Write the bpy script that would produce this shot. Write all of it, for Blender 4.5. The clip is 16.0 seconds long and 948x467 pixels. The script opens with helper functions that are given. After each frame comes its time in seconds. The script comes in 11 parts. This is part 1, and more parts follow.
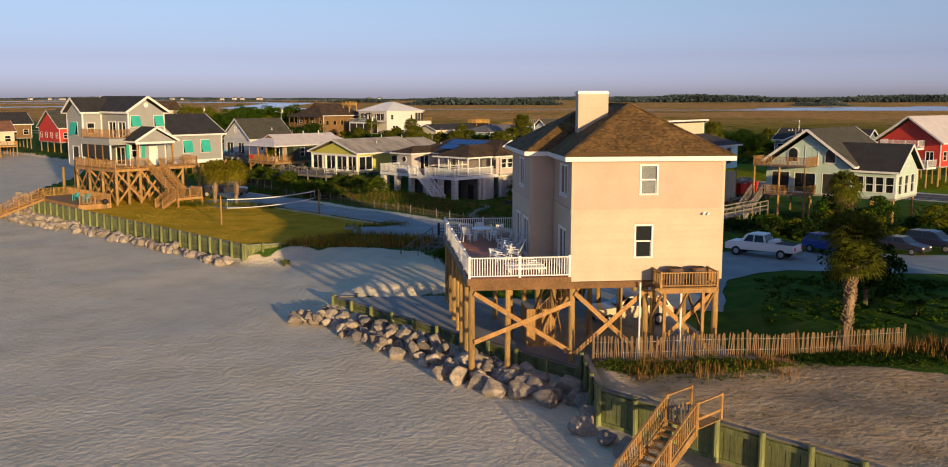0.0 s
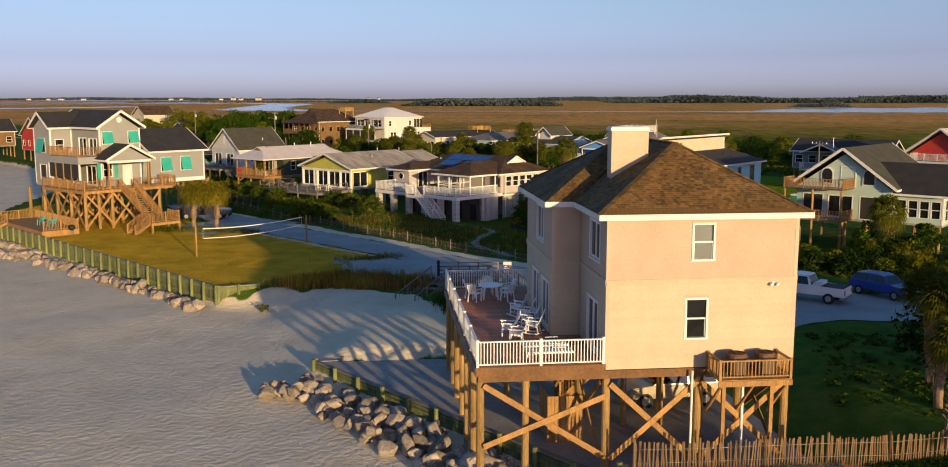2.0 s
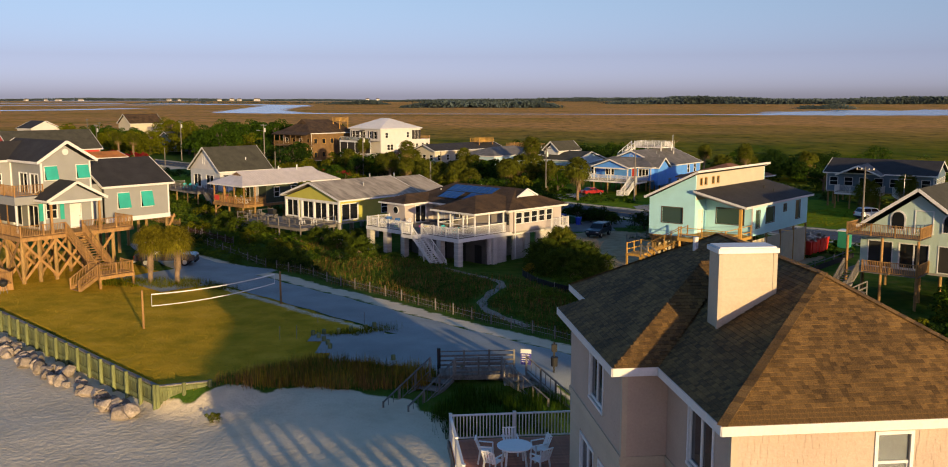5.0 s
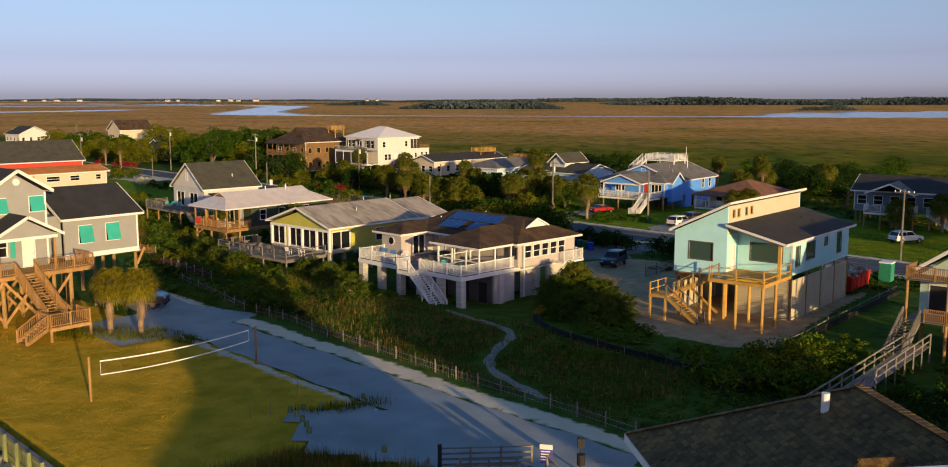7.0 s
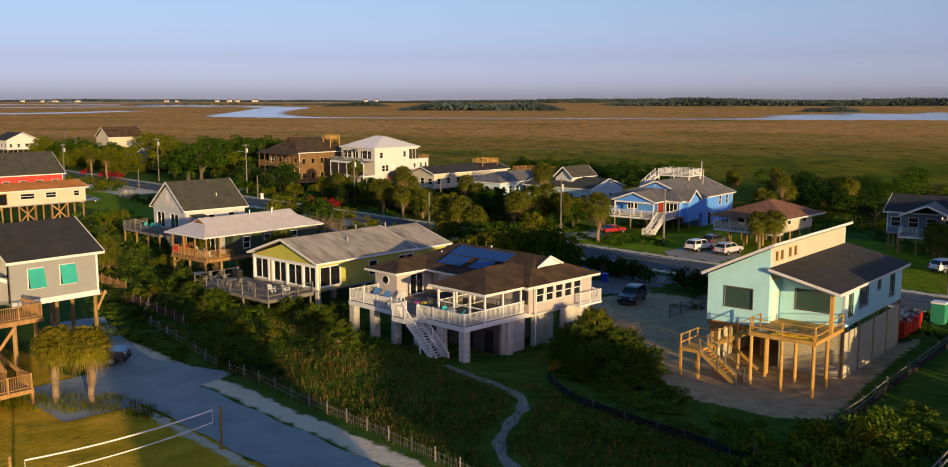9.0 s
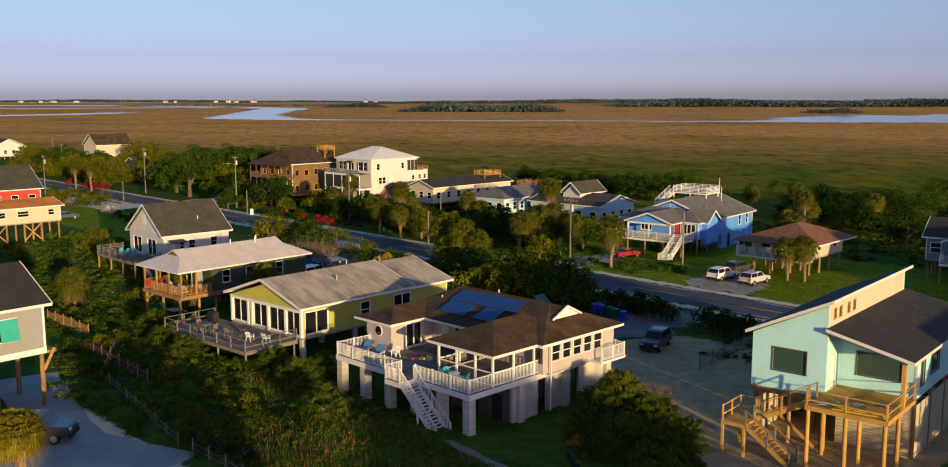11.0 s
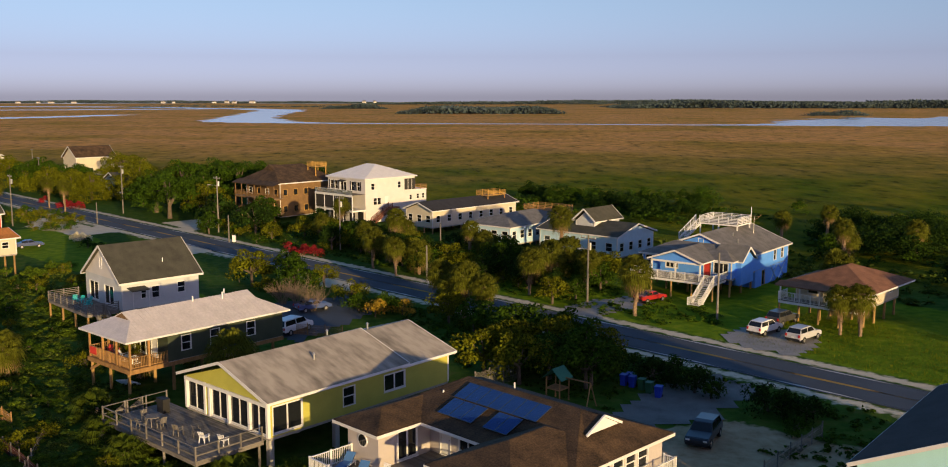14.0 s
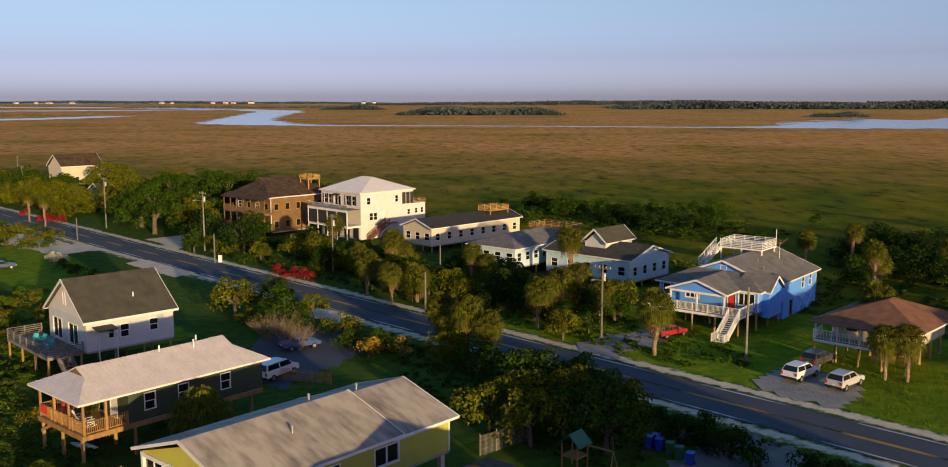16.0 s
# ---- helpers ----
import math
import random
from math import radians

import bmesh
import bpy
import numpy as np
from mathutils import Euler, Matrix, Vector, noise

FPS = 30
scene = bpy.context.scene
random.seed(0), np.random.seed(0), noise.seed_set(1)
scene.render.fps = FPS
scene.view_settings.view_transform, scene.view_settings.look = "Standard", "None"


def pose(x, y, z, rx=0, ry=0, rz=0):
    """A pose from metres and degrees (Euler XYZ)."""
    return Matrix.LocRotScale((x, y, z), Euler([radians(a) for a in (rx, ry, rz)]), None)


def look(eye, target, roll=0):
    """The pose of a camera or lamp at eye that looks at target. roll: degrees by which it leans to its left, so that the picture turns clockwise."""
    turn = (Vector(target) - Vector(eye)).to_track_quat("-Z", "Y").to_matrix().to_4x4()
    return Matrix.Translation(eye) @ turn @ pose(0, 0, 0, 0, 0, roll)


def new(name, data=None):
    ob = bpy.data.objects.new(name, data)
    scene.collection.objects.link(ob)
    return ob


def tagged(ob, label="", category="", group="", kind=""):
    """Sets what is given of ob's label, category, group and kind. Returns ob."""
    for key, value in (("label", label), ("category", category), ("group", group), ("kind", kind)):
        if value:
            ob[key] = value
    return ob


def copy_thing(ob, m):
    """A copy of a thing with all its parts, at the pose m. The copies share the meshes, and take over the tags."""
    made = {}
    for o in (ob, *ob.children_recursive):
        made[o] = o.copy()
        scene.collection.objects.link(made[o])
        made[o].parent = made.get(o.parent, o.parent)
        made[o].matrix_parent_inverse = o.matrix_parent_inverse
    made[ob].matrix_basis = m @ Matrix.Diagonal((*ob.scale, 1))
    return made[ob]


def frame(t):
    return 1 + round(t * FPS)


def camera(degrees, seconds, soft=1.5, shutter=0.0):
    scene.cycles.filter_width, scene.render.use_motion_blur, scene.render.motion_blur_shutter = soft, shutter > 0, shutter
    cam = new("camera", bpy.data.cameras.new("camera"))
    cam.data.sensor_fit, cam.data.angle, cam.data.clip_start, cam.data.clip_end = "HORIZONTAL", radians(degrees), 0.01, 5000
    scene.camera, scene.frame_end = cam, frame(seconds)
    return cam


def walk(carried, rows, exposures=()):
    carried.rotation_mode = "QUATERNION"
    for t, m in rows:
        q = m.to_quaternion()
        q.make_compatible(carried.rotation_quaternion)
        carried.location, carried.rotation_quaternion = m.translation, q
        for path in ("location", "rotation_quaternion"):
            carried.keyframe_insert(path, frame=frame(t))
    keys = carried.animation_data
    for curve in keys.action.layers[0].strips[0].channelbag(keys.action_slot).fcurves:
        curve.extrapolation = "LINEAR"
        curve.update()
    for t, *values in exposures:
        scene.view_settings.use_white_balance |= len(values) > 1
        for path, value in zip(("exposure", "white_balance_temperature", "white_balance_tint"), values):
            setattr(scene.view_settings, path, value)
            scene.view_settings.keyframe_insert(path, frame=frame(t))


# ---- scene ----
import itertools

cam = camera(53.02, 16.0, soft=1.0)
PATH = [
    (0.0, 0.000, 0.000, 13.600, -0.000, -8.206),
    (0.5, -0.089, 2.380, 13.965, -0.008, -8.206),
    (1.0, -0.181, 4.796, 14.343, -0.015, -8.206),
    (1.5, -0.275, 7.247, 14.732, -0.023, -8.205),
    (2.0, -0.372, 9.731, 15.133, -0.031, -8.205),
    (2.5, -0.470, 12.246, 15.545, -0.038, -8.205),
    (3.0, -0.571, 14.790, 15.966, -0.046, -8.204),
    (3.5, -0.673, 17.363, 16.397, -0.054, -8.204),
    (4.0, -0.777, 19.962, 16.837, -0.061, -8.204),
    (4.5, -0.882, 22.586, 17.284, -0.069, -8.203),
    (5.0, -0.989, 25.233, 17.739, -0.077, -8.203),
    (5.5, -1.096, 27.901, 18.200, -0.084, -8.203),
    (6.0, -1.205, 30.590, 18.667, -0.092, -8.202),
    (6.5, -1.314, 33.297, 19.140, -0.100, -8.202),
    (7.0, -1.423, 36.020, 19.618, -0.107, -8.202),
    (7.5, -1.533, 38.759, 20.099, -0.115, -8.201),
    (8.0, -1.643, 41.511, 20.584, -0.123, -8.201),
    (8.5, -1.753, 44.275, 21.071, -0.130, -8.201),
    (9.0, -1.863, 47.049, 21.561, -0.138, -8.200),
    (9.5, -1.972, 49.832, 22.052, -0.146, -8.200),
    (10.0, -2.081, 52.622, 22.543, -0.153, -8.200),
    (10.5, -2.189, 55.417, 23.035, -0.161, -8.199),
    (11.0, -2.296, 58.216, 23.526, -0.169, -8.199),
    (11.5, -2.402, 61.017, 24.016, -0.176, -8.199),
    (12.0, -2.506, 63.819, 24.504, -0.184, -8.198),
    (12.5, -2.609, 66.620, 24.989, -0.192, -8.198),
    (13.0, -2.711, 69.418, 25.471, -0.199, -8.198),
    (13.5, -2.810, 72.212, 25.950, -0.207, -8.197),
    (14.0, -2.908, 75.000, 26.423, -0.215, -8.197),
    (14.5, -3.003, 77.780, 26.892, -0.222, -8.197),
    (15.0, -3.096, 80.551, 27.354, -0.230, -8.196),
    (15.5, -3.186, 83.312, 27.810, -0.238, -8.196),
    (16.0, -3.274, 86.060, 28.259, -0.245, -8.196),
]
walk(cam, [(t, pose(x, y, z, 90 + pitch, 0, yaw)) for t, x, y, z, yaw, pitch in PATH],
     exposures=[(0.0, 1.0, 6500, 10), (16.0, 1.0, 6500, 10)])

# ---------- sky and sun ----------
SUN_TURN = 25.5      # degrees from -y towards +x: where the low sun stands
SUN_HEIGHT = 6.8
a, e = radians(SUN_TURN), radians(SUN_HEIGHT)
to_sun = Vector((math.sin(a) * math.cos(e), -math.cos(a) * math.cos(e), math.sin(e)))

world = bpy.data.worlds.new("world")
scene.world = world
world.use_nodes = True
wn = world.node_tree
sky = wn.nodes.new("ShaderNodeTexSky")
sky.sky_type = "NISHITA"
sky.sun_disc = False
sky.sun_elevation = radians(SUN_HEIGHT)
sky.sun_rotation = radians(180 - SUN_TURN)
sky.air_density, sky.dust_density, sky.ozone_density = 0.5, 0.85, 1.5
# lavender haze low in the sky, a clearer and brighter blue towards the zenith: the tint follows the sky's own blueness
split = wn.nodes.new("ShaderNodeSeparateColor")
wn.links.new(sky.outputs[0], split.inputs[0])
blueness = wn.nodes.new("ShaderNodeMath")
blueness.operation = "DIVIDE"
wn.links.new(split.outputs["Blue"], blueness.inputs[0])
wn.links.new(split.outputs["Red"], blueness.inputs[1])
fifth = wn.nodes.new("ShaderNodeMath")
fifth.operation = "MULTIPLY"
fifth.inputs[1].default_value = 0.2
wn.links.new(blueness.outputs[0], fifth.inputs[0])
haze = wn.nodes.new("ShaderNodeValToRGB")
TINTS = ((0.4, (0.50, 0.47, 0.58)), (1.12, (0.97, 0.79, 1.10)), (1.69, (0.88, 0.67, 0.81)), (2.53, (1.06, 0.86, 0.83)), (3.1, (0.80, 0.94, 1.00)), (3.65, (1.06, 1.52, 1.70)))
while len(haze.color_ramp.elements) < len(TINTS):
    haze.color_ramp.elements.new(0.5)
for el, (at_, rgb) in zip(haze.color_ramp.elements, TINTS):
    el.position, el.color = at_ * 0.2, (*[c * 0.4 for c in rgb], 1)
wn.links.new(fifth.outputs[0], haze.inputs[0])
tintn = wn.nodes.new("ShaderNodeMix")
tintn.data_type, tintn.blend_type = "RGBA", "MULTIPLY"
tintn.inputs["Factor"].default_value = 1.0
wn.links.new(sky.outputs[0], tintn.inputs["A"])
wn.links.new(haze.outputs[0], tintn.inputs["B"])
wn.links.new(tintn.outputs["Result"], wn.nodes["Background"].inputs["Color"])
wn.nodes["Background"].inputs["Strength"].default_value = 0.093 / 0.4

sun_data = bpy.data.lights.new("sun", "SUN")
sun_data.energy, sun_data.angle, sun_data.color = 3.2, radians(0.8), (1.0, 0.70, 0.33)
sun = new("sun", sun_data)
sun.matrix_world = look(to_sun * 300, (0, 0, 0))

# ---------- materials ----------
def nodes_of(m):
    m.use_nodes = True
    t = m.node_tree
    return t, t.nodes["Principled BSDF"], t.nodes, t.links


def mat(name, rgb, rough=0.6, var=0.12, fine=18.0, coarse=0.9, bump=0.15, metal=0.0, tint=None, island=0.0, rand=0.0,
        stretch=(1, 1, 1), spec=0.35, bands=0.0, band_depth=0.3, coords="Object", bias=0.0):
    """Base colour with two scales of variation and fine relief; bands: lap siding or slats of that pitch along z."""
    m = bpy.data.materials.new(name)
    t, b, n, l = nodes_of(m)
    tc = n.new("ShaderNodeTexCoord")
    mp = n.new("ShaderNodeMapping")
    mp.inputs["Scale"].default_value = stretch
    l.new(tc.outputs[coords], mp.inputs["Vector"])
    n1 = n.new("ShaderNodeTexNoise")
    n1.inputs["Scale"].default_value, n1.inputs["Detail"].default_value = fine, 5
    n2 = n.new("ShaderNodeTexNoise")
    n2.inputs["Scale"].default_value, n2.inputs["Detail"].default_value = coarse, 3
    for q in (n1, n2):
        l.new(mp.outputs[0], q.inputs["Vector"])
    dark = [max(0.0, c * (1 - 2.2 * var)) for c in rgb]
    light = [min(1.0, c * (1 + 1.6 * var)) for c in rgb]
    if tint:
        light = tint
    add = n.new("ShaderNodeMath")
    add.operation = "ADD"
    l.new(n1.outputs[0], add.inputs[0])
    l.new(n2.outputs[0], add.inputs[1])
    ramp = n.new("ShaderNodeValToRGB")
    ramp.color_ramp.elements[0].position, ramp.color_ramp.elements[1].position = 0.32 - bias, 0.68 - bias
    ramp.color_ramp.elements[0].color, ramp.color_ramp.elements[1].color = (*dark, 1), (*light, 1)
    half = n.new("ShaderNodeMath")
    half.operation = "MULTIPLY"
    half.inputs[1].default_value = 0.5
    l.new(add.outputs[0], half.inputs[0])
    l.new(half.outputs[0], ramp.inputs[0])
    colour = ramp.outputs[0]
    if island or rand:
        hsv = n.new("ShaderNodeHueSaturation")
        src = n.new("ShaderNodeNewGeometry").outputs["Random Per Island"] if island else n.new("ShaderNodeObjectInfo").outputs["Random"]
        mr = n.new("ShaderNodeMapRange")
        k = island or rand
        mr.inputs["To Min"].default_value, mr.inputs["To Max"].default_value = 1 - k, 1 + k
        l.new(src, mr.inputs["Value"])
        l.new(mr.outputs[0], hsv.inputs["Value"])
        l.new(colour, hsv.inputs["Color"])
        colour = hsv.outputs[0]
    l.new(colour, b.inputs["Base Color"])
    b.inputs["Roughness"].default_value, b.inputs["Metallic"].default_value = rough, metal
    b.inputs["Specular IOR Level"].default_value = spec
    height = n1.outputs[0]
    if bands:
        sep = n.new("ShaderNodeSeparateXYZ")
        l.new(tc.outputs["Object"], sep.inputs[0])
        dv = n.new("ShaderNodeMath")
        dv.operation = "DIVIDE"
        dv.inputs[1].default_value = bands
        fr = n.new("ShaderNodeMath")
        fr.operation = "FRACT"
        l.new(sep.outputs["Z"], dv.inputs[0])
        l.new(dv.outputs[0], fr.inputs[0])
        mx = n.new("ShaderNodeMath")
        mx.operation = "MULTIPLY_ADD"
        mx.inputs[1].default_value = -band_depth * 4
        l.new(fr.outputs[0], mx.inputs[0])
        l.new(n1.outputs[0], mx.inputs[2])
        height = mx.outputs[0]
    if bump:
        bp = n.new("ShaderNodeBump")
        bp.inputs["Strength"].default_value, bp.inputs["Distance"].default_value = bump, 0.03
        l.new(height, bp.inputs["Height"])
        l.new(bp.outputs[0], b.inputs["Normal"])
    return m


def leaf_mat(name, rgb, k=0.55, coarse=0.25, warm=None):
    m = mat(name, rgb, rough=0.85, var=0.3, fine=3.0, coarse=coarse, bump=0, island=k, spec=0.06, tint=warm)
    t, b, n, l = nodes_of(m)
    b.inputs["Subsurface Weight"].default_value = 0.0
    tr = n.new("ShaderNodeBsdfTranslucent")
    mix = n.new("ShaderNodeMixShader")
    mix.inputs[0].default_value = 0.22
    src = b.inputs["Base Color"].links[0].from_socket
    l.new(src, tr.inputs["Color"])
    l.new(b.outputs[0], mix.inputs[1])
    l.new(tr.outputs[0], mix.inputs[2])
    l.new(mix.outputs[0], n["Material Output"].inputs["Surface"])
    return m


def glass_mat(name, rgb=(0.05, 0.06, 0.065), rough=0.04, clear=0.0):
    m = bpy.data.materials.new(name)
    t, b, n, l = nodes_of(m)
    b.inputs["Base Color"].default_value = (*rgb, 1)
    b.inputs["Roughness"].default_value = rough
    b.inputs["Transmission Weight"].default_value = clear
    b.inputs["IOR"].default_value = 1.5
    no = n.new("ShaderNodeTexNoise")
    no.inputs["Scale"].default_value = 0.7
    bp = n.new("ShaderNodeBump")
    bp.inputs["Strength"].default_value, bp.inputs["Distance"].default_value = 0.04, 0.05
    l.new(no.outputs[0], bp.inputs["Height"])
    l.new(bp.outputs[0], b.inputs["Normal"])
    return m


WHITE = mat("white_paint", (0.68, 0.68, 0.66), 0.5, 0.05, bump=0.05)
TRIM = mat("trim_white", (0.64, 0.63, 0.60), 0.5, 0.05, bump=0.05)
GLASS = glass_mat("window_glass", (0.55, 0.6, 0.6), 0.03, 0.75)
TINTGLASS = glass_mat("green_tinted_glass", (0.045, 0.08, 0.07), 0.06)
DARKGLASS = glass_mat("tinted_glass", (0.012, 0.014, 0.016), 0.05)
BRONZE = mat("bronze_frame", (0.10, 0.075, 0.05), 0.5, 0.1)
SCREEN = mat("insect_screen", (0.03, 0.028, 0.025), 0.8, 0.1)
BLIND = mat("window_blind", (0.46, 0.44, 0.40), 0.8, 0.05, bands=0.05, bump=0.3)
PILING = mat("piling_wood", (0.31, 0.195, 0.07), 0.85, 0.22, fine=7, stretch=(4, 4, 0.6), bump=0.4, rand=0.18)
LUMBER = mat("treated_lumber", (0.33, 0.185, 0.065), 0.8, 0.2, fine=8, stretch=(3, 3, 1), bump=0.3, rand=0.2)
NEWWOOD = mat("fresh_lumber", (0.46, 0.265, 0.06), 0.75, 0.15, fine=9, bump=0.25, rand=0.15)
GREYWOOD = mat("weathered_wood", (0.18, 0.165, 0.145), 0.88, 0.22, fine=9, bump=0.4, rand=0.25)
RIMWOOD = mat("brown_rim_board", (0.16, 0.085, 0.035), 0.8, 0.2, fine=8, bump=0.25)
DECKRED = mat("deck_board", (0.40, 0.155, 0.08), 0.65, 0.18, fine=9, bump=0.25, rand=0.22)
CONCRETE = mat("concrete", (0.30, 0.285, 0.26), 0.9, 0.12, fine=6, bump=0.2)
BLOCK = mat("concrete_block", (0.46, 0.445, 0.41), 0.9, 0.14, fine=10, bump=0.3, bands=0.2, rand=0.1)
TAN = mat("tan_lap_siding", (0.445, 0.375, 0.275), 0.6, 0.05, fine=14, bump=0.12, rand=0.03)
TANSHAKE = mat("tan_shake_siding", (0.455, 0.355, 0.275), 0.75, 0.05, fine=16, bump=0.2, bands=0.15, band_depth=0.12)
GREYSIDE = mat("grey_siding", (0.27, 0.275, 0.265), 0.6, 0.05, bump=0.2, bands=0.15)
TEAL = mat("teal_shutter", (0.03, 0.36, 0.29), 0.55, 0.1, bump=0.1, bands=0.07)
SHINGLE_BROWN = mat("brown_shingle", (0.15, 0.086, 0.026), 0.92, 0.3, fine=30, bump=0.4, island=0.42, rand=0.3)
SHINGLE_UMBER = mat("umber_shingle", (0.070, 0.042, 0.020), 0.92, 0.38, fine=9, bump=0.4, bands=0.08, band_depth=0.15)
SHINGLE_DARK = mat("charcoal_shingle", (0.033, 0.031, 0.031), 0.92, 0.2, fine=25, bump=0.4, bands=0.08, band_depth=0.15)
SHINGLE_GREY = mat("grey_shingle", (0.165, 0.155, 0.14), 0.92, 0.2, fine=25, bump=0.4, bands=0.08, band_depth=0.15)
SHINGLE_OLIVE = mat("olive_grey_shingle", (0.062, 0.060, 0.043), 0.92, 0.2, fine=25, bump=0.4, bands=0.08, band_depth=0.15)
SHINGLE_RUST = mat("rust_brown_shingle", (0.22, 0.10, 0.05), 0.92, 0.22, fine=25, bump=0.4, bands=0.08, band_depth=0.15)
METALROOF = mat("pale_metal_roof", (0.60, 0.54, 0.49), 0.45, 0.08, fine=5, bump=0.08, spec=0.5)
WHITEROOF = mat("white_metal_roof", (0.62, 0.60, 0.58), 0.4, 0.05, fine=5, bump=0.05, spec=0.5)
OLDROOF = mat("stained_roof_coating", (0.150, 0.125, 0.088), 0.85, 0.3, fine=1.3, coarse=0.28, bump=0.12, stretch=(0.4, 1.3, 1), tint=(0.40, 0.35, 0.28), bias=0.1)
AQUA = mat("aqua_siding", (0.42, 0.74, 0.77), 0.55, 0.04, bump=0.08)
CREAMSLAT = mat("cream_board", (0.50, 0.44, 0.31), 0.65, 0.08, bump=0.1, rand=0.08)
YELLOW = mat("yellow_siding", (0.44, 0.42, 0.075), 0.6, 0.06, bump=0.25, bands=0.2)
PINKGREY = mat("pale_pink_siding", (0.44, 0.395, 0.365), 0.6, 0.05, bump=0.2, bands=0.15)
DARKGREEN = mat("dark_green_siding", (0.045, 0.06, 0.035), 0.7, 0.1, bump=0.2, bands=0.18)
PALESIDE = mat("pale_blue_grey_siding", (0.50, 0.52, 0.52), 0.6, 0.05, bump=0.2, bands=0.15)
BLUESIDE = mat("bright_blue_siding", (0.10, 0.30, 0.80), 0.55, 0.06, bump=0.2, bands=0.15)
LIGHTBLUE = mat("light_blue_siding", (0.42, 0.60, 0.70), 0.55, 0.06, bump=0.2, bands=0.15)
SLATEBLUE = mat("slate_blue_siding", (0.12, 0.18, 0.23), 0.6, 0.06, bump=0.2, bands=0.15)
SAGE = mat("pale_sage_siding", (0.42, 0.54, 0.47), 0.6, 0.05, bump=0.2, bands=0.15)
REDSIDE = mat("red_siding", (0.50, 0.045, 0.03), 0.6, 0.06, bump=0.2, bands=0.15)
CREAM = mat("cream_siding", (0.54, 0.48, 0.35), 0.6, 0.05, bump=0.2, bands=0.15)
WHITESIDE = mat("white_siding", (0.60, 0.57, 0.53), 0.55, 0.04, bump=0.15, bands=0.15)
BROWNSIDE = mat("brown_wood_siding", (0.17, 0.10, 0.04), 0.8, 0.15, bump=0.25, bands=0.2)
SOLAR = mat("solar_cell", (0.015, 0.05, 0.20), 0.15, 0.1, bump=0.0, spec=0.25)
SOLARFRAME = mat("solar_frame", (0.12, 0.13, 0.15), 0.35, 0.05, metal=0.8, bump=0)
BLACK = mat("black_rubber", (0.018, 0.018, 0.018), 0.7, 0.1)
STEEL = mat("galvanised_steel", (0.38, 0.38, 0.37), 0.4, 0.1, metal=0.7)
PLASTIC_W = mat("white_resin", (0.78, 0.78, 0.77), 0.4, 0.03, bump=0.02)
PLASTIC_T = mat("turquoise_resin", (0.03, 0.42, 0.42), 0.45, 0.04, bump=0.02)
PLASTIC_R = mat("red_resin", (0.55, 0.05, 0.04), 0.45, 0.04, bump=0.02)
CUSHION_B = mat("blue_cushion", (0.06, 0.16, 0.36), 0.9, 0.1)
BIN_BLUE = mat("blue_bin", (0.02, 0.05, 0.42), 0.45, 0.06)
BIN_GREEN = mat("green_bin", (0.03, 0.11, 0.05), 0.5, 0.06)
DUMP_RED = mat("red_steel", (0.50, 0.03, 0.02), 0.5, 0.12)
DEBRIS = mat("debris", (0.35, 0.33, 0.29), 0.9, 0.3, island=0.5)
SILT = mat("black_silt_cloth", (0.014, 0.013, 0.012), 0.8, 0.2)
GREENPILE = mat("green_treated_timber", (0.17, 0.19, 0.075), 0.85, 0.25, fine=6, stretch=(3, 3, 0.5), bump=0.35, rand=0.22)
ROCK = mat("granite_boulder", (0.30, 0.255, 0.21), 0.9, 0.25, fine=9, coarse=1.4, bump=0.5, rand=0.3)
ASPHALT = mat("asphalt", (0.060, 0.074, 0.092), 0.92, 0.14, fine=30, coarse=0.25, bump=0.15)
TRACK = mat("worn_asphalt", (0.27, 0.30, 0.30), 0.93, 0.16, fine=25, coarse=0.3, bump=0.2)
LINE_Y = mat("yellow_line", (0.42, 0.25, 0.04), 0.8, 0.15)
LINE_W = mat("white_line", (0.50, 0.49, 0.46), 0.8, 0.15)
BARK = mat("bark", (0.11, 0.085, 0.06), 0.95, 0.25, fine=10, bump=0.5)
PALMBARK = mat("palm_bark", (0.26, 0.18, 0.11), 0.95, 0.25, fine=9, bump=0.6, bands=0.12)
LEAF = leaf_mat("leaf_green", (0.040, 0.080, 0.005))
LEAF_Y = leaf_mat("leaf_olive", (0.118, 0.128, 0.006))
LEAF_D = leaf_mat("leaf_dark", (0.022, 0.048, 0.006))
SCRUB = leaf_mat("scrub_leaf", (0.075, 0.175, 0.018), coarse=0.08, warm=(0.115, 0.145, 0.020))
FROND = leaf_mat("palm_frond", (0.098, 0.108, 0.010), 0.3)
# the low sun's gold is put into the lawn palms' frond colour
SUNFROND = leaf_mat("sunlit_palm_frond", (0.19, 0.165, 0.012), 0.3)
PALMETTO = leaf_mat("palmetto_frond", (0.062, 0.090, 0.008), 0.35)
DEADFROND = leaf_mat("dry_frond", (0.24, 0.16, 0.075), 0.25)
DUNEGRASS = leaf_mat("dune_grass", (0.065, 0.125, 0.014), 0.3)
DARKFENCE = mat("dark_weathered_wood", (0.10, 0.08, 0.06), 0.9, 0.25, fine=9, bump=0.3, rand=0.2)
MOUND = leaf_mat("mound_leaf", (0.080, 0.190, 0.014), 0.35, coarse=0.12, warm=(0.13, 0.185, 0.012))
GRASSY = leaf_mat("beach_grass", (0.35, 0.23, 0.025), 0.4)
RUSSET = leaf_mat("russet_grass", (0.25, 0.135, 0.042), 0.35)
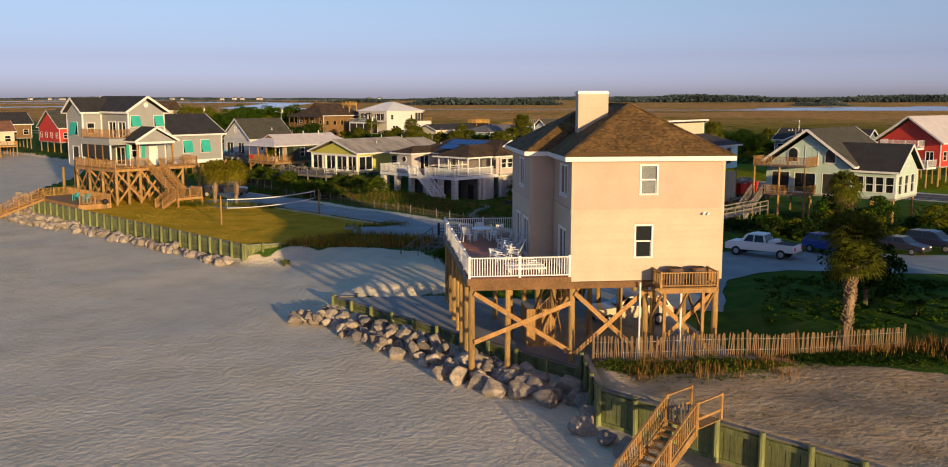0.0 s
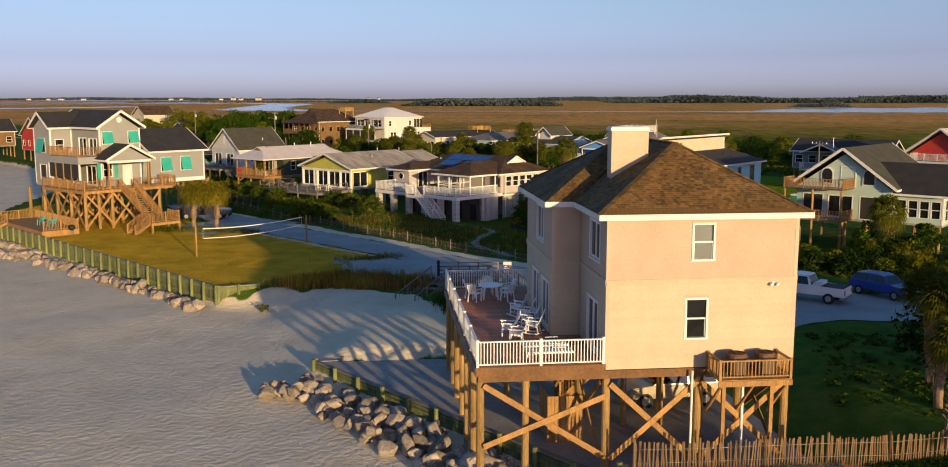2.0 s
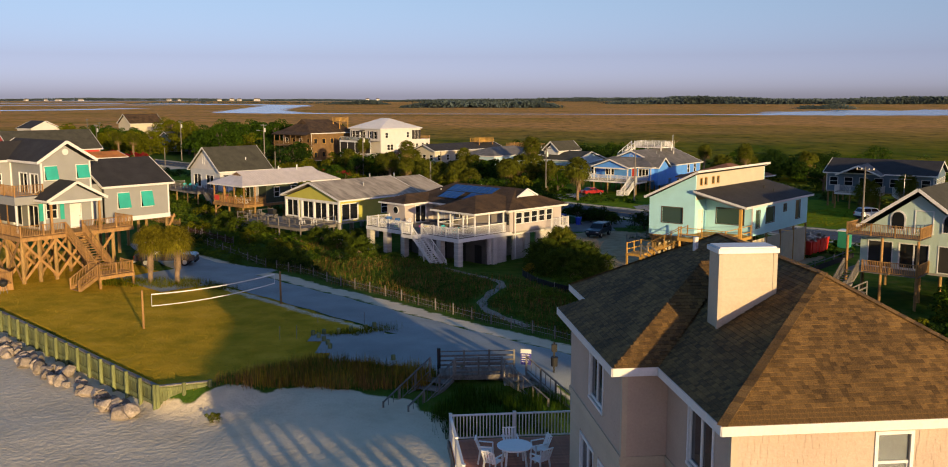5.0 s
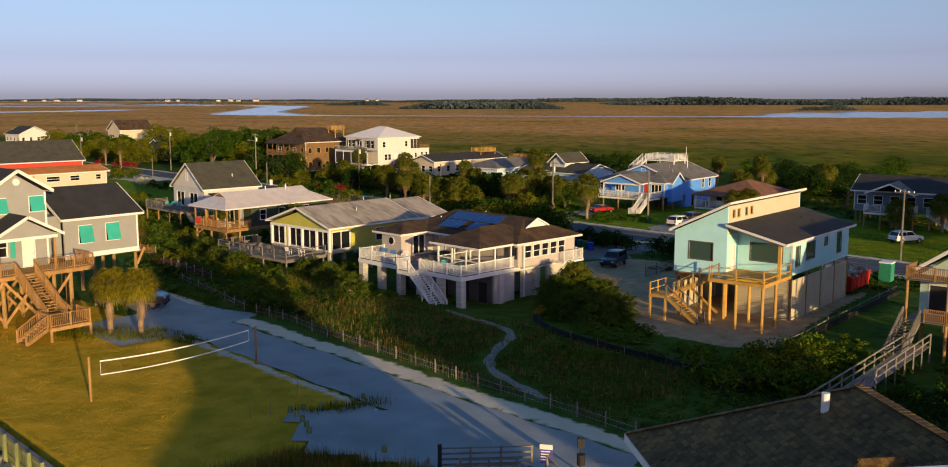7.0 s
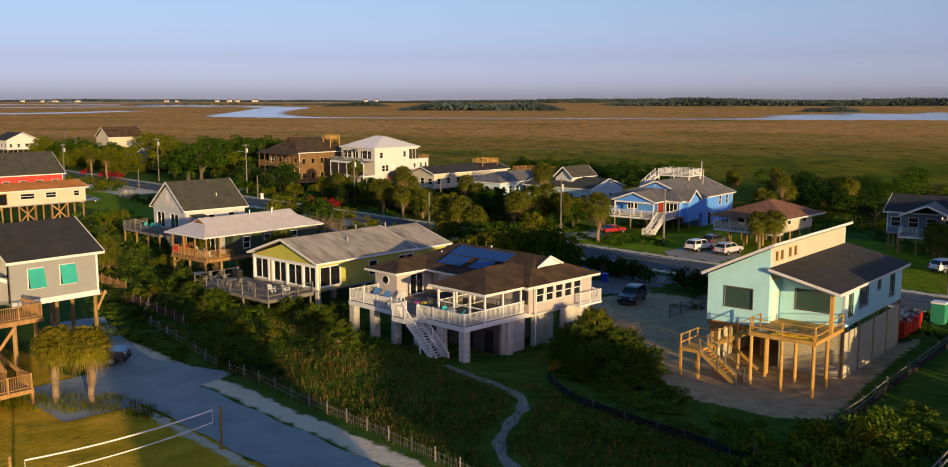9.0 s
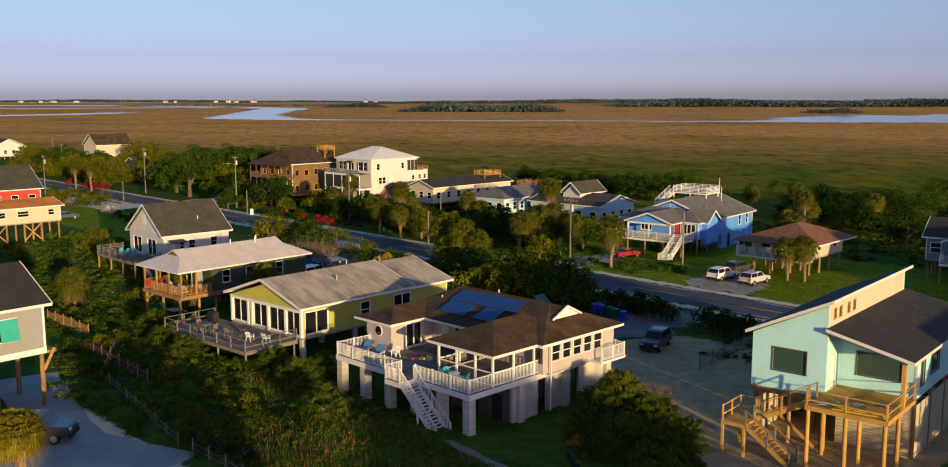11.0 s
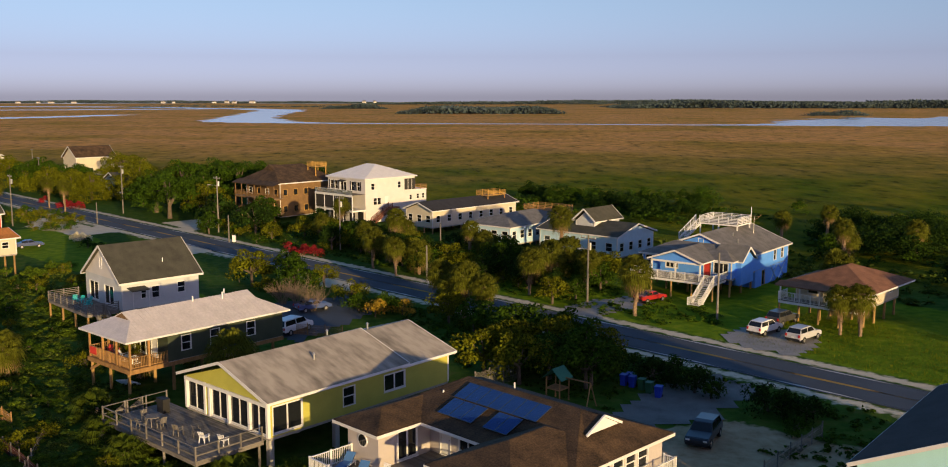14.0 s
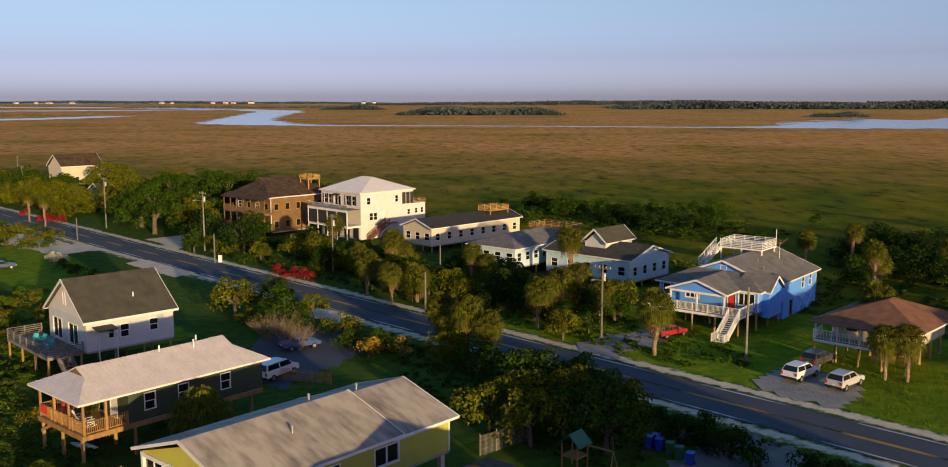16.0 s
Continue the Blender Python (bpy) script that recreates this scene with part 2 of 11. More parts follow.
REDFLOWER = leaf_mat("red_blossom", (0.26, 0.02, 0.025), 0.3)
WHITEFLOWER = leaf_mat("white_blossom", (0.62, 0.58, 0.42), 0.2)
# distance haze is put into this leaf colour: paler and bluer
TREELINE = leaf_mat("hazy_far_trees", (0.062, 0.085, 0.082), 0.2, coarse=0.01)


# ---------- mesh helpers ----------
class Mesh:
    """Gathers boxes, beams, tubes and faces into one mesh."""

    def __init__(self):
        self.v, self.f = [], []

    def add(self, verts, faces):
        k = len(self.v)
        self.v += [tuple(q) for q in verts]
        self.f += [tuple(k + i for i in face) for face in faces]
        return self

    def box(self, x0, x1, y0, y1, z0, z1):
        vs = [(x, y, z) for z in (z0, z1) for x, y in ((x0, y0), (x1, y0), (x1, y1), (x0, y1))]
        return self.add(vs, [(0, 3, 2, 1), (4, 5, 6, 7), (0, 1, 5, 4), (1, 2, 6, 5), (2, 3, 7, 6), (3, 0, 4, 7)])

    def beam(self, p, q, w, h, up=(0, 0, 1)):
        """A bar from p to q, w wide and h high."""
        p, q = Vector(p), Vector(q)
        d = (q - p).normalized()
        s = d.cross(Vector(up))
        if s.length < 1e-3:
            s = d.cross(Vector((1, 0, 0)))
        s.normalize()
        u = s.cross(d)
        vs = [c + s * (w / 2 * i) + u * (h / 2 * j) for c in (p, q) for i, j in ((-1, -1), (1, -1), (1, 1), (-1, 1))]
        return self.add(vs, [(0, 3, 2, 1), (4, 5, 6, 7), (0, 1, 5, 4), (1, 2, 6, 5), (2, 3, 7, 6), (3, 0, 4, 7)][:])

    def tube(self, p, q, r0, r1=None, n=8, caps=True):
        r1 = r0 if r1 is None else r1
        p, q = Vector(p), Vector(q)
        d = (q - p).normalized()
        s = d.orthogonal().normalized()
        u = d.cross(s)
        vs = []
        for c, r in ((p, r0), (q, r1)):
            vs += [c + (s * math.cos(2 * math.pi * i / n) + u * math.sin(2 * math.pi * i / n)) * r for i in range(n)]
        fs = [(i, (i + 1) % n, n + (i + 1) % n, n + i) for i in range(n)]
        if caps:
            fs += [tuple(range(n - 1, -1, -1)), tuple(range(n, 2 * n))]
        return self.add(vs, fs)

    def face(self, *pts):
        return self.add(pts, [tuple(range(len(pts)))])

    def slab(self, pts, drop):
        """A flat polygon with thickness: pts in order seen from above, drop metres downwards."""
        n = len(pts)
        low = [(x, y, z - drop) for x, y, z in pts]
        fs = [tuple(range(n)), tuple(range(2 * n - 1, n - 1, -1))] + [(i, n + i, n + (i + 1) % n, (i + 1) % n) for i in range(n)]
        return self.add(list(pts) + low, fs)

    def data(self, name, material, smooth=False):
        me = bpy.data.meshes.new(name)
        me.from_pydata(self.v, [], self.f)
        if material:
            me.materials.append(material)
        if smooth:
            me.shade_smooth()
        me.update()
        return me


def part(name, mesh, material, parent, label="", m=None, smooth=False, kind=""):
    """One mesh object under a thing or a part. mesh: a Mesh, or mesh data that alike parts share."""
    ob = new(name, mesh if isinstance(mesh, bpy.types.Mesh) else mesh.data(name, material, smooth))
    ob.parent = parent
    if m is not None:
        ob.matrix_basis = m
    return tagged(ob, label, kind=kind)


def thing(name, label, category, m=None, group="", kind=""):
    ob = new(name)
    ob.empty_display_size = 0.3
    if m is not None:
        ob.matrix_basis = m
    return tagged(ob, label, category, group, kind)


def solid(name, mesh, material, label, category, m=None, group="", kind="", smooth=False):
    """A thing of one mesh."""
    ob = new(name, mesh if isinstance(mesh, bpy.types.Mesh) else mesh.data(name, material, smooth))
    if m is not None:
        ob.matrix_basis = m
    return tagged(ob, label, category, group, kind)


def grid_mesh(name, verts, faces, material):
    """Mesh data from arrays of quads or triangles, fast."""
    me = bpy.data.meshes.new(name)
    n, k = faces.shape
    me.vertices.add(len(verts))
    me.vertices.foreach_set("co", np.asarray(verts, np.float32).ravel())
    me.loops.add(n * k)
    me.loops.foreach_set("vertex_index", faces.astype(np.int32).ravel())
    me.polygons.add(n)
    me.polygons.foreach_set("loop_start", np.arange(0, n * k, k, dtype=np.int32))
    me.update(calc_edges=True)
    me.validate()
    if material:
        me.materials.append(material)
    return me


# ---------- building pieces ----------
class Box:
    """A block of walls: x0..x1, y0..y1, z0..z1 in its house's own axes. Sides: f (-y), b (+y), l (-x), r (+x)."""

    def __init__(self, house, x0, x1, y0, y1, z0, z1, material, thick=0.16):
        self.h, self.m, self.t = house, material, thick
        self.x0, self.x1, self.y0, self.y1, self.z0, self.z1 = x0, x1, y0, y1, z0, z1

    def at(self, side, s, z, out=0.0):
        return {"f": (s, self.y0 - out, z), "b": (s, self.y1 + out, z), "l": (self.x0 - out, s, z), "r": (self.x1 + out, s, z)}[side]

    def span(self, side):
        return (self.x0, self.x1) if side in "fb" else (self.y0, self.y1)

    def bar(self, mesh, side, s0, s1, za, zb, o0, o1):
        p, q = self.at(side, s0, za, o0), self.at(side, s1, zb, o1)
        return mesh.box(*sorted((p[0], q[0])), *sorted((p[1], q[1])), *sorted((p[2], q[2])))

    def walls(self, openings=None, sides="fblr"):
        """openings: side -> list of (s0, s1, za, zb, kind)."""
        openings = openings or {}
        for side in sides:
            a0, a1 = self.span(side)
            if side in "lr":
                a0, a1 = a0 + self.t, a1 - self.t
            holes = openings.get(side, [])
            cuts = sorted({a0, a1, *[v for h in holes for v in h[:2]]})
            me = Mesh()
            for s0, s1 in zip(cuts, cuts[1:]):
                mid = (s0 + s1) / 2
                zc = self.z0
                for h in sorted((h for h in holes if h[0] < mid < h[1]), key=lambda h: h[2]):
                    if h[2] > zc + 0.01:
                        self.bar(me, side, s0, s1, zc, h[2], 0, -self.t)
                    zc = h[3]
                if zc < self.z1 - 0.01:
                    self.bar(me, side, s0, s1, zc, self.z1, 0, -self.t)
            part("wall", me, self.m, self.h)
            for h in holes:
                self.opening(side, *h)
        return self

    def floor(self, z=None, material=None):
        z = self.z0 if z is None else z
        part("floor_slab", Mesh().box(self.x0 + .02, self.x1 - .02, self.y0 + .02, self.y1 - .02, z - 0.2, z), material or CONCRETE, self.h)
        return self

    def corners(self, material=None, w=0.11, which=None):
        for i, (x, y) in enumerate(((self.x0, self.y0), (self.x1, self.y0), (self.x1, self.y1), (self.x0, self.y1))):
            if which is None or i in which:
                sx, sy = (-1 if x == self.x0 else 1), (-1 if y == self.y0 else 1)
                me = Mesh().box(*sorted((x + sx * 0.025, x - sx * w)), *sorted((y + sy * 0.025, y - sy * w)), self.z0, self.z1 - 0.003)
                part("corner_board", me, material or TRIM, self.h)
        return self

    def opening(self, side, s0, s1, za, zb, kind="sash"):
        """A window or door in its opening: kinds sash, fixed, blind, slider, door, french, screen, shutter, open."""
        if kind == "open":
            return
        ow = new("door" if kind in ("door", "red_door", "french", "slider") else "window")
        ow.parent = self.h
        w = 0.07 if s1 - s0 > 0.5 else 0.045
        fr = Mesh()
        self.bar(fr, side, s0 - w, s1 + w, zb - .01, zb + w, -0.02, 0.035)
        self.bar(fr, side, s0 - w, s0 + .01, za, zb - .01, -0.02, 0.035)
        self.bar(fr, side, s1 - .01, s1 + w, za, zb - .01, -0.02, 0.035)
        self.bar(fr, side, s0 - w - .02, s1 + w + .02, za - w, za, -0.02, 0.05)
        if kind == "far":
            self.bar(fr, side, s0, s1, (za + zb) / 2 - .03, (za + zb) / 2 + .03, -0.058, -0.015)
        frame_mat = {"dark": NEWWOOD, "tinted": BRONZE}.get(kind, WHITE)
        part("frame", fr, frame_mat, ow)
        glass = {"screen": SCREEN, "blind": GLASS, "tinted": TINTGLASS}.get(kind, DARKGLASS)
        n = {"slider": 2, "french": 2, "wide": 3}.get(kind, 1)
        if kind in ("door", "red_door"):
            me = self.bar(Mesh(), side, s0 + .01, s1 - .01, za + .01, zb - .01, -0.1, -0.05)
            dl = part("door_leaf", me, WHITE if kind == "door" else REDSIDE, ow)
            part("handle", self.bar(Mesh(), side, s1 - .14, s1 - .08, za + .98, za + 1.06, -0.05, 0.0), STEEL, dl)
            return
        for i in range(n):
            p0, p1 = s0 + (s1 - s0) * i / n, s0 + (s1 - s0) * (i + 1) / n
            part("pane", self.bar(Mesh(), side, p0 + .01, p1 - .01, za + .005, zb - .015, -0.075, -0.06), glass, ow)
            if n > 1:
                b = Mesh()
                k = 0.11 if kind == "french" else 0.06
                self.bar(b, side, p0 + .01, p0 + k, za, zb - .02, -0.058, -0.02)
                self.bar(b, side, p1 - k, p1 - .01, za, zb - .02, -0.058, -0.02)
                self.bar(b, side, p0 + k, p1 - k, za, za + k * 1.6, -0.058, -0.02)
                self.bar(b, side, p0 + k, p1 - k, zb - k, zb - .02, -0.058, -0.02)
                part("sash", b, WHITE, ow)
        if kind == "far":
            return
        if kind in ("sash", "blind"):
            b = Mesh()
            zm = (za + zb) / 2
            self.bar(b, side, s0 + .01, s1 - .01, zm - .035, zm + .03, -0.058, -0.015)
            self.bar(b, side, s0 + .01, s0 + .05, za + .01, zm - .035, -0.058, -0.03)
            self.bar(b, side, s1 - .05, s1 - .01, za + .01, zm - .035, -0.058, -0.03)
            part("sash", b, WHITE, ow)
        if kind == "blind":
            part("blind", self.bar(Mesh(), side, s0 + .02, s1 - .02, za + .01, zb - .02, -0.13, -0.11), BLIND, ow)
        if kind == "shutter":
            out = 0.42
            p = [self.at(side, s0 - .04, zb + .02, 0.06), self.at(side, s1 + .04, zb + .02, 0.06),
                 self.at(side, s1 + .04, za + .05, out), self.at(side, s0 - .04, za + .05, out)]
            q = [self.at(side, s0 - .04, zb + .02, 0.1), self.at(side, s1 + .04, zb + .02, 0.1),
                 self.at(side, s1 + .04, za + .05, out + .04), self.at(side, s0 - .04, za + .05, out + .04)]
            me = Mesh().add(p + q, [(0, 1, 2, 3), (7, 6, 5, 4), (0, 4, 5, 1), (1, 5, 6, 2), (2, 6, 7, 3), (3, 7, 4, 0)])
            part("shutter", me, TEAL, ow, "teal top-hung storm shutter propped open")


def hip_roof(house, x0, x1, y0, y1, z, rise, run, material, axis="y", over=0.4, thick=0.16, fascia=TRIM, gable=(False, False), ends=None):
    """A hip roof over the block, ridge along an axis; gable: which ends (low, high) are gables; run: how far the hips reach in."""
    x0, x1, y0, y1 = x0 - over, x1 + over, y0 - over, y1 + over
    if axis == "y":
        xm = (x0 + x1) / 2
        ra = (xm, y0 if gable[0] else y0 + run, z + rise)
        rb = (xm, y1 if gable[1] else y1 - run, z + rise)
        A, B, C, D = (x0, y0, z), (x1, y0, z), (x1, y1, z), (x0, y1, z)
    else:
        ym = (y0 + y1) / 2
        ra = (x1 if gable[1] else x1 - run, ym, z + rise)
        rb = (x0 if gable[0] else x0 + run, ym, z + rise)
        A, B, C, D = (x1, y0, z), (x1, y1, z), (x0, y1, z), (x0, y0, z)
        gable = (gable[1], gable[0])
    me = Mesh()
    faces = [(B, C, rb, ra), (D, A, ra, rb)]
    if not gable[0]:
        faces.append((A, B, ra))
    if not gable[1]:
        faces.append((C, D, rb))
    for f in faces:
        me.face(*[(px, py, pz + thick) for px, py, pz in f])
        me.face(*[(px, py, pz) for px, py, pz in reversed(f)])
    ro = part("roof", me, material, house)
    rim = [A, B, C, D]
    for i in range(4):
        p, q = rim[i], rim[(i + 1) % 4]
        if (i == 0 and gable[0]) or (i == 2 and gable[1]):
            top = ra if i == 0 else rb
            for u, v in ((p, top), (top, q)):
                part("bargeboard", Mesh().beam((u[0], u[1], u[2] + thick / 2 - 0.02), (v[0], v[1], v[2] + thick / 2 - 0.02), 0.06, thick + 0.1), fascia, ro)
        else:
            part("fascia", Mesh().beam((p[0], p[1], p[2] + thick / 2 - 0.03), (q[0], q[1], q[2] + thick / 2 - 0.03), 0.05, thick + 0.06), fascia, ro)
    return ro, faces


def gable_wall(house, side, box, rise, material, over=0.4, lift=0.0):
    """The triangle of wall under a gable."""
    s0, s1 = box.span(side)
    k = rise * ((s1 - s0) / 2) / ((s1 - s0) / 2 + over)
    me = Mesh()
    z = box.z1
    p = [box.at(side, s0, z, 0), box.at(side, s1, z, 0), box.at(side, (s0 + s1) / 2, z + k + lift, 0)]
    q = [box.at(side, s0, z, -box.t), box.at(side, s1, z, -box.t), box.at(side, (s0 + s1) / 2, z + k + lift, -box.t)]
    me.add(p + q, [(0, 1, 2), (5, 4, 3), (0, 3, 4, 1), (1, 4, 5, 2), (2, 5, 3, 0)])
    part("gable_wall", me, material, house)


def railing(house, pts, z, h, material, gap=0.13, posts=1.8, single=True, bar=0.035, rail=0.09, thing_name="railing", post_w=0.1, cap=True, slats=0):
    """A railing along pts (x, y): posts, rails and balusters."""
    r = new(thing_name)
    r.parent = house
    post = Mesh().box(-post_w / 2, post_w / 2, -post_w / 2, post_w / 2, 0, h + 0.06)
    if cap:
        post.box(-post_w * .62, post_w * .62, -post_w * .62, post_w * .62, h + 0.06, h + 0.085)
    post = post.data("post", material)
    bal = Mesh().box(-bar / 2, bar / 2, -bar / 2, bar / 2, 0.1, h - 0.03).data("baluster", material)
    rest = Mesh()
    done = set()
    for p, q in zip(pts, pts[1:]):
        p, q = Vector((*p, z) if len(p) == 2 else p), Vector((*q, z) if len(q) == 2 else q)
        L = (q - p).length
        n = max(1, round(L / posts))
        for i in range(n + 1):
            c = p.lerp(q, i / n)
            key = (round(c.x, 2), round(c.y, 2), round(c.z, 2))
            if key not in done:
                done.add(key)
                part("post", post, None, r, m=Matrix.Translation(c))
        up = Vector((0, 0, 1))
        part("top_rail", Mesh().beam(p + up * h, q + up * h, rail, 0.05), material, r)
        if slats:
            for j in range(slats):
                zz = h * (j + 0.6) / (slats + 0.6)
                part("slat", Mesh().beam(p + up * zz, q + up * zz, 0.03, 0.1), material, r)
            continue
        part("bottom_rail", Mesh().beam(p + up * 0.1, q + up * 0.1, 0.05, 0.05), material, r)
        k = max(1, round(L / gap))
        for i in range(1, k):
            c = p.lerp(q, i / k)
            if single:
                part("baluster", bal, None, r, m=Matrix.Translation(c))
            else:
                rest.box(c.x - bar / 2, c.x + bar / 2, c.y - bar / 2, c.y + bar / 2, c.z + 0.1, c.z + h - 0.03)
    if rest.v:
        part("balusters", rest, material, r, kind="stuff")
    return r


def stairs(house, top, bottom, width, material, rail_mat=None, steps=None, rail_h=0.95, closed=False, name="stairs", gap=0.14):
    """A straight flight from the top edge's middle to the bottom's middle (x, y, z)."""
    st = new(name)
    st.parent = house
    t, b = Vector(top), Vector(bottom)
    run = Vector((b.x - t.x, b.y - t.y, 0))
    d = run.normalized()
    s = Vector((-d.y, d.x, 0))
    n = steps or max(3, round((t.z - b.z) / 0.185))
    tr = Mesh().beam(s * (-width / 2), s * (width / 2), run.length / n * 0.98, 0.045).data("tread", material)
    for i in range(n):
        c = t + run * ((i + 0.5) / n) + Vector((0, 0, (b.z - t.z) * (i + 1) / n))
        part("tread", tr, None, st, m=Matrix.Translation(c))
        if closed:
            part("riser", Mesh().beam(c + s * (-width / 2) - d * (run.length / n / 2) + Vector((0, 0, .09)), c + s * (width / 2) - d * (run.length / n / 2) + Vector((0, 0, .09)), 0.02, 0.16), material, st)
    for k in (-1, 1):
        o = s * (k * (width / 2 + 0.025))
        part("stringer", Mesh().beam(t + o - Vector((0, 0, .14)), b + o - Vector((0, 0, .02)), 0.05, 0.27), material, st)
        if rail_h:
            up = Vector((0, 0, rail_h))
            part("handrail", Mesh().beam(t + o + up, b + o + up, 0.09, 0.05), rail_mat or material, st)
            part("lower_rail", Mesh().beam(t + o + up * 0.2, b + o + up * 0.2, 0.04, 0.05), rail_mat or material, st)
            m = max(1, round(run.length / 1.6))
            for i in range(m + 1):
                c = t.lerp(b, i / m) + o
                part("post", Mesh().box(c.x - .05, c.x + .05, c.y - .05, c.y + .05, c.z - 0.25 if i < m else c.z, c.z + rail_h + 0.05), rail_mat or material, st)
            bal = Mesh()
            g = max(2, round(run.length / gap))
            for i in range(1, g):
                c = t.lerp(b, i / g) + o
                bal.box(c.x - .018, c.x + .018, c.y - .018, c.y + .018, c.z + rail_h * .2, c.z + rail_h)
            part("balusters", bal, rail_mat or material, st, kind="stuff")
    return st


def piles(house, pts, z0, z1, r=0.15, material=None, name="piling", square=False):
    me = Mesh()
    if square:
        me.box(-r, r, -r, r, z0, z1)
    else:
        me.tube((0, 0, z0), (0, 0, z1), r * 1.08, r * 0.95, 10)
    me = me.data(name, material or PILING, smooth=False)
    for x, y in pts:
        part(name, me, None, house, m=Matrix.Translation((x, y, 0)))


def brace(house, p, q, material=None, w=0.05, h=0.22):
    part("brace", Mesh().beam(p, q, w, h), material or LUMBER, house)


def planks(house, x0, x1, y0, y1, z, material, w=0.14, along="y", name="deck_board", thick=0.04, gap=0.012, merge=False):
    """A deck of boards, each a part (or joined where far off)."""
    n = max(1, round(((x1 - x0) if along == "y" else (y1 - y0)) / w))
    if merge:
        me = Mesh()
        for i in range(n):
            if along == "y":
                a0 = x0 + (x1 - x0) * i / n
                me.box(a0, a0 + (x1 - x0) / n - gap, y0, y1, z - thick, z)
            else:
                a0 = y0 + (y1 - y0) * i / n
                me.box(x0, x1, a0, a0 + (y1 - y0) / n - gap, z - thick, z)
        part("decking", me, material, house)
        return
    step = ((x1 - x0) if along == "y" else (y1 - y0)) / n
    me = (Mesh().box(0, step - gap, 0, y1 - y0, -thick, 0) if along == "y" else Mesh().box(0, x1 - x0, 0, step - gap, -thick, 0)).data(name, material)
    for i in range(n):
        part(name, me, None, house, m=Matrix.Translation((x0 + step * i, y0, z) if along == "y" else (x0, y0 + step * i, z)))

# ---------- ground ----------
U = Vector((-0.691, 0.722, 0))     # along the road, away from the sun
V = Vector((0.722, 0.691, 0))      # inland
LAWN = [(-18.8, 77.4), (-16.4, 78.3), (-10.5, 83.5), (-8.0, 91.5), (-17, 102.3), (-27.3, 110.8), (-36, 120), (-56, 134), (-57, 126), (-54, 117), (-52, 112.3)]
PAD = [(-8.9, 60.4), (5.5, 43.8), (13.5, 46.5), (10.5, 62.5), (-2.4, 61.2)]
SANDLOT = [(5.5, 38.8), (13.6, 30.2), (40, 5), (90, 10), (60, 27), (26, 39.5), (16.5, 42.6), (13.5, 44.4), (5.6, 43.6)]
DRIVE = [(12.6, 46.6), (15.8, 47.4), (15.1, 50.1), (15.3, 53.5), (16.3, 58), (17.8, 62.7), (19.6, 66.4), (33, 66), (90, 64), (90, 88), (36, 84), (14, 84), (5, 78), (6, 62)]
PARKING = [(-12.2, 89.4), (-10.2, 83.3), (3.9, 78.0), (5.5, 82.5), (-7.2, 91.0)]


def poly_distance(x, y, poly):
    """Signed distance to a polygon, positive inside."""
    d = np.full(np.shape(x), 1e9)
    inside = np.zeros(np.shape(x), bool)
    for (ax, ay), (bx, by) in zip(poly, poly[1:] + poly[:1]):
        ex, ey = bx - ax, by - ay
        t = np.clip(((x - ax) * ex + (y - ay) * ey) / (ex * ex + ey * ey), 0, 1)
        d = np.minimum(d, np.hypot(x - ax - t * ex, y - ay - t * ey))
        inside ^= ((ay > y) != (by > y)) & (x < ex * (y - ay) / (ey if ey else 1e-9) + ax)
    return np.where(inside, d, -d)


def smooth(a0, a1, v):
    t = np.clip((v - a0) / (a1 - a0), 0, 1)
    return t * t * (3 - 2 * t)


def wobble(x, y, s, seed=0.0):
    """A cheap smooth wobble, about -1 to 1."""
    return (np.sin(x * s + 1.3 * np.sin(y * s * 0.7 + seed) + seed) + np.sin(y * s * 1.13 + 1.7 * np.sin(x * s * 0.6 - seed) + 2 * seed)) / 2


SHORE = [(-400, 540), (-140, 262), (-103, 222), (-85, 200), (-68, 165), (-62, 145), (-60, 130), (-56, 118), (-52, 112.2), (-18.8, 77.3), (-13, 76.5), (-9.5, 68), (-8.9, 60.2), (5.0, 43.9), (5.3, 38.9), (13.5, 30), (45, -3), (400, -355)]
LAND = SHORE + [(4000, 4000), (-4000, 4000)]


def height(x, y):
    x, y = np.asarray(x, float), np.asarray(y, float)
    c = x * 0.722 + y * 0.691
    land = 1.25 - 0.35 * smooth(62, 72, c) - 0.8 * smooth(72, 84, c)
    land = land + 0.13 * wobble(x, y, 0.35) * smooth(60, 66, c) * (1 - smooth(95, 110, c)) + 0.5 * smooth(70, 74, c) * (1 - smooth(80, 90, c)) * (0.5 + 0.5 * wobble(x, y, 0.23, 1.0))
    far = smooth(175, 215, c)
    land = land * (1 - far) + far * -0.45
    d = poly_distance(x, y, PAD)
    land = land + (0.62 - land) * smooth(-1.2, 0.3, d)
    d = poly_distance(x, y, DRIVE)
    land = land + (0.5 - land) * smooth(-3.0, 0.5, d)
    d = poly_distance(x, y, SANDLOT)
    land = land + (1.3 + 0.12 * wobble(x, y, 0.8) - land) * smooth(-1.0, 0.2, d)
    sd = poly_distance(x, y, LAND)
    beach = -0.05 + np.maximum(-0.035 * np.maximum(-sd - 2, 0), -2.5) + 0.05 * wobble(x, y, 0.5, 2.0)
    soft = np.exp(-((x + 12) ** 2 + (y - 69) ** 2) / 60.0)
    w0, w1 = 0.05 - 6.0 * soft, 0.55 + 5.0 * soft
    k = np.clip((sd - w0) / (w1 - w0), 0, 1)
    k = k * k * (3 - 2 * k)
    return beach * (1 - k) + land * k


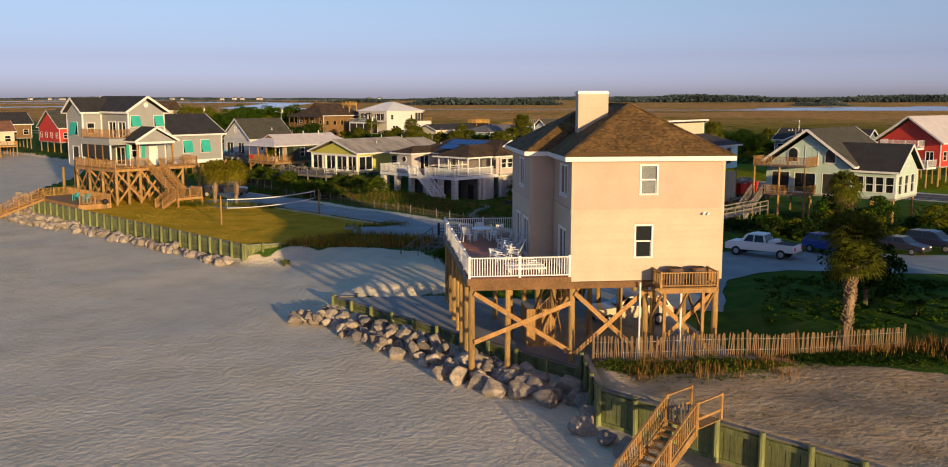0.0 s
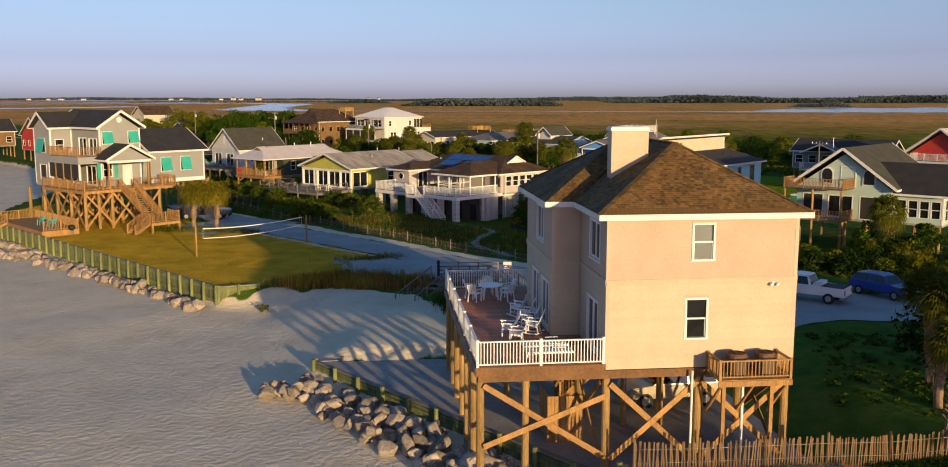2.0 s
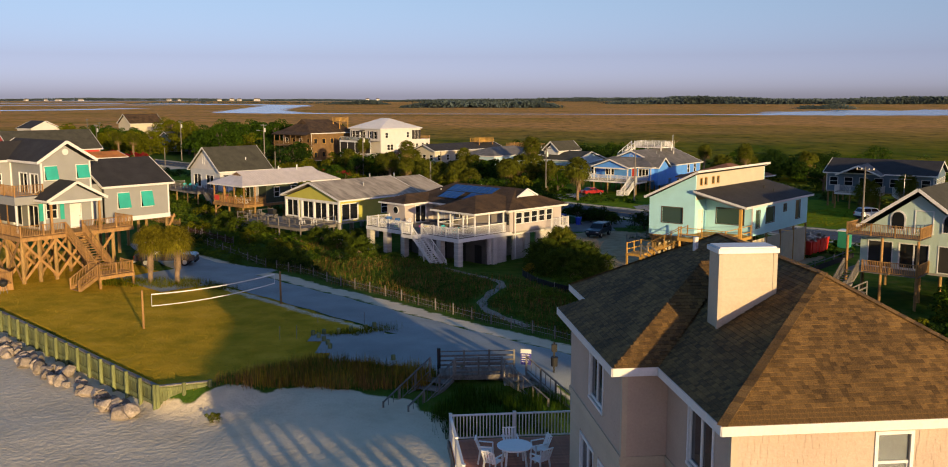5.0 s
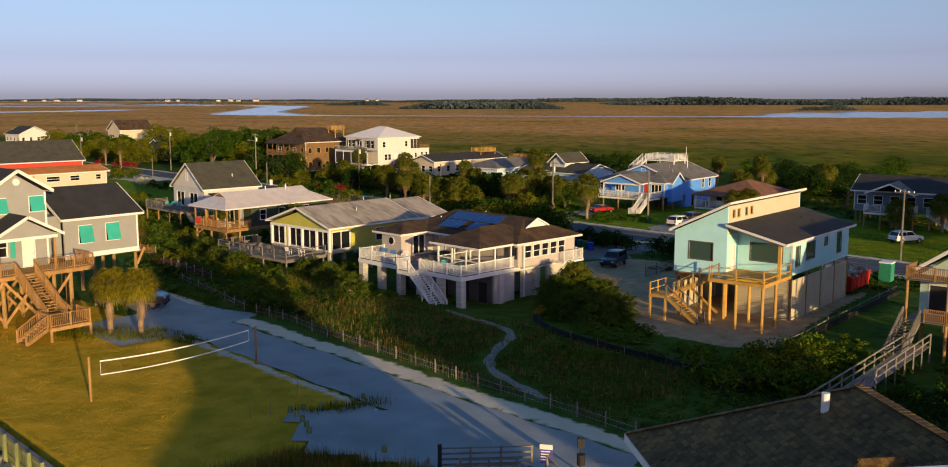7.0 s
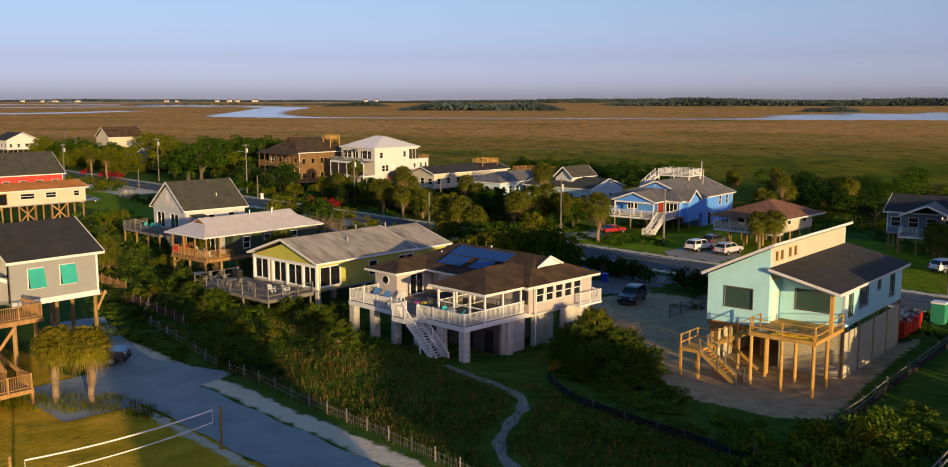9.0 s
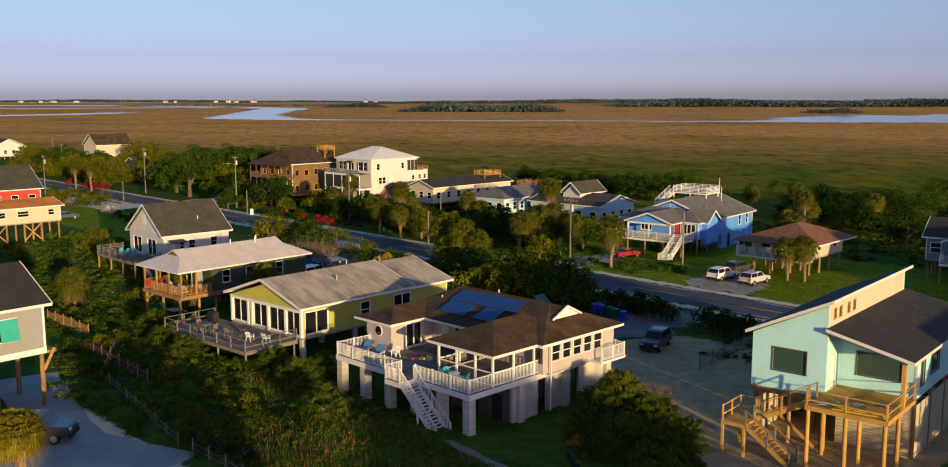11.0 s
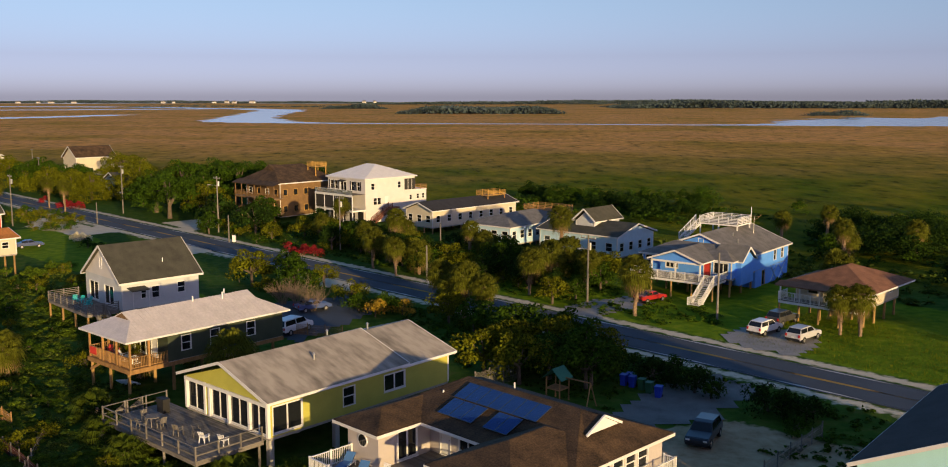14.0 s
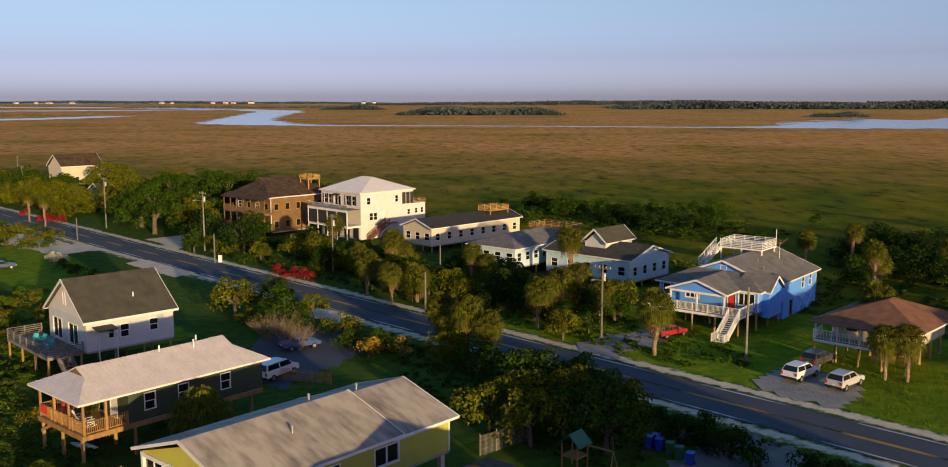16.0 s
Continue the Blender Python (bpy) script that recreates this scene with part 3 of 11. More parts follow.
def spaced(lo, hi, step, reach, grow=1.35):
    fine = list(np.arange(lo, hi + step / 2, step))
    out, a0, s = [], lo, step
    while a0 > -reach:
        s *= grow
        a0 -= s
        out.append(a0)
    far, a0, s = [], fine[-1], step
    while a0 < reach:
        s *= grow
        a0 += s
        far.append(a0)
    return np.array(out[::-1] + fine + far)


ROAD_C = 133.2
cs = np.concatenate([spaced(20, 46, 0.35, 4500)[:-1]])
cs = np.concatenate([cs[cs <= 46], np.arange(46.7, 110, 0.7), np.arange(111, 200, 1.5), 200 + 3 * 1.22 ** np.arange(0, 37)])
ss = spaced(-40, 135, 0.7, 4500)
ss = np.concatenate([ss[ss <= 135], np.arange(136.5, 270, 1.5), 270 + 3 * 1.22 ** np.arange(0, 37)])
gs, gc = np.meshgrid(ss, cs)
gx, gy = V.x * gc + U.x * gs, V.y * gc + U.y * gs
gz = height(gx, gy)
gv = np.stack([gx, gy, gz], -1).reshape(-1, 3)
nx, ny = len(ss), len(cs)
idx = np.arange(nx * ny).reshape(ny, nx)
gf = np.stack([idx[:-1, :-1], idx[1:, :-1], idx[1:, 1:], idx[:-1, 1:]], -1).reshape(-1, 4)
ground_mesh = grid_mesh("ground", gv, gf, None)

c = gx * 0.722 + gy * 0.691
q = gx * -0.691 + gy * 0.722
sd = poly_distance(gx, gy, LAND)
sand = 1 - smooth(-0.5, 1.0, sd + 1.2 * wobble(gx, gy, 0.9) * np.exp(-((gx + 12) ** 2 + (gy - 69) ** 2) / 90))
sand = np.maximum(sand, smooth(-0.6, 0.3, poly_distance(gx, gy, SANDLOT) + 0.3 * wobble(gx, gy, 1.3)))
sand = np.maximum(sand, 0.8 * smooth(-1.0, 0.5, poly_distance(gx, gy, [(9, 137), (13.5, 132), (12.5, 126), (12.6, 119.5), (13.2, 113.4), (16.5, 110.6), (19.1, 108.6), (22, 108.4), (26.4, 114.4), (32.5, 122.5), (38, 129), (30, 141), (18, 150), (10, 147)])))
sand = np.maximum(sand, 0.9 * np.exp(-((c - 63.4) / 1.1) ** 2) * (q < 112) * (q > 40))
sand = np.maximum(sand, 0.75 * np.exp(-((c - 57.0) / 0.6) ** 2) * (q < 96) * (q > 52))
sand = np.maximum(sand, 0.85 * np.exp(-((np.abs(c - ROAD_C) - 4.9) / 1.1) ** 2))
sand = np.maximum(sand, smooth(-0.4, 0.6, poly_distance(gx, gy, [(-19, 77.2), (-14, 78.2), (-7.5, 77.8), (-4.5, 75), (-1.2, 71), (-1.2, 61), (-9, 60.3)]) + 0.5 * wobble(gx, gy, 1.2)))
for patch in ([(-97, 283), (-84, 271), (-72, 261), (-77, 255), (-94, 268)], [(-68, 274), (-58, 262), (-52, 270), (-61, 281)], [(-62, 246), (-50, 234), (-46, 238), (-58, 250)], [(-30, 212), (-20, 203), (-16, 207), (-27, 216)]):
    sand = np.maximum(sand, 0.9 * smooth(-0.8, 0.5, poly_distance(gx, gy, patch) + 0.6 * wobble(gx, gy, 0.7)))
lawn = smooth(-0.3, 0.8, poly_distance(gx, gy, LAWN) + 0.4 * wobble(gx, gy, 1.1))
yard = smooth(138.5, 140, c) * (1 - smooth(168, 176, c)) * smooth(-170, -150, -q)
yard = np.maximum(yard, smooth(-1.5, 1.0, poly_distance(gx, gy, [(-100, 255), (-60, 215), (-42, 190), (-36, 196), (-50, 215), (-72, 250), (-88, 268)])))
marsh = smooth(178, 190, c + 4 * wobble(gx, gy, 0.08))
zone = np.stack([sand, np.maximum(lawn, 0.0), marsh, yard], -1).reshape(-1, 4)
att = ground_mesh.color_attributes.new("zone", "FLOAT_COLOR", "POINT")
att.data.foreach_set("color", zone.astype(np.float32).ravel())
att2 = ground_mesh.color_attributes.new("dune", "FLOAT_COLOR", "POINT")
dune = smooth(-1.5, 2.0, poly_distance(gx, gy, [(5.6, 44), (6.4, 36), (9, 30), (40, 26), (48, 42), (30, 50), (21, 46.5)]))
dune = np.maximum(dune, smooth(-2.0, 1.0, poly_distance(gx, gy, [(9, 150), (12, 126), (12.6, 110), (22, 106), (30, 112), (40, 130), (30, 144), (20, 156)])))
att2.data.foreach_set("color", np.stack([dune, dune, dune, np.ones_like(dune)], -1).astype(np.float32).ravel())
ground_mesh.shade_smooth()


def ground_material():
    m = bpy.data.materials.new("ground")
    t, b, n, l = nodes_of(m)
    at = n.new("ShaderNodeVertexColor")
    at.layer_name = "zone"
    sep = n.new("ShaderNodeSeparateColor")
    l.new(at.outputs["Color"], sep.inputs[0])
    geo = n.new("ShaderNodeTexCoord")

    def noise_node(scale, detail=4, stretch=None, rough=0.55):
        q = n.new("ShaderNodeTexNoise")
        q.inputs["Scale"].default_value, q.inputs["Detail"].default_value, q.inputs["Roughness"].default_value = scale, detail, rough
        if stretch:
            mp = n.new("ShaderNodeMapping")
            mp.inputs["Scale"].default_value = stretch[0]
            mp.inputs["Rotation"].default_value = (0, 0, stretch[1])
            l.new(geo.outputs["Object"], mp.inputs["Vector"])
            l.new(mp.outputs[0], q.inputs["Vector"])
        else:
            l.new(geo.outputs["Object"], q.inputs["Vector"])
        return q.outputs[0]

    def ramp(src, *stops):
        r = n.new("ShaderNodeValToRGB")
        els = r.color_ramp.elements
        while len(els) < len(stops):
            els.new(0.5)
        for e_, (pos, rgb) in zip(els, stops):
            e_.position, e_.color = pos, (*rgb, 1)
        l.new(src, r.inputs[0])
        return r.outputs[0]

    def mix(f, p, q):
        x = n.new("ShaderNodeMix")
        x.data_type = "RGBA"
        l.new(f, x.inputs["Factor"])
        l.new(p, x.inputs["A"])
        l.new(q, x.inputs["B"])
        return x.outputs["Result"]

    def edge(mask, k):
        """The mask's edge, broken by noise."""
        a0 = n.new("ShaderNodeMath")
        a0.operation = "MULTIPLY_ADD"
        l.new(noise_node(k, 5), a0.inputs[0])
        a0.inputs[1].default_value = 0.9
        l.new(mask, a0.inputs[2])
        mr = n.new("ShaderNodeMapRange")
        mr.inputs["From Min"].default_value, mr.inputs["From Max"].default_value = 0.85, 1.05
        l.new(a0.outputs[0], mr.inputs["Value"])
        return mr.outputs[0]

    soil = ramp(noise_node(0.7, 6), (0.3, (0.032, 0.075, 0.010)), (0.52, (0.058, 0.112, 0.015)), (0.78, (0.11, 0.118, 0.028)))
    sandc = ramp(noise_node(0.35, 7, rough=0.65), (0.25, (0.52, 0.45, 0.325)), (0.5, (0.63, 0.55, 0.405)), (0.75, (0.69, 0.61, 0.465)))
    dn = n.new("ShaderNodeVertexColor")
    dn.layer_name = "dune"
    sandc = mix(dn.outputs["Color"], sandc, ramp(noise_node(0.8, 7, rough=0.65), (0.28, (0.27, 0.19, 0.105)), (0.5, (0.40, 0.295, 0.175)), (0.72, (0.48, 0.37, 0.235))))
    grass = ramp(noise_node(0.5, 6), (0.3, (0.34, 0.25, 0.014)), (0.55, (0.54, 0.34, 0.024)), (0.8, (0.66, 0.40, 0.045)))
    yardc = ramp(noise_node(0.6, 6), (0.3, (0.08, 0.16, 0.008)), (0.6, (0.16, 0.24, 0.012)), (0.85, (0.29, 0.27, 0.03)))
    big = noise_node(0.010, 8, ((0.8, 0.9, 1), 0.25), 0.66)
    marshc = ramp(big, (0.3, (0.24, 0.19, 0.03)), (0.44, (0.50, 0.275, 0.066)), (0.56, (0.62, 0.325, 0.105)), (0.7, (0.44, 0.225, 0.06)))
    near = n.new("ShaderNodeSeparateXYZ")
    l.new(geo.outputs["Object"], near.inputs[0])
    nr = n.new("ShaderNodeMapRange")
    nr.inputs["From Min"].default_value, nr.inputs["From Max"].default_value = 530.0, 800.0
    add = n.new("ShaderNodeMath")
    add.operation = "MULTIPLY_ADD"
    l.new(noise_node(0.01, 5), add.inputs[0])
    add.inputs[1].default_value = 330.0
    l.new(near.outputs["Y"], add.inputs[2])
    l.new(add.outputs[0], nr.inputs["Value"])
    greenm = ramp(noise_node(0.05, 6, ((0.9, 0.8, 1), 0.2)), (0.35, (0.080, 0.12, 0.005)), (0.65, (0.20, 0.178, 0.011)))
    marshc = mix(nr.outputs[0], greenm, marshc)
    tuft = n.new("ShaderNodeMix")
    tuft.data_type, tuft.blend_type = "RGBA", "MULTIPLY"
    tuft.inputs["Factor"].default_value = 1.0
    l.new(marshc, tuft.inputs["A"])
    l.new(ramp(noise_node(0.16, 9, ((1.0, 0.42, 1), 0.3), 0.74), (0.35, (0.22, 0.30, 0.28)), (0.44, (0.82, 0.85, 0.85)), (0.66, (1.38, 1.32, 1.25))), tuft.inputs["B"])
    marshc = tuft.outputs["Result"]
    col = mix(edge(at.outputs["Alpha"], 0.5), soil, yardc)
    col = mix(edge(sep.outputs["Green"], 1.2), col, grass)
    col = mix(sep.outputs["Blue"], col, marshc)
    col = mix(edge(sep.outputs["Red"], 1.0), col, sandc)
    l.new(col, b.inputs["Base Color"])
    b.inputs["Roughness"].default_value = 0.95
    b.inputs["Specular IOR Level"].default_value = 0.02
    bm = n.new("ShaderNodeBump")
    bm.inputs["Strength"].default_value, bm.inputs["Distance"].default_value = 0.6, 0.18
    ad = n.new("ShaderNodeMath")
    ad.operation = "MULTIPLY_ADD"
    ad.inputs[1].default_value = 0.25
    l.new(noise_node(0.7, 3), ad.inputs[0])
    l.new(noise_node(2.9, 4, ((1.0, 1.1, 1), 1.05), 0.6), ad.inputs[2])
    tall = n.new("ShaderNodeMath")
    tall.operation = "MULTIPLY_ADD"
    l.new(noise_node(0.55, 7, ((1.0, 0.8, 1), 0.3), 0.7), tall.inputs[0])
    rise = n.new("ShaderNodeMath")
    rise.operation = "MULTIPLY"
    rise.inputs[1].default_value = 22.0
    turf = n.new("ShaderNodeMath")
    turf.operation = "MULTIPLY_ADD"
    turf.inputs[1].default_value = 0.14
    l.new(sep.outputs["Green"], turf.inputs[0])
    l.new(sep.outputs["Blue"], turf.inputs[2])
    turf2 = n.new("ShaderNodeMath")
    turf2.operation = "MULTIPLY_ADD"
    turf2.inputs[1].default_value = 0.10
    l.new(at.outputs["Alpha"], turf2.inputs[0])
    l.new(turf.outputs[0], turf2.inputs[2])
    l.new(turf2.outputs[0], rise.inputs[0])
    l.new(rise.outputs[0], tall.inputs[1])
    l.new(ad.outputs[0], tall.inputs[2])
    l.new(tall.outputs[0], bm.inputs["Height"])
    l.new(bm.outputs[0], b.inputs["Normal"])
    return m


ground_mesh.materials.append(ground_material())
ground = tagged(new("ground", ground_mesh), "sandy beach, lawn, dune scrub and brown salt marsh", "ground", kind="structure")


def z_at(x, y):
    return float(height(x, y))


def strip(name, pts, lift, material, label, category, widths, step=1.5):
    """A road or path laid along a line of (x, y), following the ground; widths: left and right of the line."""
    line = []
    for (ax, ay), (bx, by) in zip(pts, pts[1:]):
        k = max(1, int(math.hypot(bx - ax, by - ay) / step))
        line += [(ax + (bx - ax) * i / k, ay + (by - ay) * i / k) for i in range(k)]
    line.append(pts[-1])
    for _ in range(6):
        line = [line[0]] + [((p[0] + 2 * c_[0] + q_[0]) / 4, (p[1] + 2 * c_[1] + q_[1]) / 4) for p, c_, q_ in zip(line, line[1:], line[2:])] + [line[-1]]
    me = Mesh()
    rows = []
    across = 5
    for i, (x, y) in enumerate(line):
        p, q_ = line[max(0, i - 1)], line[min(len(line) - 1, i + 1)]
        dx, dy = q_[0] - p[0], q_[1] - p[1]
        L = math.hypot(dx, dy) or 1
        sx, sy = dy / L, -dx / L
        row = []
        for j in range(across):
            o = -widths[0] + (widths[0] + widths[1]) * j / (across - 1)
            if j in (0, across - 1):
                o += 0.12 * math.sin(i * 1.7 + j)
            row.append((x + sx * o, y + sy * o, z_at(x + sx * o, y + sy * o) + lift))
        rows.append(row)
    vs = [v for row in rows for v in row]
    fs = [(i * across + j, i * across + j + 1, (i + 1) * across + j + 1, (i + 1) * across + j) for i in range(len(rows) - 1) for j in range(across - 1)]
    me.add(vs, fs)
    return solid(name, me, material, label, category, kind="structure", smooth=True)


def on_road(s, o=0.0):
    """A place along the main road: s metres along, o metres inland of its middle."""
    p = V * (ROAD_C + o) + U * s
    return (p.x, p.y)


strip("road", [on_road(40), on_road(330)], 0.05, ASPHALT, "two-lane asphalt road along the island", "road", (3.6, 3.6), 4)
for o in (-0.12, 0.12):
    strip("trim", [on_road(40, o), on_road(330, o)], 0.058, LINE_Y, "faded yellow centre line on the road", "road marking", (0.06, 0.06), 4)
for o in (-3.25, 3.25):
    strip("trim", [on_road(40, o), on_road(330, o)], 0.058, LINE_W, "white edge line on the road", "road marking", (0.06, 0.06), 4)
strip("pavement", [(13, 74), tuple((V * 60 + U * 58)[:2]), tuple((V * 60 + U * 100)[:2]), tuple((V * 61.5 + U * 110)[:2]), tuple((V * 64 + U * 122)[:2])], 0.05, TRACK,
      "worn asphalt access lane between lawn and dunes", "lane", (2.3, 2.3))
strip("pavement", [(-31, 108), (-26, 113), (-24, 118)], 0.045, TRACK, "worn asphalt parking bay beside the lane", "parking bay", (4.0, 5.0))
strip("pavement", [(11, 58), (14, 70), (22, 76), (40, 73), (90, 74)], 0.05, TRACK, "grey paved drive beside the beach houses", "drive", (4.5, 4.5))


def lot(pts, lift, material, label, category):
    me = Mesh()
    step = 1.0
    x0, x1 = min(p[0] for p in pts), max(p[0] for p in pts)
    y0, y1 = min(p[1] for p in pts), max(p[1] for p in pts)
    ax, ay = np.arange(x0, x1 + step, step), np.arange(y0, y1 + step, step)
    mx, my = np.meshgrid(ax, ay)
    ins = poly_distance(mx, my, pts) + 0.5 * wobble(mx, my, 1.5)
    mz = height(mx, my) + lift
    k = np.arange(mx.size).reshape(mx.shape)
    for j in range(len(ay) - 1):
        for i in range(len(ax) - 1):
            if ins[j:j + 2, i:i + 2].min() > -0.6:
                me.f.append((int(k[j, i]), int(k[j, i + 1]), int(k[j + 1, i + 1]), int(k[j + 1, i])))
    me.v = [tuple(v) for v in np.stack([mx, my, mz], -1).reshape(-1, 3)]
    return solid("pavement", me, material, label, category, kind="structure", smooth=True)


lot(PARKING, 0.06, TRACK, "grey gravel parking pad by the dune crossing", "parking pad")
lot([(-28, 195), (-19, 199.5), (-14, 192), (-17, 184), (-22, 175), (-29, 184)], 0.05, ASPHALT, "dark asphalt parking court behind the cottages", "parking court")
lot([(10, 147), (17, 150), (24, 158), (20, 163), (13, 158), (8, 150)], 0.05, mat("sandy_gravel", (0.16, 0.16, 0.15), 0.95, 0.2, fine=14, coarse=0.5, bump=0.3), "sandy gravel driveway to the road", "driveway")
lot([(24, 177), (29, 182), (36, 180), (34, 173), (31, 168.5), (27, 172)], 0.05, CONCRETE, "pale concrete driveway across the road", "driveway")
lot([(8, 190), (12, 196), (18, 199), (21, 195), (12, 186)], 0.05, CONCRETE, "pale concrete driveway by the blue house", "driveway")

# the concrete pad under the stilt house and its walk
pad = Mesh().slab([(-8.9, 60.4, 0.7), (4.9, 44.2, 0.7), (5.6, 43.9, 0.7), (13.2, 45.6, 0.7), (11.6, 58.5, 0.7), (-2.4, 61.0, 0.7)], 0.35)
solid("pavement", pad, CONCRETE, "pale concrete slab and walk under the stilt house", "slab", kind="structure")

# creeks of the marsh
WATER = bpy.data.materials.new("creek_water")
_t, _b, _n, _l = nodes_of(WATER)
_b.inputs["Base Color"].default_value = (0.10, 0.16, 0.22, 1)
_b.inputs["Roughness"].default_value = 0.12
_w = _n.new("ShaderNodeTexNoise")
_w.inputs["Scale"].default_value = 0.15
_bp = _n.new("ShaderNodeBump")
_bp.inputs["Strength"].default_value = 0.05
_l.new(_w.outputs[0], _bp.inputs["Height"])
_l.new(_bp.outputs[0], _b.inputs["Normal"])


def creek(pts, label):
    """A creek along (x, y, half width)."""
    line = []
    for p, q_ in zip(pts, pts[1:]):
        for i in range(8):
            line.append([p[k] + (q_[k] - p[k]) * i / 8 for k in range(3)])
    line.append(list(pts[-1]))
    for _ in range(4):
        line = [line[0]] + [[(p[k] + 2 * c_[k] + r_[k]) / 4 for k in range(3)] for p, c_, r_ in zip(line, line[1:], line[2:])] + [line[-1]]
    me = Mesh()
    for i, (x, y, w) in enumerate(line):
        p, r_ = line[max(0, i - 1)], line[min(len(line) - 1, i + 1)]
        dx, dy = r_[0] - p[0], r_[1] - p[1]
        L = math.hypot(dx, dy)
        w1, w2 = w * (1 + 0.25 * math.sin(i * 1.9)), w * (1 + 0.25 * math.sin(i * 2.3 + 1))
        me.v += [(x + dy / L * w1, y - dx / L * w1, -0.3), (x - dy / L * w2, y + dx / L * w2, -0.3)]
        if i:
            k = 2 * i
            me.f.append((k - 2, k - 1, k + 1, k))
    return solid("water", me, WATER, label, "water", kind="structure")


creek([(1600, 1010, 120), (900, 1120, 240), (560, 1110, 200), (420, 1050, 130), (340, 1000, 60), (270, 985, 18), (200, 985, 10), (60, 1020, 9), (-120, 1040, 9), (-190, 1065, 22),
       (-250, 1120, 50), (-290, 1300, 34), (-330, 1600, 36), (-380, 2050, 50), (-900, 2600, 60), (-1800, 2750, 90)], "winding tidal creek reflecting the sky through brown marsh")
creek([(-700, 1180, 30), (-620, 1250, 40), (-560, 1330, 35), (-520, 1500, 25)], "small tidal creek in the marsh")
creek([(-1200, 1900, 40), (-800, 2050, 50), (-500, 2200, 30)], "distant tidal creek in the marsh")

# ---------- plants ----------
def leaves(n, centres, radii, size, rng, flat=0.75, lift=0.25, shape=1.6):
    """Leaf quads on the skins of lobes: verts and faces."""
    k = rng.integers(0, len(centres), n)
    d = rng.normal(size=(n, 3))
    d /= np.linalg.norm(d, axis=1)[:, None]
    d[:, 2] = np.where(d[:, 2] < -0.45, -d[:, 2], d[:, 2])
    rad = np.asarray(radii)[k][:, None] * (0.72 + 0.36 * rng.random((n, 1)))
    pos = np.asarray(centres)[k] + d * rad * [1, 1, flat]
    nor = d + rng.normal(size=(n, 3)) * 0.55 + [0, 0, lift]
    nor /= np.linalg.norm(nor, axis=1)[:, None]
    s = np.cross(nor, rng.normal(size=(n, 3)))
    s /= np.linalg.norm(s, axis=1)[:, None]
    u = np.cross(nor, s)
    w = size * (0.6 + 0.8 * rng.random((n, 1)))
    vs = np.stack([pos - s * w * shape / 2, pos - u * w * 0.45 + nor * w * 0.1, pos + s * w * shape / 2, pos + u * w * 0.45 + nor * w * 0.1], 1)
    return vs.reshape(-1, 3), np.arange(4 * n).reshape(n, 4)


def lobes(rng, n, w, h, base=0.35):
    """Lobe centres and radii of an uneven crown, w wide and h high."""
    cs, rs = [], []
    for i in range(n):
        a0, r = rng.random() * 6.283, (rng.random() ** 0.6) * w * 0.36
        z = h * (base + (1 - base) * 0.72 * rng.random() * (1 - 0.5 * r / (w * 0.4)))
        cs.append((math.cos(a0) * r, math.sin(a0) * r, z))
        rs.append(w * (0.10 + 0.14 * rng.random() ** 1.3))
    return cs, rs


def dome_lobes(rng, n, w, h):
    """Lobe centres and radii of a broad, wind-pruned crown."""
    cs, rs = [], []
    for i in range(n):
        r = w * 0.42 * math.sqrt((i + .5) / n)
        a0 = 2.399963 * i + rng.random() * .5
        cs.append((math.cos(a0) * r, math.sin(a0) * r, h * (-0.02 + 0.84 * math.sqrt(1 - (r / (w * .47)) ** 2) * (1 if i % 3 else rng.uniform(.45, .8)) + rng.uniform(-.06, .06))))
        rs.append(w * rng.uniform(.06, .115))
    return cs, rs


TREE_DATA = {}


def tree_data(key, w, h, seed, n, size, trunk=True, lob=11, base=0.4):
    if key not in TREE_DATA:
        rng = np.random.default_rng(seed)
        cs, rs = dome_lobes(rng, 46, w, h) if key.startswith("dome") else lobes(rng, lob, w, h, base)
        vs, fs = leaves(n, cs, rs, size, rng)
        crown = grid_mesh("crown", vs, fs, None)
        tm = Mesh()
        tm.tube((0, 0, -0.3), (0.1, 0.05, h * 0.4), w * 0.035, w * 0.022, 7)
        for cx, cy, cz in cs[:7]:
            tm.tube((0.05, 0.03, h * 0.25), (cx * .8, cy * .8, cz), w * 0.018, w * 0.006, 5)
        TREE_DATA[key] = (crown, tm)
    return TREE_DATA[key]


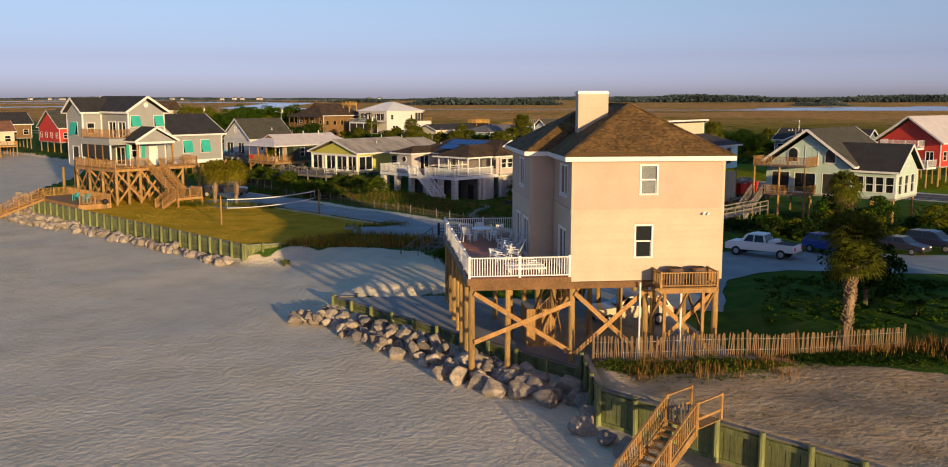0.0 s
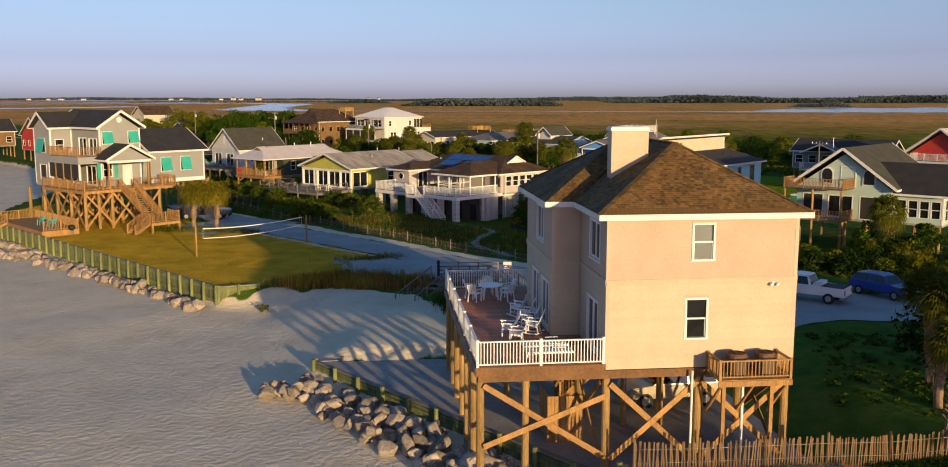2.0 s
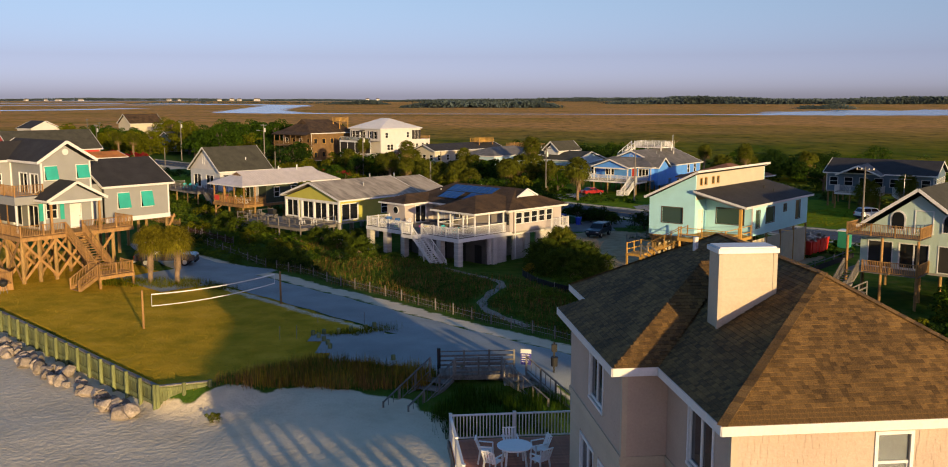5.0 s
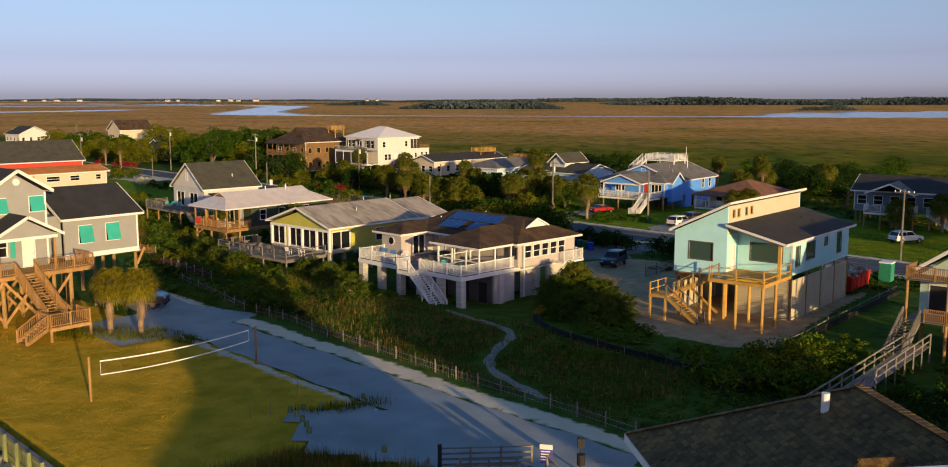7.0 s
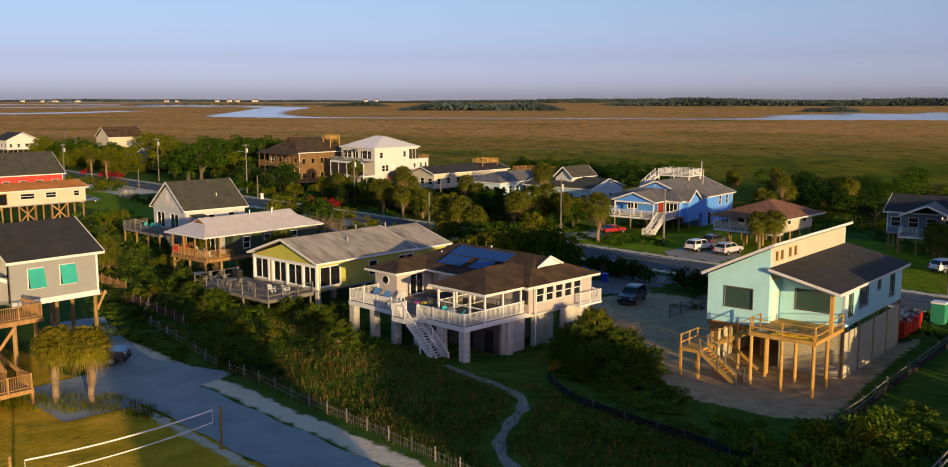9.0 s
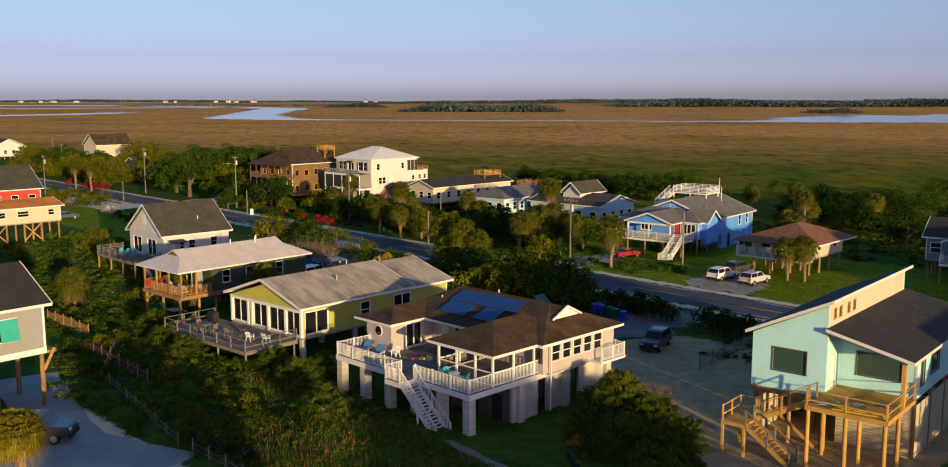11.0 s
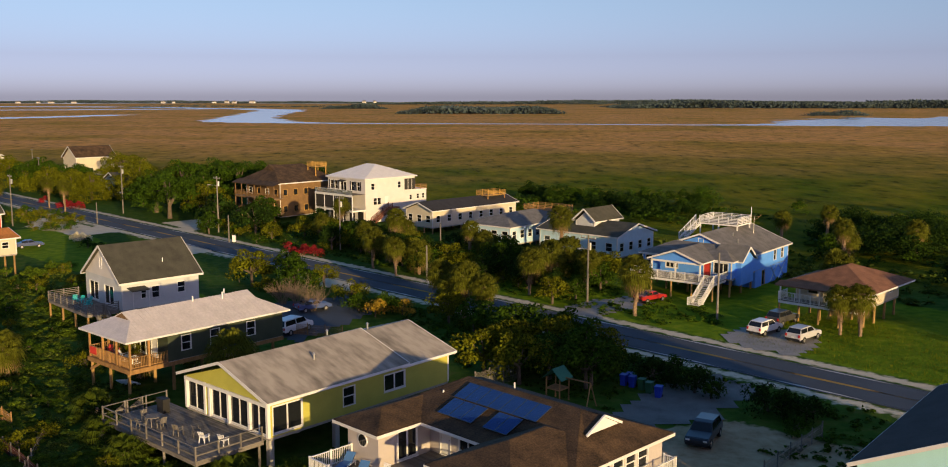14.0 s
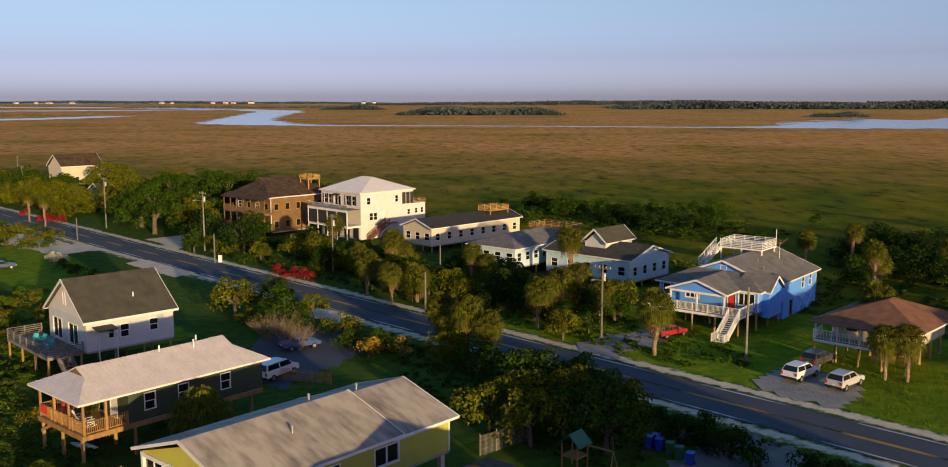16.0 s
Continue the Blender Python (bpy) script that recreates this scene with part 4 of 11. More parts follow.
def tree(kind, x, y, scale=1.0, turn=0.0, material=None, label="", name="tree", z=None, category="tree", group="roadside trees"):
    spec = {"dome_a": (17, 11, 41, 9500, 0.24), "dome_b": (15, 10, 42, 8500, 0.24), "oak_a": (9, 7.5, 3, 3700, 0.225), "oak_b": (10, 8.5, 4, 4000, 0.235), "oak_c": (7, 7.5, 5, 2300, 0.225),
            "shrub_a": (3.4, 2.4, 6, 1000, 0.122), "shrub_b": (4.2, 2.6, 7, 1250, 0.128), "shrub_c": (2.6, 2.2, 8, 800, 0.115)}[kind]
    low = kind.startswith("shrub")
    crown, trunk = tree_data(kind, spec[0], spec[1], spec[2], spec[3], spec[4], base=0.15 if low else 0.2, lob=14 if low else 24)
    key = kind + material.name
    if key not in TREE_DATA:
        me = crown.copy()
        me.materials.clear()
        me.materials.append(material)
        TREE_DATA[key] = (me, trunk.data("trunk", BARK))
    me, tk = TREE_DATA[key]
    t = thing(name, label or "dense green evergreen coastal tree with an uneven crown", category,
              Matrix.Translation((x, y, (z_at(x, y) if z is None else z) - 0.05)) @ Matrix.Rotation(turn, 4, "Z") @ Matrix.Diagonal((scale, scale, scale, 1)), group)
    part("trunk", tk, None, t)
    part("crown", me, None, t)
    return t


def palm_data(key, h, seed, n, r, trunk_r=0.19, lean=0.25, droop=0.5, boots=True, span=1.9):
    """A cabbage palm: ringed trunk with leaf stubs, and fan fronds."""
    if key in TREE_DATA:
        return TREE_DATA[key]
    rng = random.Random(seed)
    tk = Mesh()
    segs = 9
    pts = [Vector((lean * (i / segs) ** 2, 0.1 * math.sin(i), h * i / segs - 0.2 * (i == 0))) for i in range(segs + 1)]
    for p, q_ in zip(pts, pts[1:]):
        tk.tube(p, q_, trunk_r * 1.06, trunk_r * 0.96, 9)
    if boots:
        for i in range(84):
            z = h * (0.30 + 0.68 * i / 84)
            a0 = 2.399963 * i
            o = lean * (z / h) ** 2
            d = Vector((math.cos(a0), math.sin(a0), 0))
            c_ = Vector((o, 0, z))
            side = Vector((-d.y, d.x, 0)) * (.12 if i % 2 else -.12)
            tk.beam(c_ + d * trunk_r * .9 - side, c_ + d * (trunk_r + .09) + side + Vector((0, 0, .24)), 0.07, 0.03)
    top = pts[-1]
    live, dry = Mesh(), Mesh()
    for i in range(n):
        a0 = 2.399963 * i + rng.random() * 0.4
        rise = 1.15 - span * (i / n) + rng.uniform(-.1, .1)
        me = dry if rise < -0.8 else live
        d = Vector((math.cos(a0) * math.cos(rise), math.sin(a0) * math.cos(rise), math.sin(rise)))
        L = r * rng.uniform(0.42, 0.55)
        hub = top + d * L
        me.beam(top, hub, 0.035, 0.02)
        s = d.cross(Vector((0, 0, 1)))
        s = s.normalized() if s.length > 1e-3 else Vector((1, 0, 0))
        up = s.cross(d)
        m = 19
        for j in range(m):
            th = (j / (m - 1) - 0.5) * 3.7
            dirn = d * math.cos(th) + s * math.sin(th)
            ln = r * 0.56 * (1 - 0.22 * abs(th) / 1.85) * rng.uniform(.9, 1.08)
            mid = hub + dirn * ln * 0.55 + up * 0.05
            tip = hub + dirn * ln + Vector((0, 0, -1)) * ln * droop * rng.uniform(.55, 1.2)
            wv = dirn.cross(up).normalized() * (r * 0.024)
            me.add([hub, mid - wv, tip, mid + wv], [(0, 1, 2, 3)])
    TREE_DATA[key] = (tk.data("trunk", PALMBARK), live.data("crown", {"palmdwarf": PALMETTO, "palmnear": SUNFROND}.get(key, FROND)), dry.data("dry_fronds", DEADFROND) if dry.v else None)
    return TREE_DATA[key]


def palm(kind, x, y, scale=1.0, turn=0.0, label="cabbage palm with a ringed trunk and fan fronds", z=None, group="cabbage palms"):
    spec = {"tall": (6.2, 11, 46, 2.0), "mid": (4.4, 12, 50, 2.1), "short": (2.9, 13, 50, 2.2), "dwarf": (0.5, 14, 34, 1.5), "near": (4.6, 15, 62, 2.1), "slim": (4.3, 16, 52, 1.6)}[kind]
    tk, live, dry = palm_data("palm" + kind, *spec, boots=kind != "dwarf", trunk_r=.25 if kind == "near" else .19, span=2.0 if kind == "near" else 1.5 if kind == "slim" else 2.35, droop={"dwarf": 0.5, "slim": 0.3, "near": 0.55}.get(kind, 0.72))
    t = thing("palm_tree", label, "palm tree", Matrix.Translation((x, y, (z_at(x, y) if z is None else z) - 0.05)) @ Matrix.Rotation(turn, 4, "Z") @ Matrix.Diagonal((scale, scale, scale, 1)), group)
    part("trunk", tk, None, t)
    part("crown", live, None, t, "fan-shaped green fronds")
    if dry:
        part("dry_fronds", dry, None, t, "hanging dry brown fronds")
    return t


def scatter(n, poly, seed, keep=None):
    """Random places inside a polygon."""
    rng = np.random.default_rng(seed)
    x0, x1 = min(p[0] for p in poly), max(p[0] for p in poly)
    y0, y1 = min(p[1] for p in poly), max(p[1] for p in poly)
    out = []
    while len(out) < n:
        px, py = rng.uniform(x0, x1, n * 2), rng.uniform(y0, y1, n * 2)
        ok = poly_distance(px, py, poly) > 0
        if keep is not None:
            ok &= keep(px, py)
        out += list(zip(px[ok], py[ok]))
        if not ok.any():
            break
    return np.array(out[:n])


def cover(name, places, material, label, category, size, h, seed, quads=36, leaf=0.13, spread=0.55):
    """Low scrub as one object: many small leafy clumps."""
    rng = np.random.default_rng(seed)
    base = []
    for i in range(5):
        cs, rs = lobes(rng, 4, 1.0, 0.8, 0.05)
        vs, _ = leaves(quads, cs, rs, leaf, rng, flat=0.7)
        base.append(vs)
    n = len(places)
    zs = height(places[:, 0], places[:, 1])
    pick = rng.integers(0, 5, n)
    sc = size * (0.5 + rng.random(n) ** 1.5)
    hh = h * (0.5 + 0.8 * rng.random(n))
    an = rng.random(n) * 6.283
    B = np.stack(base)[pick]
    cx, sx = np.cos(an)[:, None], np.sin(an)[:, None]
    X = (B[:, :, 0] * cx - B[:, :, 1] * sx) * sc[:, None] + places[:, :1]
    Y = (B[:, :, 0] * sx + B[:, :, 1] * cx) * sc[:, None] + places[:, 1:2]
    Z = B[:, :, 2] * hh[:, None] + zs[:, None] - 0.04
    vs = np.stack([X, Y, Z], -1).reshape(-1, 3)
    me = grid_mesh(name, vs, np.arange(len(vs)).reshape(-1, 4), material)
    return tagged(new(name, me), label, category, kind="stuff")


def blades(name, places, material, label, category, h, seed, per=14, lean=0.35, width=0.018, spread=0.25):
    """Grass tufts as one object: thin triangles."""
    rng = np.random.default_rng(seed)
    n = len(places) * per
    p = np.repeat(places, per, 0) + rng.normal(size=(n, 2)) * spread
    z = height(p[:, 0], p[:, 1]) - 0.03
    an, L = rng.random(n) * 6.283, h * (0.45 + 0.75 * rng.random(n))
    d = np.stack([np.cos(an), np.sin(an)], -1)
    le = lean * rng.random(n) * L
    b0 = np.column_stack([p[:, 0] - d[:, 1] * width, p[:, 1] + d[:, 0] * width, z])
    b1 = np.column_stack([p[:, 0] + d[:, 1] * width, p[:, 1] - d[:, 0] * width, z])
    tip = np.column_stack([p[:, 0] + d[:, 0] * le, p[:, 1] + d[:, 1] * le, z + L])
    vs = np.stack([b0, b1, tip], 1).reshape(-1, 3)
    me = grid_mesh(name, vs, np.arange(3 * n).reshape(n, 3), material)
    return tagged(new(name, me), label, category, kind="stuff")


def road_free(px, py):
    """Places that are no lane, road, path or house."""
    cc = px * 0.722 + py * 0.691
    ok = np.abs(cc - ROAD_C) > 5.2
    ok &= poly_distance(px, py, PARKING) < -0.3
    return ok

# ---------- the stilt house on the beach ----------
def shingled(parent, poly, up_edge, course=0.135, tab=0.18, single=0, material=None, seed=1, lift=0.165):
    """Courses of shingles over a flat roof face. poly: corners, the first two along the eave; single: how many become parts."""
    rng = random.Random(seed)
    P = [Vector(p) + Vector((0, 0, lift)) for p in poly]
    e = (P[1] - P[0]).normalized()
    nrm = e.cross(P[2] - P[1]).normalized()
    if nrm.z < 0:
        nrm = -nrm
    v = nrm.cross(e).normalized()
    if v.z < 0:
        v = -v
    flat = [((p - P[0]).dot(e), (p - P[0]).dot(v)) for p in P]
    top = max(b for a, b in flat)
    me = Mesh()
    unit = Mesh()
    unit.add([(0, 0, 0.014), (tab - .008, 0, 0.014), (tab - .008, course * 1.05, 0.003), (0, course * 1.05, 0.003), (0, 0, 0), (tab - .008, 0, 0)],
             [(0, 1, 2, 3), (4, 5, 1, 0)])
    unit = unit.data("shingle", material)
    frame_m = Matrix((e, v, nrm)).transposed().to_4x4()
    count = 0
    k = 0
    while k * course < top - 0.03:
        b = k * course
        mid = min(b + course * .6, top - .01)
        cuts = []
        for (a0, b0), (a1, b1) in zip(flat, flat[1:] + flat[:1]):
            if (b0 - mid) * (b1 - mid) < 0:
                cuts.append(a0 + (a1 - a0) * (mid - b0) / (b1 - b0))
        if len(cuts) >= 2:
            lo, hi = min(cuts), max(cuts)
            a = lo - rng.random() * tab
            while a < hi:
                w = tab * rng.uniform(0.8, 1.0)
                a0, a1 = max(a, lo), min(a + w, hi)
                if a1 - a0 > 0.03:
                    if single > count and a0 == a:
                        o = P[0] + e * a0 + v * b
                        part("shingle", unit, None, parent, m=Matrix.Translation(o) @ frame_m)
                        count += 1
                    else:
                        th = rng.uniform(0.010, 0.022)
                        o = [P[0] + e * x + v * y + nrm * z for x, y, z in ((a0, b, th), (a1 - .008, b, th), (a1 - .008, b + course * 1.05, .003), (a0, b + course * 1.05, .003), (a0, b, 0), (a1 - .008, b, 0))]
                        me.add(o, [(0, 1, 2, 3), (4, 5, 1, 0)])
                a += w
        k += 1
    part("shingle_field", me, material, parent, kind="stuff")


def stilt_house():
    h = thing("house", "tan two-storey beach house on tall wooden pilings", "house", pose(4.67, 45.1, 0, 0, 0, 6.2), "beach houses")
    Z0, ZB, Z1 = 4.75, 8.12, 10.62
    main = Box(h, 0, 7.5, 0, 14.8, Z0, Z1, TANSHAKE)
    front = [(3.16, 3.95, 5.92, 7.42, "sash"), (3.36, 4.14, 8.98, 10.32, "blind")]
    left = [(1.25, 3.05, 5.02, 7.1, "french"), (1.1, 2.75, 8.75, 10.25, "slider")]
    main.walls({"f": front, "l": [(s0 + 0, s1, a, b, k) for s0, s1, a, b, k in left], "r": [(3, 4, 8.9, 10.3, "sash"), (8, 9, 8.9, 10.3, "sash"), (8, 9, 6, 7.4, "sash")],
                "b": [(2, 3, 8.9, 10.3, "sash"), (4.5, 5.5, 6, 7.4, "sash")]})
    main.floor(Z0 + .2, LUMBER)
    part("floor_slab", Mesh().box(.2, 7.3, .2, 14.6, 7.8, 8.0), LUMBER, h)
    part("ceiling", Mesh().box(.2, 7.3, .2, 14.6, 10.5, 10.6), WHITE, h)
    bay = Box(h, -1.22, 0.0, 4.5, 10.95, Z0, Z1, TANSHAKE)
    bay.walls({"l": [(5.2, 6.9, 5.02, 7.15, "french"), (7.6, 9.3, 5.02, 7.15, "french"), (6.6, 8.2, 8.75, 10.25, "slider")]}, "fbl")
    bay.floor(Z0 + .2, LUMBER)
    # lap siding below the belt, board by board
    n = 24
    for box, sides, gaps in ((main, "f", {"f": front}), (main, "l", {"l": left}), (bay, "f", {}), (bay, "l", {"l": [(5.2, 6.9, 5.02, 7.15), (7.6, 9.3, 5.02, 7.15)]})):
        for side in sides:
            a0, a1 = box.span(side)
            if box is main and side == "l":
                a1 = 4.5
            for i in range(n):
                za, zb = Z0 + (ZB - .1 - Z0) * i / n, Z0 + (ZB - .1 - Z0) * (i + 1) / n
                segs = [(a0 + .1, a1 - .1)]
                for g in gaps.get(side, []):
                    if g[2] - .08 < zb and g[3] + .08 > za:
                        segs = [s for p, q in segs for s in ((p, min(q, g[0] - .075)), (max(p, g[1] + .075), q)) if s[1] - s[0] > 0.05]
                for s0, s1 in segs:
                    pts = [box.at(side, s0, za, .028), box.at(side, s1, za, .028), box.at(side, s1, zb, .006), box.at(side, s0, zb, .006),
                           box.at(side, s0, za, 0), box.at(side, s1, za, 0)]
                    part("siding_board", Mesh().add(pts, [(0, 1, 2, 3), (4, 5, 1, 0), (0, 3, 4), (1, 5, 2)]), TAN, h)
    # the shingle-clad storey flares out over a belt
    for box, side, s0, s1 in ((main, "f", 0, 7.5), (main, "l", 0, 4.5), (bay, "f", -1.22, 0), (bay, "l", 4.5, 10.95), (main, "r", 0, 14.8)):
        belt = Mesh()
        box.bar(belt, side, s0, s1, ZB - .1, ZB + .12, 0, .05)
        part("belt_course", belt, TAN, h)
    # shakes of the upper wall: three courses of tiles in relief
    rng = random.Random(4)
    shakes = Mesh()
    for box, side, s0, s1, gaps in ((main, "f", .1, 7.4, front[1:]), (main, "l", .1, 4.45, left[1:]), (bay, "l", 4.6, 10.85, [(6.6, 8.2, 8.75, 10.25)]), (bay, "f", -1.12, 0, [])):
        z = ZB + .12
        while z < Z1 - .05:
            a = s0
            while a < s1:
                w = rng.uniform(.12, .26)
                b = min(a + w, s1)
                zt = min(z + .19, Z1)
                if not any(g[0] - .09 < b and g[1] + .09 > a and g[2] - .1 < zt and g[3] + .1 > z for g in gaps):
                    o = rng.uniform(.012, .02)
                    zl = z - rng.uniform(0, .012)
                    pts = [box.at(side, a, zl, o), box.at(side, b - .006, zl, o), box.at(side, b - .006, zt, .004), box.at(side, a, zt, .004), box.at(side, a, zl, 0), box.at(side, b - .006, zl, 0)]
                    shakes.add(pts, [(0, 1, 2, 3), (4, 5, 1, 0)])
                a += w
            z += .18
    part("wall_shingles", shakes, TANSHAKE, h, kind="stuff")
    main.corners(TAN, .12, which=(0, 1))
    bay.corners(TAN, .12, which=(0,))
    # roof
    ro, faces = hip_roof(h, 0, 7.5, 0, 14.8, Z1, 2.45, 4.15, SHINGLE_BROWN, "y", .4, .16)
    faces = [(faces[2][0], faces[2][1], faces[2][2]), faces[0], faces[1], faces[3]]
    shingled(ro, faces[0], 0, single=120, material=SHINGLE_BROWN, seed=1)
    for i, f in enumerate(faces[1:]):
        shingled(ro, f, 0, material=SHINGLE_BROWN, seed=2 + i)
    caps = Mesh()
    ridge = [faces[0][2], faces[3][2]]
    for p, q in ((faces[0][0], ridge[0]), (faces[0][1], ridge[0]), (ridge[0], ridge[1]), (faces[3][0], ridge[1]), (faces[3][1], ridge[1])):
        p, q = Vector(p) + Vector((0, 0, .185)), Vector(q) + Vector((0, 0, .185))
        m = int((q - p).length / .2)
        for i in range(m):
            caps.beam(p.lerp(q, i / m), p.lerp(q, (i + 1.25) / m) + Vector((0, 0, -.01)), .24, .012)
    part("ridge_caps", caps, SHINGLE_BROWN, ro, kind="stuff")
    # the bay's own hip, dying into the main slope
    k = 2.45 / 4.15
    x0, xr, ya, yb = -1.62, 2.1, 4.1, 11.35
    ym, half = (ya + yb) / 2, (yb - ya) / 2
    top = Z1 + (half) * k
    A, B, C = (x0, ya, Z1), (x0, yb, Z1), (x0 + half, ym, top)
    D, E = (x0 + half + .9, ym, top), None
    b1, b2 = (-.4, ya, Z1), (-.4, yb, Z1)
    bay_faces = [(B, A, C), (A, b1, D, C), (b2, B, C, D)]
    me = Mesh()
    for f in bay_faces:
        me.face(*[(x, y, z + .16) for x, y, z in f])
    br = part("bay_roof", me, SHINGLE_BROWN, h)
    for i, f in enumerate(bay_faces):
        shingled(br, f, 0, material=SHINGLE_BROWN, seed=9 + i)
    part("fascia", Mesh().beam((x0, ya, Z1 + .06), (x0, yb, Z1 + .06), .05, .22).beam((x0, ya, Z1 + .06), (-.4, ya, Z1 + .06), .05, .22).beam((x0, yb, Z1 + .06), (-.4, yb, Z1 + .06), .05, .22), TRIM, br)
    soff = Mesh().box(-.38, 7.88, -.38, 15.18, Z1 - .02, Z1 + .0)
    soff.box(-1.6, -.4, 4.12, 11.33, Z1 - .02, Z1 + .0)
    part("soffit", soff, TRIM, h)
    # chimney
    ch = new("chimney")
    ch.parent = h
    part("flue_box", Mesh().box(1.2, 2.72, 4.25, 5.0, 11.3, 13.72), TAN, ch)
    for i in range(16):
        z = 11.75 + i * .12
        part("siding_board", Mesh().add([(1.26, 4.222, z), (2.66, 4.222, z), (2.66, 4.244, z + .12), (1.26, 4.244, z + .12), (1.26, 4.25, z), (2.66, 4.25, z)], [(0, 1, 2, 3), (4, 5, 1, 0)]), TAN, ch)
    for x in (1.17, 2.64):
        part("corner_board", Mesh().box(x, x + .11, 4.22, 4.33, 11.3, 13.7), TAN, ch)
    part("cap", Mesh().box(1.14, 2.78, 4.19, 5.06, 13.72, 13.84).box(1.2, 2.72, 4.25, 5.0, 13.84, 13.88), WHITE, ch, "white painted chimney cap")
    vent = Mesh().tube((2.9, 10.9, 12.3), (2.9, 10.9, 13.15), .09, .09, 10)
    part("vent_pipe", vent, WHITE, h, "white plastic vent pipe")
    # flood lamps over the belt
    fl = new("flood_light")
    fl.parent = h
    for x in (6.45, 6.68):
        part("lamp_head", Mesh().tube((x, -.08, 8.02), (x + .02, -.2, 7.98), .05, .075, 9), WHITE, fl)
    part("bracket", Mesh().box(6.4, 6.72, -.09, -.052, 8.0, 8.06), WHITE, fl)
    # deck
    D0 = 5.0
    planks(h, -4.95, -.03, -.1, 4.5, D0, DECKRED, .142, "x")
    planks(h, -4.95, -1.25, 4.5, 10.95, D0, DECKRED, .142, "x")
    planks(h, -4.95, -.03, 10.95, 14.9, D0, DECKRED, .142, "x")
    for y in (-.12, 14.9):
        part("rim_joist", Mesh().box(-5.0, 0.0, y - .02, y + .03, D0 - .33, D0 - .005), RIMWOOD, h)
    part("rim_joist", Mesh().box(-5.03, -4.98, -.1, 14.9, D0 - .33, D0 - .005), GREYWOOD, h)
    for i in range(36):
        y = .2 + i * .41
        part("joist", Mesh().box(-4.97, -.1 if not 4.2 < y < 11.1 else -1.3, y - .02, y + .02, D0 - .3, D0 - .045), LUMBER, h)
    railing(h, [(-.08, -.05), (-4.92, -.05), (-4.92, 14.8), (-.1, 14.8)], D0, .98, WHITE, .125, 2.45)
    # pilings and beams
    xs_ = (-4.8, .1, 3.75, 7.3)
    rows_ = (.15, 4.9, 9.7, 14.5)
    piles(h, [(x, y) for x in xs_ for y in rows_], -.4, Z0 - .28, .16)
    piles(h, [(-3.05, .15), (-2.2, 5.0), (-2.4, 9.7), (-4.8, 2.5), (-4.8, 7.2), (-4.8, 12), (2.1, 4.9), (5.6, 4.9)], -.4, Z0 - .28, .14)
    for y in rows_:
        for o in (-.18, .18):
            part("girder", Mesh().box(-4.9, 7.4, y + o - .04, y + o + .04, Z0 - .34, Z0 - .02), RIMWOOD if y < 1 else LUMBER, h)
    for x in (.1, 3.75, 7.3):
        part("girder", Mesh().box(x - .08, x + .08, .3, 14.4, Z0 - .62, Z0 - .36), LUMBER, h)
    f = -.1
    for p, q in (((-4.7, f, 4.3), (.0, f, 1.3)), ((-4.7, f - .06, 1.9), (.0, f - .06, 3.75)), ((.2, f, 4.2), (3.7, f, .95)), ((.2, f - .06, 1.2), (3.7, f - .06, 4.3)),
                 ((3.8, f, 4.2), (7.2, f, 1.0)), ((3.8, f - .06, 1.1), (7.2, f - .06, 4.2))):
        brace(h, p, q)
    for x in (.1, 7.3):
        brace(h, (x - .2, .3, 4.2), (x - .2, 4.8, 1.2))
        brace(h, (x - .26, .3, 1.2), (x - .26, 4.8, 4.2))
        brace(h, (x - .2, 5.0, 4.2), (x - .2, 9.6, 1.2))
    # platform with the two air conditioners
    pf = new("equipment_platform")
    pf.parent = h
    planks(pf, 4.0, 6.85, -1.45, -.06, 4.62, LUMBER, .14, "x")
    for y in (-1.45, -.1):
        part("rim_joist", Mesh().box(3.98, 6.87, y - .025, y + .025, 4.36, 4.575), LUMBER, pf)
    railing(pf, [(4.05, -.1), (4.05, -1.4), (6.8, -1.4), (6.8, -.1)], 4.62, .72, LUMBER, .135, 3.2, cap=False)
    for x in (4.15, 5.4, 6.7):
        part("brace", Mesh().beam((x, -1.35, 4.4), (x - .1, .05, 2.9), .09, .09), LUMBER, pf)
    piles(pf, [(4.4, -.9), (6.3, -.9)], .5, 4.36, .07, LUMBER, "post", True)
    part("drain_pipe", Mesh().tube((3.35, -.35, .8), (3.35, -.35, 4.7), .05, .05, 8), WHITE, h, "white plastic drain pipe")
    part("drain_pipe", Mesh().tube((5.45, -.2, .9), (5.45, -.2, 4.5), .06, .06, 8), WHITE, h, "white plastic drain pipe")
    return h


A_HOUSE = stilt_house()
MA = A_HOUSE.matrix_basis.copy()


